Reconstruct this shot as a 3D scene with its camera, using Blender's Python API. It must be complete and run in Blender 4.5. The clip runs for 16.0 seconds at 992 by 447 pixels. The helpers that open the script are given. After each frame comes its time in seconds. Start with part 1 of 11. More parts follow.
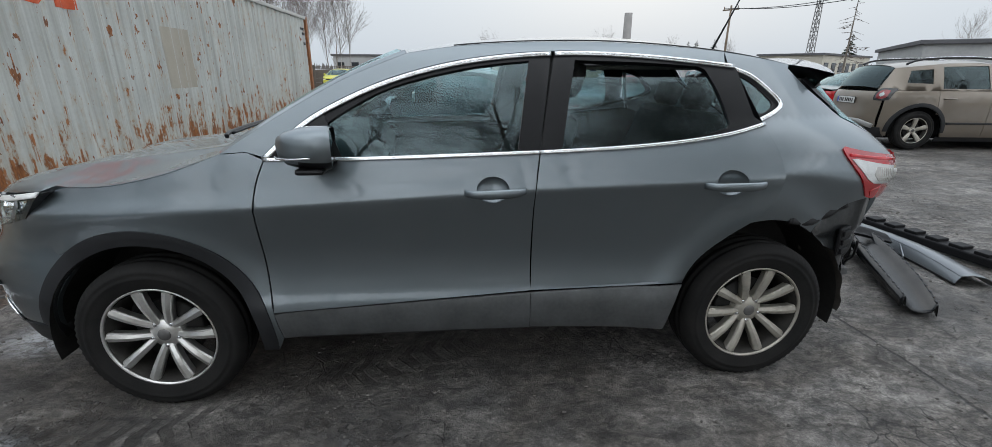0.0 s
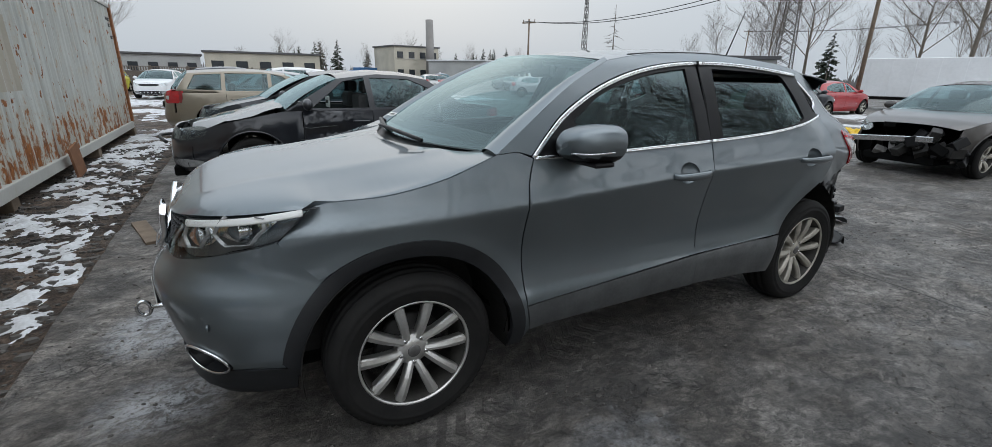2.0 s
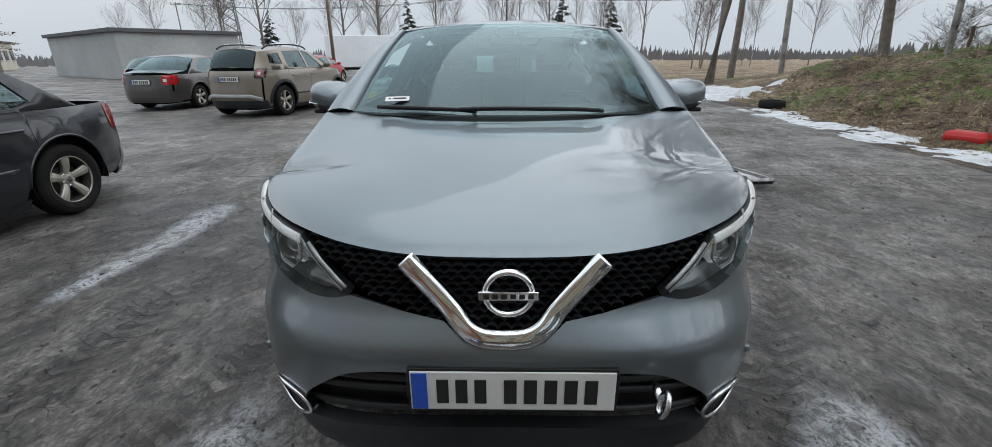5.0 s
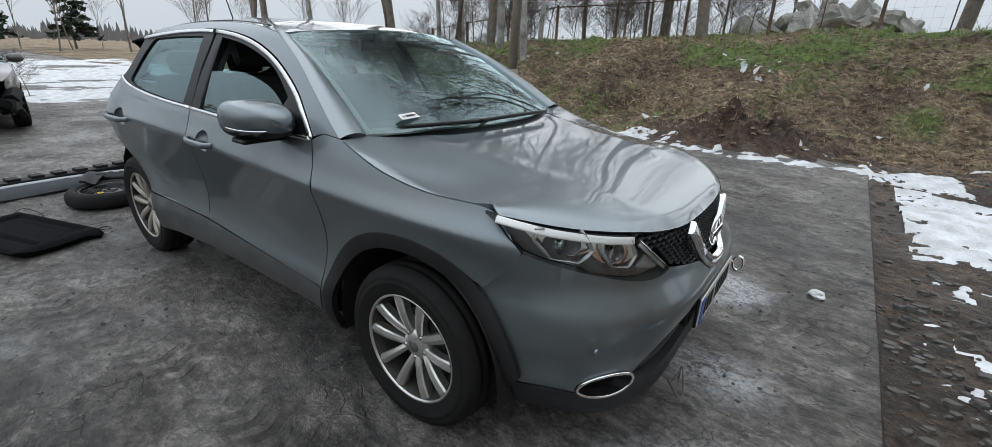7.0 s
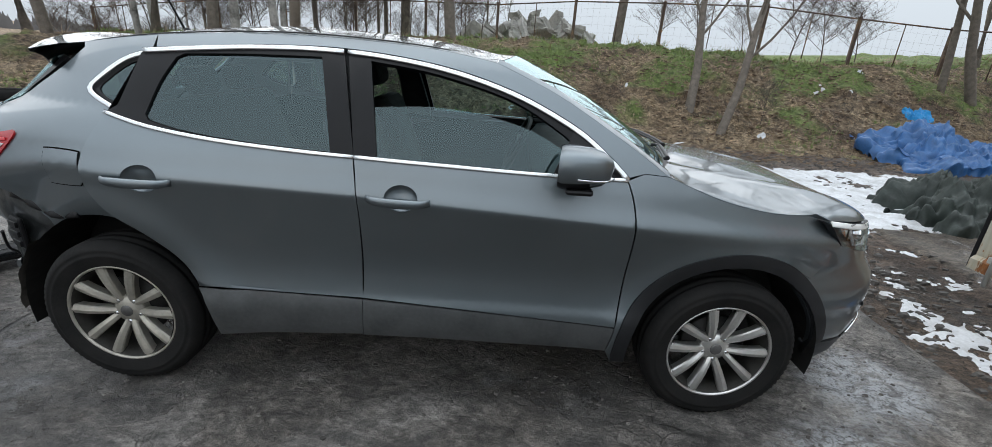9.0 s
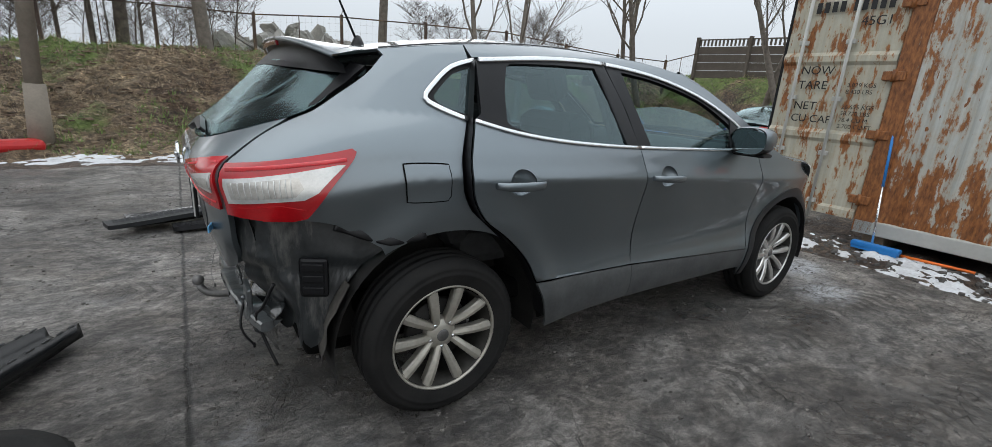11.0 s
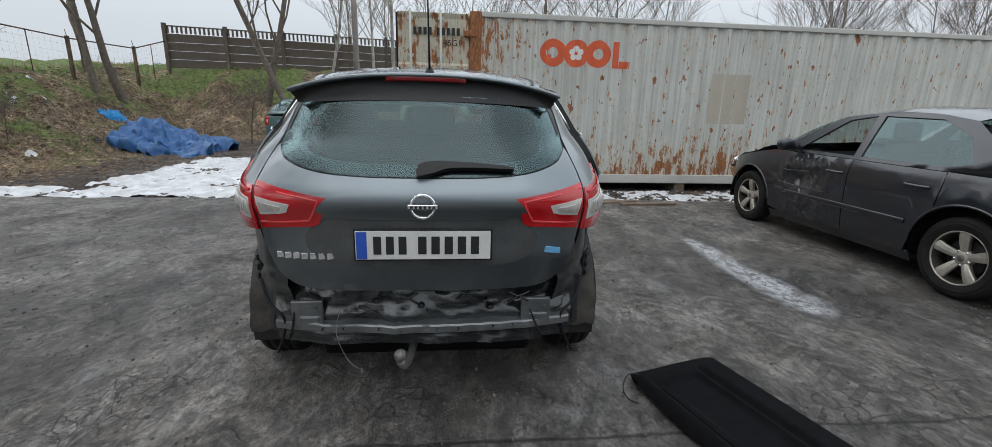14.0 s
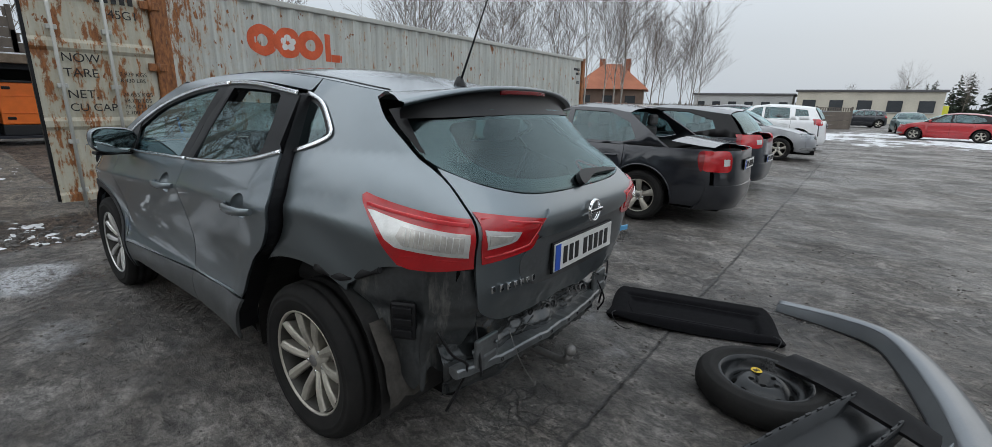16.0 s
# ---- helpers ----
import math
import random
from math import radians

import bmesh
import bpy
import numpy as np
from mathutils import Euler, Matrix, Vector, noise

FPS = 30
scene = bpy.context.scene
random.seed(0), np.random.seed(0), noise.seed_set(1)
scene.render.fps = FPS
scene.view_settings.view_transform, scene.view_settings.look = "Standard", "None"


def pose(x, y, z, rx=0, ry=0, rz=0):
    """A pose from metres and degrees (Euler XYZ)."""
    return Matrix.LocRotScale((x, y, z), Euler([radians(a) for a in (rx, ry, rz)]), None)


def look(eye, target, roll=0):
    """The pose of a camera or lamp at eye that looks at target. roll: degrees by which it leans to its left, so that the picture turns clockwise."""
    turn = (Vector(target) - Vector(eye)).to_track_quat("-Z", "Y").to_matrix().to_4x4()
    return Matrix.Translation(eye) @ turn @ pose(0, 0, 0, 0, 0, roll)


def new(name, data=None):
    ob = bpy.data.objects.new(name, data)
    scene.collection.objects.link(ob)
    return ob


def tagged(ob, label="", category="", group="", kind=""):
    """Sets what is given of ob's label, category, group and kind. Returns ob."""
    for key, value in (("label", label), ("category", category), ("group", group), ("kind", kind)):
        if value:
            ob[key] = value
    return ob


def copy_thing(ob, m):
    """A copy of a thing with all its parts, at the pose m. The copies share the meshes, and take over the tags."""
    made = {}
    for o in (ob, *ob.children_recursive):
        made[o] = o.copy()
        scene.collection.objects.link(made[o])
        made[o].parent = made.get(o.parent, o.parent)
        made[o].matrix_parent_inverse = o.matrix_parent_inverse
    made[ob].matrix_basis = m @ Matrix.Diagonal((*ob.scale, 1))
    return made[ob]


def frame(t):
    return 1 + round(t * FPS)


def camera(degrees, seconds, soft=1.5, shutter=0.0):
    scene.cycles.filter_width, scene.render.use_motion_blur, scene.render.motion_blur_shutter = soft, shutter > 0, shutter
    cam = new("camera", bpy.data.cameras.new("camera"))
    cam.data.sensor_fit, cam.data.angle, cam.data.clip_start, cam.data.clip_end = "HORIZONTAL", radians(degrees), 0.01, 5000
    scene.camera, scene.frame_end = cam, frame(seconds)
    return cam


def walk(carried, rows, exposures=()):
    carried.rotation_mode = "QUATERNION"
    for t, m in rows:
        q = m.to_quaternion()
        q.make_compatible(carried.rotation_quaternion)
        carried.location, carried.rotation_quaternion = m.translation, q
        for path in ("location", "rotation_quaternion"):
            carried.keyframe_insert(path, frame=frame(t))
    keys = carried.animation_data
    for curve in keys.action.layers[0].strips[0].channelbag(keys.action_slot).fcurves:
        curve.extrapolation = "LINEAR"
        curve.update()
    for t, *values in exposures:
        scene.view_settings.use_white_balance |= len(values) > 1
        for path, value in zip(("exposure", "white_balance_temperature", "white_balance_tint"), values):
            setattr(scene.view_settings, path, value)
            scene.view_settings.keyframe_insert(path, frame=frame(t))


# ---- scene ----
cam = camera(93.6, 16.0, soft=0.6)
PATH = [
    (0, (0.058, 2.71, 1.423), (-0.11, 0.818, 0.796), 0.2),
    (0.5, (0.418, 2.788, 1.421), (0.128, 0.908, 0.806), 1.0),
    (1, (0.855, 2.721, 1.415), (0.443, 0.862, 0.803), 1.3),
    (1.5, (1.326, 2.648, 1.415), (0.689, 0.852, 0.808), 1.3),
    (2, (1.828, 2.444, 1.406), (0.916, 0.769, 0.803), 1.0),
    (2.5, (2.27, 2.157, 1.414), (1.14, 0.623, 0.805), 1.0),
    (3, (2.627, 1.887, 1.402), (1.314, 0.507, 0.791), 1.4),
    (3.2, (2.743, 1.751, 1.344), (1.369, 0.429, 0.74), 1.5),
    (5.3, (3.196, -0.284, 1.358), (1.332, -0.059, 0.668), -0.5),
    (5.5, (3.159, -0.473, 1.381), (1.328, -0.062, 0.688), -0.4),
    (6, (3.047, -1.043, 1.39), (1.448, -0.062, 0.698), 0.8),
    (6.5, (2.8, -1.505, 1.434), (1.455, -0.205, 0.726), 1.0),
    (7, (2.486, -1.92, 1.459), (1.392, -0.404, 0.75), 2.0),
    (7.5, (2.095, -2.241, 1.48), (1.33, -0.519, 0.809), 2.6),
    (8, (1.511, -2.474, 1.515), (1.035, -0.661, 0.817), 3.0),
    (8.5, (0.893, -2.632, 1.53), (0.679, -0.769, 0.836), 3.7),
    (9, (0.262, -2.642, 1.517), (0.289, -0.761, 0.839), 4.2),
    (9.5, (-0.322, -2.67, 1.553), (-0.05, -0.803, 0.889), 4.4),
    (9.7, (-0.651, -2.631, 1.51), (-0.239, -0.787, 0.857), 4.6),
    (11.8, (-2.75, -2.055, 1.31), (-1.324, -0.74, 0.827), 2.5),
    (12, (-2.905, -1.924, 1.321), (-1.39, -0.714, 0.83), 2.4),
    (12.5, (-3.285, -1.593, 1.322), (-1.582, -0.665, 0.834), 1.9),
    (13, (-3.608, -1.157, 1.341), (-1.758, -0.591, 0.835), 2.1),
    (13.5, (-3.811, -0.655, 1.359), (-1.882, -0.455, 0.867), 1.6),
    (14, (-3.887, -0.096, 1.36), (-1.959, -0.298, 0.87), 1.5),
    (14.5, (-3.776, 0.445, 1.355), (-1.927, -0.14, 0.864), 1.6),
    (15, (-3.599, 0.926, 1.378), (-1.896, -0.002, 0.888), 1.1),
    (15.5, (-3.301, 1.357, 1.385), (-1.824, 0.101, 0.891), 1.3),
    (16, (-3.012, 1.781, 1.415), (-1.833, 0.245, 0.916), 1.3),
]
walk(cam, [(t, look(eye, target, roll)) for t, eye, target, roll in PATH], [(0.0, 0.0, 6300, 10), (1.0, -0.03, 6300, 10), (3.0, -0.38, 6300, 10), (5.5, 0.0, 6350, 10), (6.5, 0.03, 6350, 10), (8.0, 0.03, 6350, 10), (9.0, 0.12, 6350, 10), (9.6, 0.14, 6350, 10), (12.0, 0.02, 6550, 11), (13.5, -0.05, 6500, 11), (15.0, 0.10, 6400, 10), (16.0, -0.18, 6350, 10)])

# ---- light ----
world = bpy.data.worlds.new("overcast")
scene.world = world
world.use_nodes = True
wn, wl = world.node_tree.nodes, world.node_tree.links
wn.clear()
w_out = wn.new("ShaderNodeOutputWorld")
w_bg = wn.new("ShaderNodeBackground")
w_sky = wn.new("ShaderNodeTexSky")
w_sky.sky_type = "NISHITA"
w_sky.sun_disc = False
w_sky.sun_elevation = radians(24)
w_sky.sun_rotation = radians(200)
w_sky.air_density, w_sky.dust_density = 1.0, 6.0
w_scale = wn.new("ShaderNodeVectorMath")
w_scale.operation = "SCALE"
w_scale.inputs["Scale"].default_value = 0.10
w_tc = wn.new("ShaderNodeTexCoord")
w_sep = wn.new("ShaderNodeSeparateXYZ")
w_ramp = wn.new("ShaderNodeValToRGB")
SKY = ((0.0, (0.63, 0.685, 0.735)), (0.12, (0.69, 0.75, 0.80)), (0.40, (1.00, 1.09, 1.17)), (1.0, (1.18, 1.29, 1.38)))
w_ramp.color_ramp.elements[0].position, w_ramp.color_ramp.elements[1].position = 0.0, 1.0
for k, (at, c) in enumerate(SKY):
    e = w_ramp.color_ramp.elements[0] if k == 0 else w_ramp.color_ramp.elements[len(w_ramp.color_ramp.elements) - 1] if k == 3 else w_ramp.color_ramp.elements.new(at)
    e.color = (*[v / 2.2 for v in c], 1)
w_gain = wn.new("ShaderNodeVectorMath")
w_gain.operation = "SCALE"
w_gain.inputs["Scale"].default_value = 2.2
w_mix = wn.new("ShaderNodeMix")
w_mix.data_type = "RGBA"
w_mix.inputs["Factor"].default_value = 0.95
wl.new(w_tc.outputs["Generated"], w_sep.inputs[0])
wl.new(w_sep.outputs["Z"], w_ramp.inputs["Fac"])
wl.new(w_ramp.outputs["Color"], w_gain.inputs[0])
wl.new(w_gain.outputs["Vector"], w_mix.inputs["B"])
wl.new(w_sky.outputs["Color"], w_scale.inputs[0])
wl.new(w_scale.outputs["Vector"], w_mix.inputs["A"])
wl.new(w_mix.outputs["Result"], w_bg.inputs["Color"])
wl.new(w_bg.outputs["Background"], w_out.inputs["Surface"])
w_bg.inputs["Strength"].default_value = 1.0
sun = new("sun", bpy.data.lights.new("sun", "SUN"))
sun.data.energy, sun.data.angle, sun.data.color = 1.75, radians(110), (1.0, 0.985, 0.96)
sun.matrix_world = look((0, 0, 30), (5, -20, 4))

# ---- materials ----


def mat(name, color, rough=0.6, metal=0.0, var=0.25, scale=6.0, fine=60.0, bump=0.0, coat=0.0, color2=None, spec=0.5, emit=0.0, each=0.0):
    """Principled material with two scales of noise in colour, roughness and relief."""
    m = bpy.data.materials.new(name)
    m.use_nodes = True
    nt = m.node_tree
    p = nt.nodes["Principled BSDF"]
    p.inputs["Roughness"].default_value = rough
    p.inputs["Metallic"].default_value = metal
    p.inputs["Coat Weight"].default_value = coat
    p.inputs["Coat Roughness"].default_value = 0.04
    p.inputs["Specular IOR Level"].default_value = spec
    tc = nt.nodes.new("ShaderNodeTexCoord")
    n1 = nt.nodes.new("ShaderNodeTexNoise")
    n2 = nt.nodes.new("ShaderNodeTexNoise")
    n1.inputs["Scale"].default_value, n1.inputs["Detail"].default_value = scale, 5
    n2.inputs["Scale"].default_value, n2.inputs["Detail"].default_value = fine, 4
    for n in (n1, n2):
        nt.links.new(tc.outputs["Object"], n.inputs["Vector"])
    add = nt.nodes.new("ShaderNodeMath")
    add.operation = "MULTIPLY_ADD"
    add.inputs[1].default_value = 0.45
    nt.links.new(n2.outputs["Fac"], add.inputs[0])
    nt.links.new(n1.outputs["Fac"], add.inputs[2])
    last = add.outputs[0]
    if each:
        oi = nt.nodes.new("ShaderNodeObjectInfo")
        ea = nt.nodes.new("ShaderNodeMath")
        ea.operation = "MULTIPLY_ADD"
        ea.inputs[1].default_value = each
        nt.links.new(oi.outputs["Random"], ea.inputs[0])
        nt.links.new(last, ea.inputs[2])
        last = ea.outputs[0]
    ramp = nt.nodes.new("ShaderNodeValToRGB")
    c = Vector(color)
    d = Vector(color2) if color2 else c * (1 - var)
    ramp.color_ramp.elements[0].position, ramp.color_ramp.elements[1].position = 0.45, 1.0
    ramp.color_ramp.elements[0].color = (*d, 1)
    ramp.color_ramp.elements[1].color = (*(c if color2 else c * (1 + var)), 1)
    nt.links.new(last, ramp.inputs["Fac"])
    nt.links.new(ramp.outputs["Color"], p.inputs["Base Color"])
    if bump:
        b = nt.nodes.new("ShaderNodeBump")
        b.inputs["Strength"].default_value = 0.8
        b.inputs["Distance"].default_value = bump
        nt.links.new(add.outputs[0], b.inputs["Height"])
        nt.links.new(b.outputs["Normal"], p.inputs["Normal"])
    if emit:
        p.inputs["Emission Color"].default_value = (*color, 1)
        p.inputs["Emission Strength"].default_value = emit
    return m


def glass(name, tint=(0.5, 0.55, 0.55), rough=0.0, clear=0.6, veil=0.15):
    """Thin automotive glass: a clear tinted pane under a Fresnel gloss."""
    m = bpy.data.materials.new(name)
    m.use_nodes = True
    nt = m.node_tree
    nt.nodes.clear()
    out = nt.nodes.new("ShaderNodeOutputMaterial")
    mix = nt.nodes.new("ShaderNodeMixShader")
    tr = nt.nodes.new("ShaderNodeBsdfTransparent")
    gl = nt.nodes.new("ShaderNodeBsdfGlossy")
    fr = nt.nodes.new("ShaderNodeLayerWeight")
    fr.inputs["Blend"].default_value = 0.5
    pw = nt.nodes.new("ShaderNodeMath")
    pw.operation = "POWER"
    pw.inputs[1].default_value = 4.0
    nt.links.new(fr.outputs["Facing"], pw.inputs[0])
    tr.inputs["Color"].default_value = (*[c * clear for c in tint], 1)
    gl.inputs["Roughness"].default_value = rough
    gl.inputs["Color"].default_value = (0.78, 0.97, 1.0, 1)
    up = nt.nodes.new("ShaderNodeMath")
    up.operation = "MULTIPLY_ADD"
    up.inputs[1].default_value, up.inputs[2].default_value = 0.85, veil
    nt.links.new(pw.outputs[0], up.inputs[0])
    nt.links.new(up.outputs[0], mix.inputs[0])
    nt.links.new(tr.outputs[0], mix.inputs[1])
    nt.links.new(gl.outputs[0], mix.inputs[2])
    nt.links.new(mix.outputs[0], out.inputs["Surface"])
    return m


M_PAINT = mat("grey_metallic_paint", (0.195, 0.225, 0.243), 0.46, 1.0, 0.05, 3, 500, 0, 1.0)
M_PAINT.node_tree.nodes["Principled BSDF"].inputs["Coat IOR"].default_value = 1.5
M_DIRTY = mat("dirty_grey_paint", (0.105, 0.110, 0.112), 0.45, 0.5, 0.25, 8, 60, 0.0005, 0.2)
M_BLACK = mat("black_trim", (0.008, 0.008, 0.009), 0.4, 0, 0.2, 12, 150, 0.0003, spec=0.3)
M_GLOSSBLACK = mat("gloss_black", (0.006, 0.006, 0.007), 0.12, 0, 0.2, 12, 150, 0, 0.5)
M_CLAD = mat("arch_plastic", (0.012, 0.013, 0.015), 0.5, 0, 0.2, 14, 120, 0.0004)
M_RUBBER = mat("tyre_rubber", (0.018, 0.017, 0.016), 0.8, 0, 0.4, 11, 90, 0.0012, color2=(0.008, 0.008, 0.008), spec=0.25)
M_ALLOY = mat("alloy", (0.70, 0.69, 0.665), 0.30, 0.85, 0.15, 12, 90, 0.0003)
M_ALLOY2 = mat("dirty_alloy", (0.45, 0.425, 0.37), 0.45, 0.6, 0.25, 12, 60, 0.0004)
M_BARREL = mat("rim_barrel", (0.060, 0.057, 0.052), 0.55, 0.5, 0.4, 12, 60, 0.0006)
M_MIRROR = mat("mirror_glass_dark", (0.28, 0.33, 0.34), 0.02, 1.0, 0.02, 5, 50)
M_CHROME = mat("chrome", (0.82, 0.83, 0.84), 0.08, 1.0, 0.03, 5, 50)
M_SATIN = mat("satin_aluminium", (0.80, 0.81, 0.82), 0.22, 1.0, 0.03, 5, 50)
# near-black that stands in for shade in gaps, holes and hollows
M_DARK = mat("cavity_shade", (0.007, 0.007, 0.007), 0.9, 0, 0.3, 8, 40, spec=0.05)
M_INTERIOR = mat("dark_fabric", (0.040, 0.041, 0.042), 0.85, 0, 0.3, 20, 200, 0.001)
M_GLASS = glass("tinted_side_glass", (0.46, 0.69, 0.72), 0.0, 0.78, 0.09)
M_WGLASS = glass("windscreen_glass", (0.72, 0.84, 0.83), 0.0, 0.8, 0.10)
M_PGLASS = glass("privacy_glass", (0.44, 0.64, 0.67), 0.0, 0.68, 0.09)
M_RGLASS = glass("rear_screen_glass", (0.50, 0.72, 0.73), 0.16, 0.76, 0.065)
M_LENS = glass("headlamp_lens", (1, 1, 1), 0.0, 0.95, 0.05)
M_FRAME = mat("frame_black", (0.006, 0.006, 0.007), 0.38, 0, 0.2, 12, 150, 0)
M_FRAME.node_tree.nodes["Principled BSDF"].inputs["Specular IOR Level"].default_value = 0.25
M_REDL = mat("bright_red_lens", (0.72, 0.05, 0.06), 0.15, 0, 0.2, 10, 120, 0.0004, 0.8)
M_CUP = mat("lamp_reflector", (0.60, 0.58, 0.54), 0.22, 0.4, 0.25, 30, 150, 0.0004, 0.8)
M_RED = mat("red_lens", (0.42, 0.006, 0.010), 0.15, 0, 0.2, 10, 120, 0.0004, 0.8)
M_REDD = mat("dark_red_lens", (0.20, 0.004, 0.008), 0.15, 0, 0.2, 10, 120, 0.0004, 0.8)
M_CLEARL = mat("clear_lens", (0.66, 0.66, 0.645), 0.15, 0.3, 0.2, 20, 150, 0.0006, 0.8)
M_WHITE = mat("white_plastic", (0.72, 0.72, 0.70), 0.4, 0, 0.06, 8, 80)
M_PLATE = mat("plate_white", (0.62, 0.62, 0.60), 0.35, 0, 0.08, 8, 80)
M_BLUE = mat("plate_blue", (0.02, 0.08, 0.42), 0.4, 0, 0.1, 8, 80)
M_INK = mat("plate_black", (0.012, 0.012, 0.012), 0.5, 0, 0.1, 8, 80)
M_STEEL = mat("bare_dirty_steel", (0.17, 0.165, 0.16), 0.5, 0.5, 0.4, 10, 60, 0.0008)
M_UNDER = mat("underbody_dark", (0.018, 0.017, 0.016), 0.6, 0.15, 0.5, 9, 45, 0.002)
M_MUD = mat("mud_film", (0.055, 0.049, 0.042), 0.8, 0, 0.5, 12, 60, 0.002)

# ---- modelling kit ----
from mathutils.geometry import delaunay_2d_cdt


def lerp_table(table, v):
    """Smooth interpolation of y in a table of (x, y) rows with rising x."""
    if v <= table[0][0]:
        return table[0][1]
    if v >= table[-1][0]:
        return table[-1][1]
    i, j = 0, len(table) - 1
    while j - i > 1:
        k = (i + j) // 2
        i, j = (k, j) if table[k][0] < v else (i, k)
    (a, p), (b, q) = table[i], table[j]
    return p + (q - p) * (v - a) / (b - a)


def soft_table(table, n=60):
    """A table resampled through a Catmull-Rom curve."""
    xs = [r[0] for r in table]
    out = []
    for i in range(n + 1):
        x = xs[0] + (xs[-1] - xs[0]) * i / n
        j = max(k for k in range(len(xs) - 1) if xs[k] <= x + 1e-9)
        a, b = table[j], table[j + 1]
        pa, pb = table[max(j - 1, 0)], table[min(j + 2, len(table) - 1)]
        k = (x - a[0]) / (b[0] - a[0])
        ma = (b[1] - pa[1]) / (b[0] - pa[0]) * (b[0] - a[0])
        mb = (pb[1] - a[1]) / (pb[0] - a[0]) * (b[0] - a[0])
        y = (2 * k**3 - 3 * k**2 + 1) * a[1] + (k**3 - 2 * k**2 + k) * ma + (3 * k**2 - 2 * k**3) * b[1] + (k**3 - k**2) * mb
        out.append((x, y))
    return out


def smooth(pts, step=0.03, closed=False):
    """A Catmull-Rom curve through points (2D or 3D), as a list of points."""
    pts = [Vector(p) for p in pts]
    n = len(pts)
    out = []
    for i in range(n if closed else n - 1):
        p0 = pts[(i - 1) % n] if closed or i else pts[0]
        p1, p2 = pts[i], pts[(i + 1) % n]
        p3 = pts[(i + 2) % n] if closed or i < n - 2 else pts[-1]
        k = max(1, int(math.ceil((p2 - p1).length / step)))
        for j in range(k):
            t = j / k
            out.append(0.5 * (2 * p1 + (p2 - p0) * t + (2 * p0 - 5 * p1 + 4 * p2 - p3) * t**2 + (3 * p1 - p0 - 3 * p2 + p3) * t**3))
    if not closed:
        out.append(pts[-1])
    return out


def dense(pts, step=0.03):
    """A closed straight-sided outline with extra points along its sides."""
    pts = [Vector(p) for p in pts]
    out = []
    for a, b in zip(pts, pts[1:] + pts[:1]):
        k = max(1, int(math.ceil((b - a).length / step)))
        out += [a.lerp(b, j / k) for j in range(k)]
    return out


def in_poly(p, poly):
    x, y = p
    inside = False
    for (ax, ay), (bx, by) in zip(poly, poly[1:] + poly[:1]):
        if (ay > y) != (by > y) and x < (bx - ax) * (y - ay) / (by - ay) + ax:
            inside = not inside
    return inside


def shrink(poly, gap):
    area = sum(a[0] * b[1] - b[0] * a[1] for a, b in zip(poly, poly[1:] + poly[:1]))
    s = 1 if area > 0 else -1
    out = []
    n = len(poly)
    for i, p in enumerate(poly):
        d = poly[(i + 1) % n] - poly[i - 1]
        if d.length > 1e-9:
            d.normalize()
        out.append(p + Vector((-d.y, d.x)) * gap * s)
    return out


def clean(poly, eps=0.002):
    out = []
    for p in poly:
        p = Vector(p).to_2d() if len(p) > 2 else Vector(p)
        if not out or (p - out[-1]).length > eps:
            out.append(p)
    if (out[0] - out[-1]).length < eps:
        out.pop()
    return out


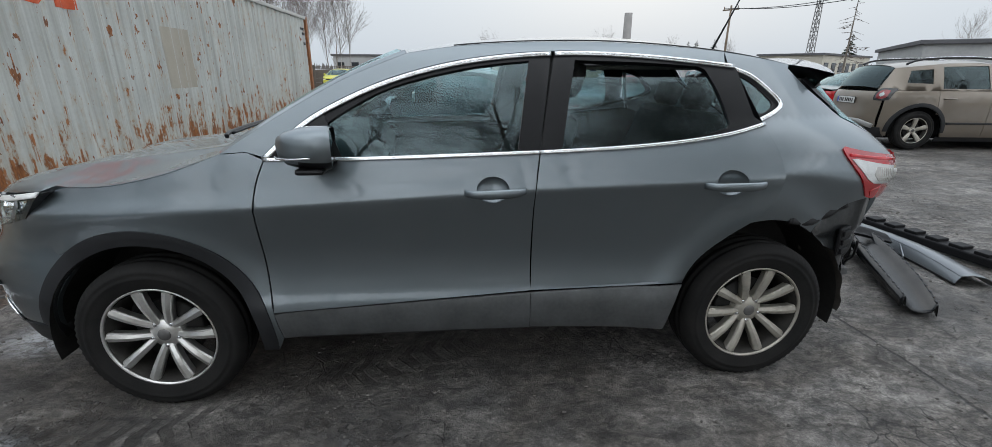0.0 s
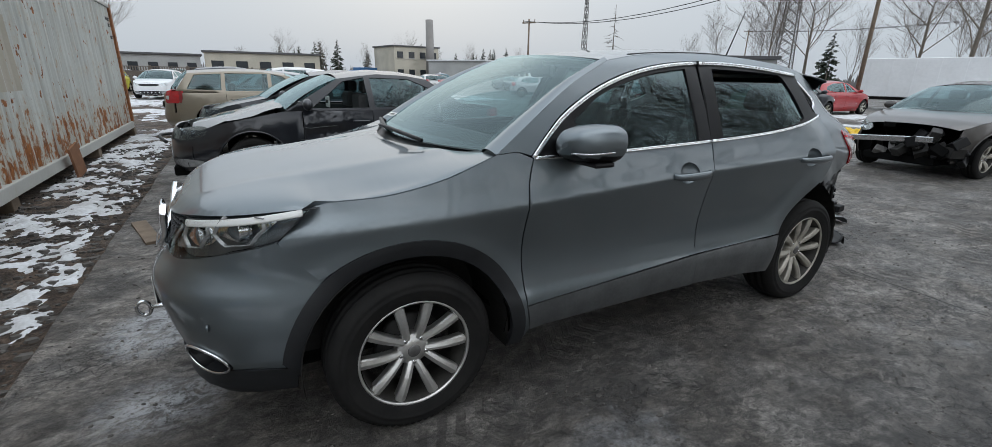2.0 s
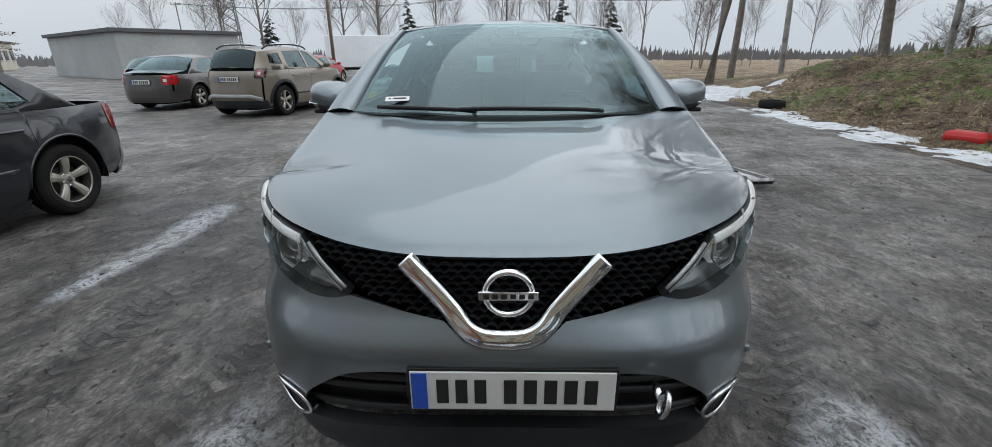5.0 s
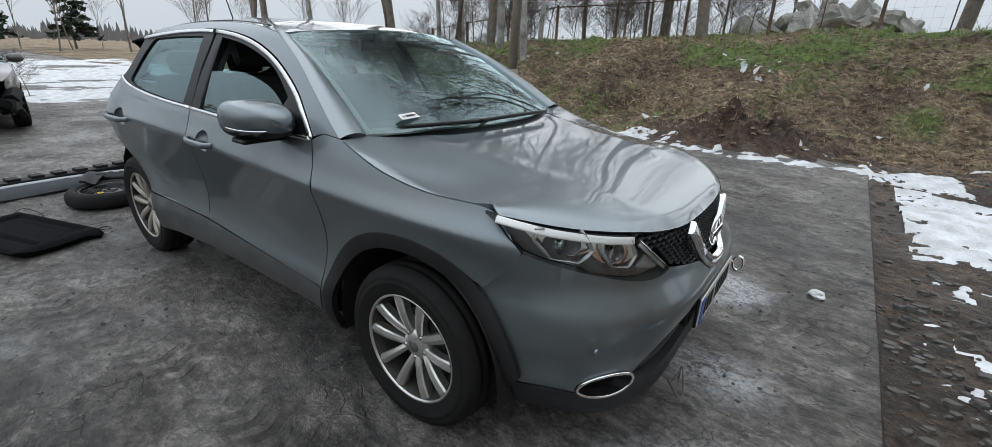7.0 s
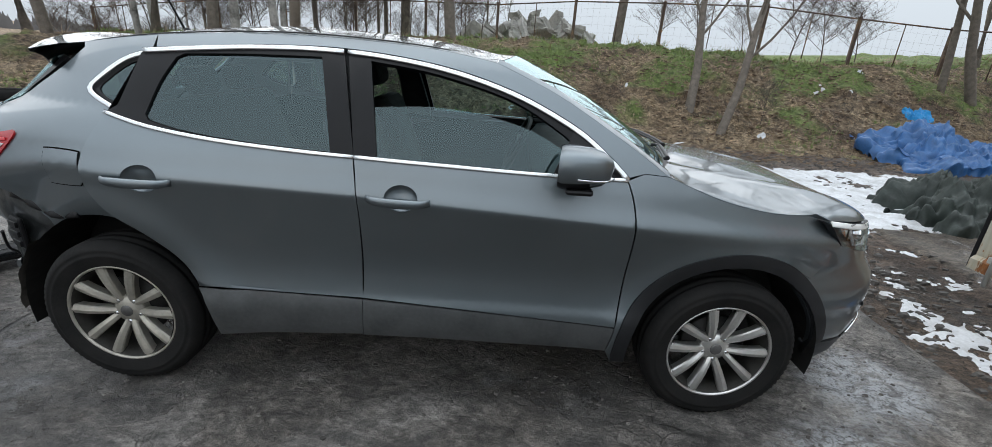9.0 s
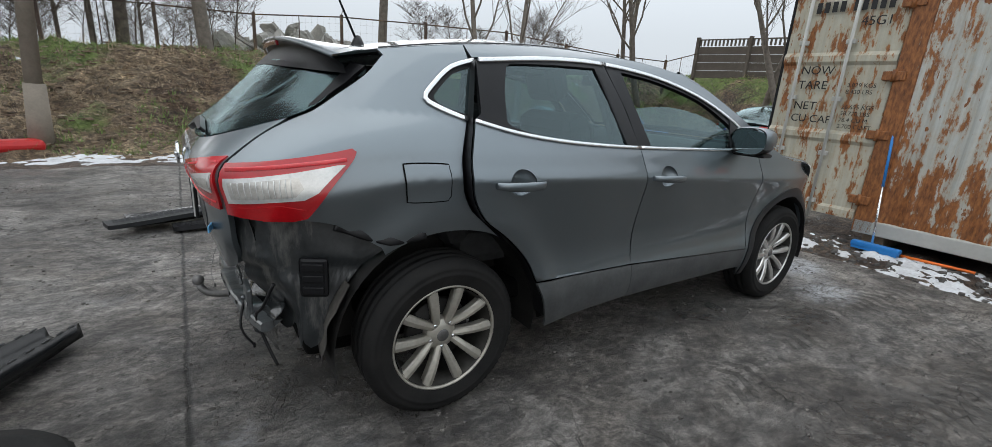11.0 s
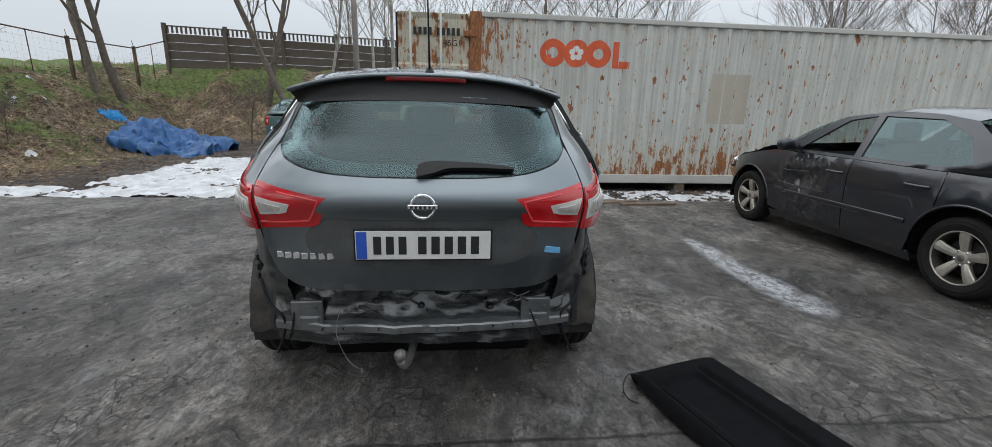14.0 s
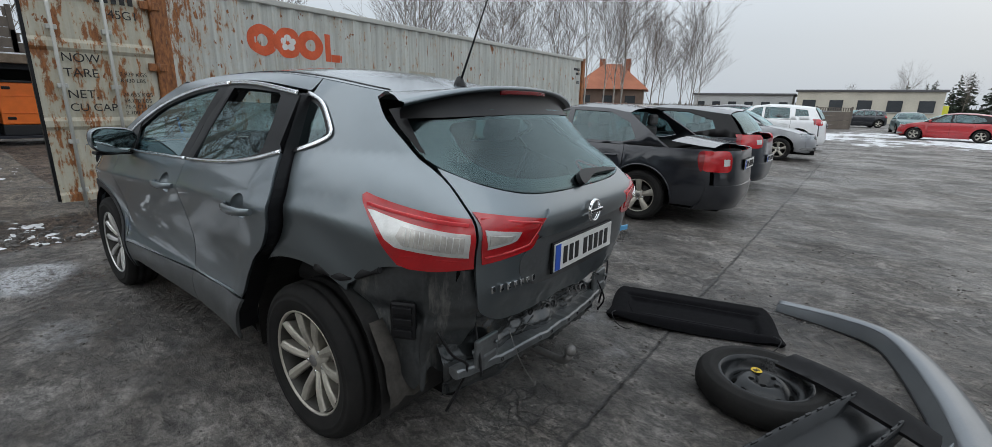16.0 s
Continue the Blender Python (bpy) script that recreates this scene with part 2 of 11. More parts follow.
def sheet(bm, poly, fn, grid=0.04, gap=0.0025, flange=0.012, hint=None, holes=(), folds=()):
    """Lays the flat outline poly on the surface fn(u, v) -> point, with its rim turned in by flange. The shading follows the surface itself."""
    lay = bm.verts.layers.float_vector.get("slope") or bm.verts.layers.float_vector.new("slope")
    poly = clean(poly)
    if gap:
        poly = shrink(poly, gap)
    verts, edges = [], []

    def loop(p):
        s = len(verts)
        verts.extend(p)
        edges.extend((s + i, s + (i + 1) % len(p)) for i in range(len(p)))

    loop(poly)
    holes = [clean(h) for h in holes]
    for h in holes:
        loop(h)
    xs, ys = [p.x for p in poly], [p.y for p in poly]
    rim = list(verts)
    r = np.array([(p.x, p.y) for p in rim])
    for i in range(1, int((max(xs) - min(xs)) / grid) + 1):
        for j in range(1, int((max(ys) - min(ys)) / grid) + 1):
            p = Vector((min(xs) + i * grid, min(ys) + (j + 0.5 * (i % 2)) * grid))
            if in_poly(p, poly) and not any(in_poly(p, h) for h in holes) and np.min((r[:, 0] - p.x) ** 2 + (r[:, 1] - p.y) ** 2) > (0.55 * grid) ** 2:
                verts.append(p)
    inner = verts[len(rim):]
    verts = verts[: len(rim)]
    for fold in folds:
        keep = [p for p in fold if in_poly(p, poly) and not any(in_poly(p, h) for h in holes) and np.min((r[:, 0] - p[0]) ** 2 + (r[:, 1] - p[1]) ** 2) > 0.008**2]
        inner = [v for v in inner if all(abs(v.y - p[1]) > 0.013 or abs(v.x - p[0]) > 0.014 for p in keep)]
        verts += [Vector(p) for p in keep]
    verts += inner
    v2, _, faces, *_ = delaunay_2d_cdt(verts, edges, [], 0, 1e-6)
    bv = [bm.verts.new(fn(p.x, p.y)) for p in v2]
    made = []
    for f in faces:
        c = sum((v2[i] for i in f), Vector((0, 0))) / len(f)
        if in_poly(c, poly) and not any(in_poly(c, h) for h in holes):
            try:
                made.append(bm.faces.new([bv[i] for i in f]))
            except ValueError:
                pass
    total = Vector()
    for f in made:
        f.normal_update()
        total += f.normal * f.calc_area()
    if hint is not None and total.dot(Vector(hint)) < 0:
        for f in made:
            f.normal_flip()
    for f in made:
        f.smooth = True
    for v in bv:
        if v.is_valid and not v.link_faces:
            bm.verts.remove(v)
    bm.normal_update()
    for v, p in zip(bv, v2):
        if v.is_valid and v.link_faces:
            du = Vector(fn(p.x + 0.004, p.y)) - Vector(fn(p.x - 0.004, p.y))
            dv = Vector(fn(p.x, p.y + 0.004)) - Vector(fn(p.x, p.y - 0.004))
            n = du.cross(dv)
            if n.length > 1e-9:
                n.normalize()
                n = n if n.dot(v.normal) > 0 else -n
                if n.dot(v.normal) > 0.6:
                    v[lay] = n
    if flange:
        made_set = set(made)
        border = [e for f in made for e in f.edges if len([g for g in e.link_faces if g in made_set]) == 1]
        top, low = {}, {}
        for e in border:
            for v in e.verts:
                if v not in top:
                    top[v] = bm.verts.new(v.co)
                    low[v] = bm.verts.new(v.co - v.normal * flange)
        for e in border:
            f = e.link_faces[0]
            for lo in f.loops:
                if lo.edge == e:
                    a, b = lo.vert, lo.link_loop_next.vert
                    q = bm.faces.new([top[b], top[a], low[a], low[b]])
                    q.smooth = True
                    break
    return made


def tube(bm, pts, r, sides=8, caps=True, r_end=None):
    """A round bar along points; r may taper to r_end."""
    pts = [Vector(p) for p in pts]
    rings = []
    up = Vector((0, 0, 1))
    for i, p in enumerate(pts):
        d = (pts[min(i + 1, len(pts) - 1)] - pts[max(i - 1, 0)]).normalized()
        a = d.cross(up)
        if a.length < 0.05:
            a = d.cross(Vector((1, 0, 0)))
        a.normalize()
        b = a.cross(d)
        k = i / max(1, len(pts) - 1)
        rr = r if r_end is None else r + (r_end - r) * k
        rings.append([bm.verts.new(p + (a * math.cos(t) + b * math.sin(t)) * rr) for t in [2 * math.pi * j / sides for j in range(sides)]])
    for s, t in zip(rings, rings[1:]):
        for j in range(sides):
            f = bm.faces.new([s[j], t[j], t[(j + 1) % sides], s[(j + 1) % sides]])
            f.smooth = sides > 4
    if caps and sides > 2:
        bm.faces.new(rings[0])
        bm.faces.new(list(reversed(rings[-1])))


def strip(bm, pts, normals, width, thick):
    """A flat bar along points: width along the given side vectors, thick along normals."""
    pts = [Vector(p) for p in pts]
    rings = []
    for i, p in enumerate(pts):
        d = (pts[min(i + 1, len(pts) - 1)] - pts[max(i - 1, 0)]).normalized()
        n = Vector(normals[i] if isinstance(normals, list) else normals)
        n = (n - d * n.dot(d)).normalized()
        s = d.cross(n)
        w, t = width / 2, thick
        prof = [(-w, 0), (-w * 0.96, t * 0.7), (-w * 0.6, t), (w * 0.6, t), (w * 0.96, t * 0.7), (w, 0)]
        rings.append([bm.verts.new(p + s * a + n * b) for a, b in prof])
    for s, t in zip(rings, rings[1:]):
        for j in range(5):
            f = bm.faces.new([s[j], s[j + 1], t[j + 1], t[j]])
            f.smooth = True
    bm.faces.new(list(reversed(rings[0])))
    bm.faces.new(rings[-1])


def box(bm, c, size, bevel=0.0, m=None):
    """A box with chamfered edges; m turns and moves it."""
    b = bmesh.new()
    bmesh.ops.create_cube(b, size=1)
    bmesh.ops.scale(b, vec=size, verts=b.verts)
    if bevel:
        bmesh.ops.bevel(b, geom=b.edges[:], offset=bevel, segments=2, profile=0.5, affect="EDGES")
    bmesh.ops.translate(b, vec=c, verts=b.verts)
    if m is not None:
        bmesh.ops.transform(b, matrix=m, verts=b.verts)
    join(bm, b)


def join(bm, b):
    vs = {v: bm.verts.new(v.co) for v in b.verts}
    for f in b.faces:
        g = bm.faces.new([vs[v] for v in f.verts])
        g.smooth = f.smooth
    b.free()


def lathe(bm, prof, n=48, axis="y", c=(0, 0, 0), closed=False, bite=None):
    """Turns a profile of (radius, along) rows round an axis."""
    rings = []
    for i in range(n):
        a = 2 * math.pi * i / n
        ca, sa = math.cos(a), math.sin(a)
        ring = []
        for r, h in prof:
            r = bite(i, r) if bite else r
            p = {"y": (r * ca, h, r * sa), "z": (r * ca, r * sa, h), "x": (h, r * ca, r * sa)}[axis]
            ring.append(bm.verts.new(Vector(p) + Vector(c)))
        rings.append(ring)
    k = len(prof)
    for i in range(n):
        s, t = rings[i], rings[(i + 1) % n]
        for j in range(k if closed else k - 1):
            q = (j + 1) % k
            vs = [s[j], s[q], t[q], t[j]]
            f = bm.faces.new(vs)
            f.smooth = True


def mesh_of(bm, name, material, fix=False):
    if fix:
        bmesh.ops.recalc_face_normals(bm, faces=bm.faces[:])
    lay = bm.verts.layers.float_vector.get("slope")
    slopes = [tuple(v[lay]) for v in bm.verts] if lay else None
    me = bpy.data.meshes.new(name)
    bm.to_mesh(me)
    bm.free()
    me.materials.append(material)
    if slopes:
        me.normals_split_custom_set_from_vertices(slopes)
        me.attributes.remove(me.attributes["slope"])
    return me


def part(name, bm, material, parent=None, label="", fix=False):
    ob = new(name, mesh_of(bm, name, material, fix))
    if parent is not None:
        ob.parent = parent
    if label:
        ob["label"] = label
    return ob


def empty(name, m=None):
    ob = new(name)
    ob.empty_display_size = 0.2
    if m is not None:
        ob.matrix_world = m
    return ob


def thing(name, bm, material, label, category, group="", kind="", fix=False, m=None):
    ob = new(name, mesh_of(bm, name, material, fix))
    if m is not None:
        ob.matrix_world = m
    return tagged(ob, label, category, group, kind)


def fbm(x, y, s=1.0, o=4, z=0.0):
    return noise.fractal(Vector((x * s, y * s, z)), 0.5, 2.0, o)

# ---- car bodies ----


class Shell:
    """Outer surface of a car: plan outlines that change with height."""

    def __init__(self, w, xf, xr, cf, cr, nf, nr, arches=(), sharp=0.0, narrow=(), bow=()):
        self.w, self.xf, self.xr = soft_table(w, 240), soft_table(xf, 160), soft_table(xr, 160)
        self.cf, self.cr, self.arches = cf, cr, arches
        self.sharp = sharp
        self.bow = soft_table(bow, 240) if bow else self.w  # half width round the front bumper
        self.narrow = narrow or [(0, 1.0), (2, 1.0)]  # width of the tail against the middle, by height
        self.nf = nf if isinstance(nf, list) else [(0, nf), (2, nf)]
        self.nr = nr if isinstance(nr, list) else [(0, nr), (2, nr)]

    def half(self, z):
        return lerp_table(self.w, z)

    def crease(self, x):
        """Height of the shoulder crease, which climbs towards the rear."""
        return 0.953 - 0.048 * x

    def side(self, x, z):
        cusp = 0.0
        if self.sharp:
            q = min(1.0, max(0.0, (-1.30 - x) / 0.55))
            up = (self.crease(x) - 0.945) * math.exp(-(((z - 0.95) / 0.16) ** 2)) * (1 - q * q * (3 - 2 * q))
            z0, z = z, z - up
            run = min(1.0, max(0.0, (1.25 - x) / 0.45)) * min(1.0, max(0.0, (x + 1.25) / 0.45))
            cusp = self.sharp * run * math.exp(-abs(z0 - self.crease(x)) / 0.045)
        w = self.half(z) + cusp
        if x > self.cf:
            q = min(1.0, max(0.0, (x - 1.42) / 0.24))
            w += (lerp_table(self.bow, z) - self.half(z)) * q * q * (3 - 2 * q)
            k = min(0.999, (x - self.cf) / (lerp_table(self.xf, z) - self.cf))
            n = lerp_table(self.nf, z)
            w *= (1 - k**n) ** (1 / n)
        elif x < self.cr:
            t = min(1.0, max(0.0, (-1.10 - x) / 0.62))
            w *= 1 + (lerp_table(self.narrow, z) - 1) * t * t * (3 - 2 * t)
            k = min(0.999, (self.cr - x) / (self.cr - lerp_table(self.xr, z)))
            n = lerp_table(self.nr, z)
            w *= (1 - k**n) ** (1 / n)
        for ax, az, r, h in self.arches:
            d = math.hypot(x - ax, z - az)
            w += h * math.exp(-(((d - r) / 0.075) ** 2)) * (1 if z < az + r + 0.2 else 0)
        return w

    def front(self, y, z):
        k = min(0.999, abs(y) / lerp_table(self.bow, z))
        n = lerp_table(self.nf, z)
        return self.cf + (lerp_table(self.xf, z) - self.cf) * (1 - k**n) ** (1 / n)

    def rear(self, y, z):
        k = min(0.999, abs(y) / (self.half(z) * lerp_table(self.narrow, z)))
        n = lerp_table(self.nr, z)
        return self.cr + (lerp_table(self.xr, z) - self.cr) * (1 - k**n) ** (1 / n)


def arc(cx, cz, r, a0, a1, n=24):
    return [Vector((cx + r * math.cos(radians(a0 + (a1 - a0) * i / n)), cz + r * math.sin(radians(a0 + (a1 - a0) * i / n)))) for i in range(n + 1)]


def patch(bm, low, high, bulge, n=16, m=8, hint=(0, 0, 1), rim=0.0):
    """A curved pane between a lower and an upper edge; bulge is a vector added at its middle."""
    grid = []
    for j in range(m + 1):
        row = []
        for i in range(n + 1):
            a = 2 * i / n - 1
            p = Vector(low(a)).lerp(Vector(high(a)), j / m)
            k = 4 * (j / m) * (1 - j / m)
            row.append(bm.verts.new(p + Vector(bulge) * k))
        grid.append(row)
    fs = []
    for r, s in zip(grid, grid[1:]):
        for i in range(n):
            fs.append(bm.faces.new([r[i], r[i + 1], s[i + 1], s[i]]))
    fs[0].normal_update()
    if fs[0].normal.dot(Vector(hint)) < 0:
        for f in fs:
            f.normal_flip()
    for f in fs:
        f.smooth = True


def wheel_parts(parent, c, s, r=0.345, rim=0.232, width=0.215, spokes=5, style="twin", m_rim=None, flat=0.0, detail=True):
    """Tyre and rim round the y axis at c; s is +1 on the left side (outer face towards +y)."""
    m_rim = m_rim or M_ALLOY
    wheel = empty("wheel")
    wheel.parent = parent
    h = width / 2
    bm = bmesh.new()
    prof = [(rim - 0.012, -h * 0.8), (rim + 0.012, -h * 0.92), (rim + 0.05, -h), (r - 0.035, -h * 0.98), (r - 0.012, -h * 0.84), (r - 0.003, -h * 0.66), (r - 0.002, -h * 0.52), (r - 0.0105, -h * 0.50), (r - 0.0105, -h * 0.40), (r - 0.001, -h * 0.38), (r, -h * 0.11), (r - 0.0100, -h * 0.09), (r - 0.0100, h * 0.09), (r, h * 0.11), (r - 0.001, h * 0.38), (r - 0.0105, h * 0.40), (r - 0.0105, h * 0.50), (r - 0.002, h * 0.52), (r - 0.003, h * 0.66), (r - 0.012, h * 0.84), (r - 0.024, h * 0.945), (r - 0.035, h * 0.98), (r - 0.040, h * 0.995), (r - 0.044, h * 0.985), (rim + 0.055, h), (rim + 0.050, h + 0.004), (rim + 0.044, h + 0.001), (rim + 0.035, h * 0.985), (rim + 0.012, h * 0.94), (rim - 0.004, h * 0.86)]
    tread = lambda k, rr: rr - (0.009 if k % 2 else 0.0) * (0 if not detail or rr > r - 0.011 else 1 if rr > r - 0.015 else 0.6 if rr > r - 0.030 else 0)
    lathe(bm, [(a, b * s) for a, b in prof], 144 if detail else 56, "y", c, False, tread)
    if flat:
        for v in bm.verts:
            if v.co.z < c[2] - r + flat:
                v.co.z = c[2] - r + flat
    part("tyre", bm, M_RUBBER, wheel, "worn black rubber tyre, dusty", fix=True)
    # barrel behind the spokes, much darker than the rim face
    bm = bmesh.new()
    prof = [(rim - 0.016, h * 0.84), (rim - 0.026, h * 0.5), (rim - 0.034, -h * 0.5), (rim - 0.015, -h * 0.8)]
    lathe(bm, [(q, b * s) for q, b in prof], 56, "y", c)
    part("barrel", bm, M_BARREL, wheel, "dark inside of the rim", fix=True)
    bm = bmesh.new()
    prof = [(rim - 0.005, h * 0.80), (rim - 0.001, h * 0.88), (rim - 0.005, h * 0.90), (rim - 0.010, h * 0.87), (rim - 0.013, h * 0.78)]
    lathe(bm, [(q, b * s) for q, b in prof], 56, "y", c)
    # spokes
    face = h * 0.70
    n = spokes * (2 if style == "twin" else 1)
    for i in range(n):
        if style == "twin":
            base = 2 * math.pi * (i // 2) / spokes + math.pi / 2
            off = 1 if i % 2 else -1
            a0, a1 = base + off * 0.47, base + off * 0.285
            w0, w1 = 0.031, 0.047
        else:
            a0 = a1 = 2 * math.pi * i / n + math.pi / 2
            w0, w1 = 0.052, 0.090
        p0 = Vector((math.cos(a0) * 0.050, face * s * 0.74, math.sin(a0) * 0.050))
        p1 = Vector((math.cos(a1) * (rim - 0.013), face * s * 1.16, math.sin(a1) * (rim - 0.013)))
        d = (p1 - p0).normalized()
        nn = Vector((0, s, 0))
        side = d.cross(nn).normalized()
        secs = []
        for k in range(6):
            t = k / 5
            p = p0.lerp(p1, t) + nn * (0.010 * math.sin(math.pi * t))
            w = (w0 + (w1 - w0) * t) / 2
            secs.append([bm.verts.new(Vector(c) + p + side * (u * w) + nn * v) for u, v in ((-0.75, -0.045), (-1, -0.010), (-0.80, -0.002), (0.0, 0.004), (0.80, -0.002), (1, -0.010), (0.75, -0.045))])
        for q, t in zip(secs, secs[1:]):
            for k in range(6):
                f = bm.faces.new([q[k], q[k + 1], t[k + 1], t[k]])
                f.smooth = False
    lathe(bm, [(0.0, s * face * 0.86), (0.03, s * face * 0.86), (0.040, s * face * 0.80), (0.062, s * face * 0.70), (0.070, s * face * 0.58), (0.072, s * face * 0.2)], 28, "y", c)
    part("rim", bm, m_rim, wheel, "silver alloy rim with paired spokes" if style == "twin" else "silver five-spoke alloy rim", fix=True)
    bm = bmesh.new()
    lathe(bm, [(0.0, s * face * 0.93), (0.022, s * face * 0.93), (0.027, s * face * 0.88), (0.028, s * face * 0.8)], 24, "y", c)
    part("centre_cap", bm, M_STEEL, wheel, fix=True)
    for i in range(5):
        a = 2 * math.pi * i / 5 + math.pi / 2 + math.pi / 5
        bm = bmesh.new()
        lathe(bm, [(0.0, s * face * 0.80), (0.009, s * face * 0.80), (0.010, s * face * 0.60)], 8, "y", Vector(c) + Vector((math.cos(a) * 0.056, 0, math.sin(a) * 0.056)))
        part("wheel_nut", bm, M_SATIN, wheel, fix=True)
    bm = bmesh.new()
    lathe(bm, [(0.0, s * h * 0.15), (0.14, s * h * 0.15), (0.145, s * h * 0.05), (0.145, -s * h * 0.1)], 32, "y", c)
    part("brake_disc", bm, M_UNDER, wheel, fix=True)
    return wheel


def other_car(name, spec, label, m, group="parked cars"):
    """A parked car: panels, glass, lights, wheels. Faces +x, base at the origin between the axles."""
    g = spec
    root = empty(name, m)
    tagged(root, label, "car", group)
    wb, W, R = g["wb"] / 2, g["W"], g["R"]
    zb = g["belt"]
    xf, xr = g["xf"], g["xr"]
    zr = max(z for x, z in g["top"])
    sh = Shell(
        [(0.15, W * 0.90), (0.25, W * 0.955), (0.40, W * 0.985), (0.62, W), (zb - 0.10, W * 0.995), (zb, W * 0.955), (zr - 0.08, W * 0.70), (zr, W * 0.62)],
        [(0.15, xf - 0.10), (0.30, xf - 0.01), (0.50, xf), (0.65, xf - 0.03), (0.80, xf - 0.10), (1.0, xf - 0.22), (1.6, xf - 0.3)],
        [(0.15, xr + 0.10), (0.30, xr + 0.02), (0.50, xr), (0.75, xr + 0.02), (1.0, xr + 0.05), (1.2, xr + 0.16), (1.7, xr + 0.3)],
        wb - 0.6, -wb + 0.5, 3.2, 3.4, [(wb, R, R + 0.08, 0.012), (-wb, R, R + 0.08, 0.012)])
    ra = R + 0.075
    paint, lower = g["paint"], g.get("lower", g["paint"])
    top = g["top"]

    def ztop(x):
        return lerp_table(sorted(top), x)

    def fs(sgn):
        return lambda x, z: (x, sgn * sh.side(x, z), z)

    xA, xB, xC, xD = g["A"], g["B"], g["C"], g["D"]  # windscreen base, door split, rear door end, rear window base
    zh, zd = ztop(xA), ztop(xD)
    z0 = 0.24
    fx = [Vector((sh.front(0.78 * sh.half(z), z), z)) for z in [z0 + (ztop(xf - 0.35) - 0.06 - z0) * i / 8 for i in range(9)]]
    rx = [Vector((sh.rear(0.80 * sh.half(z), z), z)) for z in [z0 + (min(zb, zd) - 0.02 - z0) * i / 8 for i in range(9)]]
    hood = [Vector((x, min(zb, ztop(x) - 0.035 - 0.02 * (x - xA)))) for x in [fx[-1].x + (xA - fx[-1].x) * i / 8 for i in range(9)]]
    hood = [p for p in hood if p.x < fx[-1].x + 1e-6]
    deck = [Vector((x, min(zb, ztop(x) - 0.03))) for x in [xC + (rx[-1].x - xC) * i / 6 for i in range(7)]]
    split = xA - 0.22
    for sgn in (1, -1):
        hint = (0, sgn, 0)
        bm = bmesh.new()
        poly = arc(wb, R, ra, math.degrees(math.acos(min(1, max(-1, (fx[0].x - wb) / ra)))) if fx[0].x - wb < ra else -15, 195)[::-1]
        poly = [p for p in poly if p.y > z0 - 0.01]
        fen = [Vector((split, z0)), Vector((split, hood[-1].y))] + hood[::-1] + fx[::-1] + poly[::-1]
        sheet(bm, fen, fs(sgn), 0.09, 0.005, 0.02, hint)
        part("fender", bm, paint, root)
        bm = bmesh.new()
        dent = g.get("dent") if sgn > 0 else None
        skin = (lambda x, z: (x, sgn * (sh.side(x, z) + dent(x, z)), z)) if dent else fs(sgn)
        sheet(bm, dense([(split, z0), (split, hood[-1].y), (xB, zb), (xB, z0)], 0.1), skin, 0.035 if dent else 0.12, 0.005, 0.02, hint)
        d1 = part("front_door", bm, paint, root, g.get("door_label", "") if sgn > 0 else "")
        bm = bmesh.new()
        pa = [p for p in arc(-wb, R, ra, 8, 80, 10)]
        back = [p for p in pa if p.x > xC - 0.05]
        sheet(bm, dense([(xB, z0), (xB, zb)], 0.1)[:-6] + [Vector((xB, zb)), Vector((xC, zb))] + ([Vector((xC, back[-1].y + 0.02))] if back else []) + back[::-1] + [Vector((-wb + ra + 0.05, z0))], fs(sgn), 0.12, 0.005, 0.02, hint)
        d2 = part("rear_door", bm, paint, root)
        for d, hx in ((d1, xB + 0.16), (d2, xC + 0.18)):
            bm = bmesh.new()
            hz = zb - 0.14
            yy = sgn * (sh.side(hx, hz) + 0.022)
            tube(bm, smooth([(hx - 0.1, yy - sgn * 0.03, hz), (hx - 0.08, yy, hz), (hx + 0.08, yy, hz), (hx + 0.1, yy - sgn * 0.03, hz)], 0.03), 0.014, 6)
            part("door_handle", bm, paint, d)
        bm = bmesh.new()
        ang = math.degrees(math.acos(max(-1, min(1, (rx[0].x + wb) / ra)))) if abs(rx[0].x + wb) < ra else 195
        pr = [p for p in arc(-wb, R, ra, 30, 195, 24) if p.y > z0 - 0.01 and p.x < xC + 0.03]
        sheet(bm, [Vector((xC, zb))] + deck[1:] + rx[::-1] + pr[::-1] + [Vector((xC + 0.0, max(pr[0].y, R + ra * 0.6)))], fs(sgn), 0.09, 0.005, 0.02, hint)
        part("quarter_panel", bm, paint, root)
        # sill
        bm = bmesh.new()
        sheet(bm, dense([(wb - ra, 0.16), (wb - ra, z0), (-wb + ra, z0), (-wb + ra, 0.16)], 0.1), lambda x, z: (x, sgn * (sh.side(x, z) - 0.012), z), 0.12, 0, 0.02, hint)
        part("sill", bm, lower, root)
        # greenhouse side: frame with openings, glass behind
        roof_edge = [Vector((x, ztop(x) - 0.06)) for x in np.linspace(g["wtop"], g["rtop"], 10)]
        frame_o = [Vector((xA - 0.02, zb)), *roof_edge, Vector((xD + 0.02, zb))]
        dl = g["dlo"]
        holes = [shrink(clean(dense(h, 0.12)), 0.0) for h in dl]
        bm = bmesh.new()
        sheet(bm, dense(frame_o, 0.1), fs(sgn), 0.10, 0, 0.02, hint, holes)
        part("window_frame", bm, paint if not g.get("black_frame") else M_BLACK, root)
        for h in holes[1 if g.get("open_left") and sgn > 0 else 0 :]:
            bm = bmesh.new()
            sheet(bm, h, lambda x, z: (x, sgn * (sh.side(x, z) - 0.012), z), 0.12, 0, 0, hint)
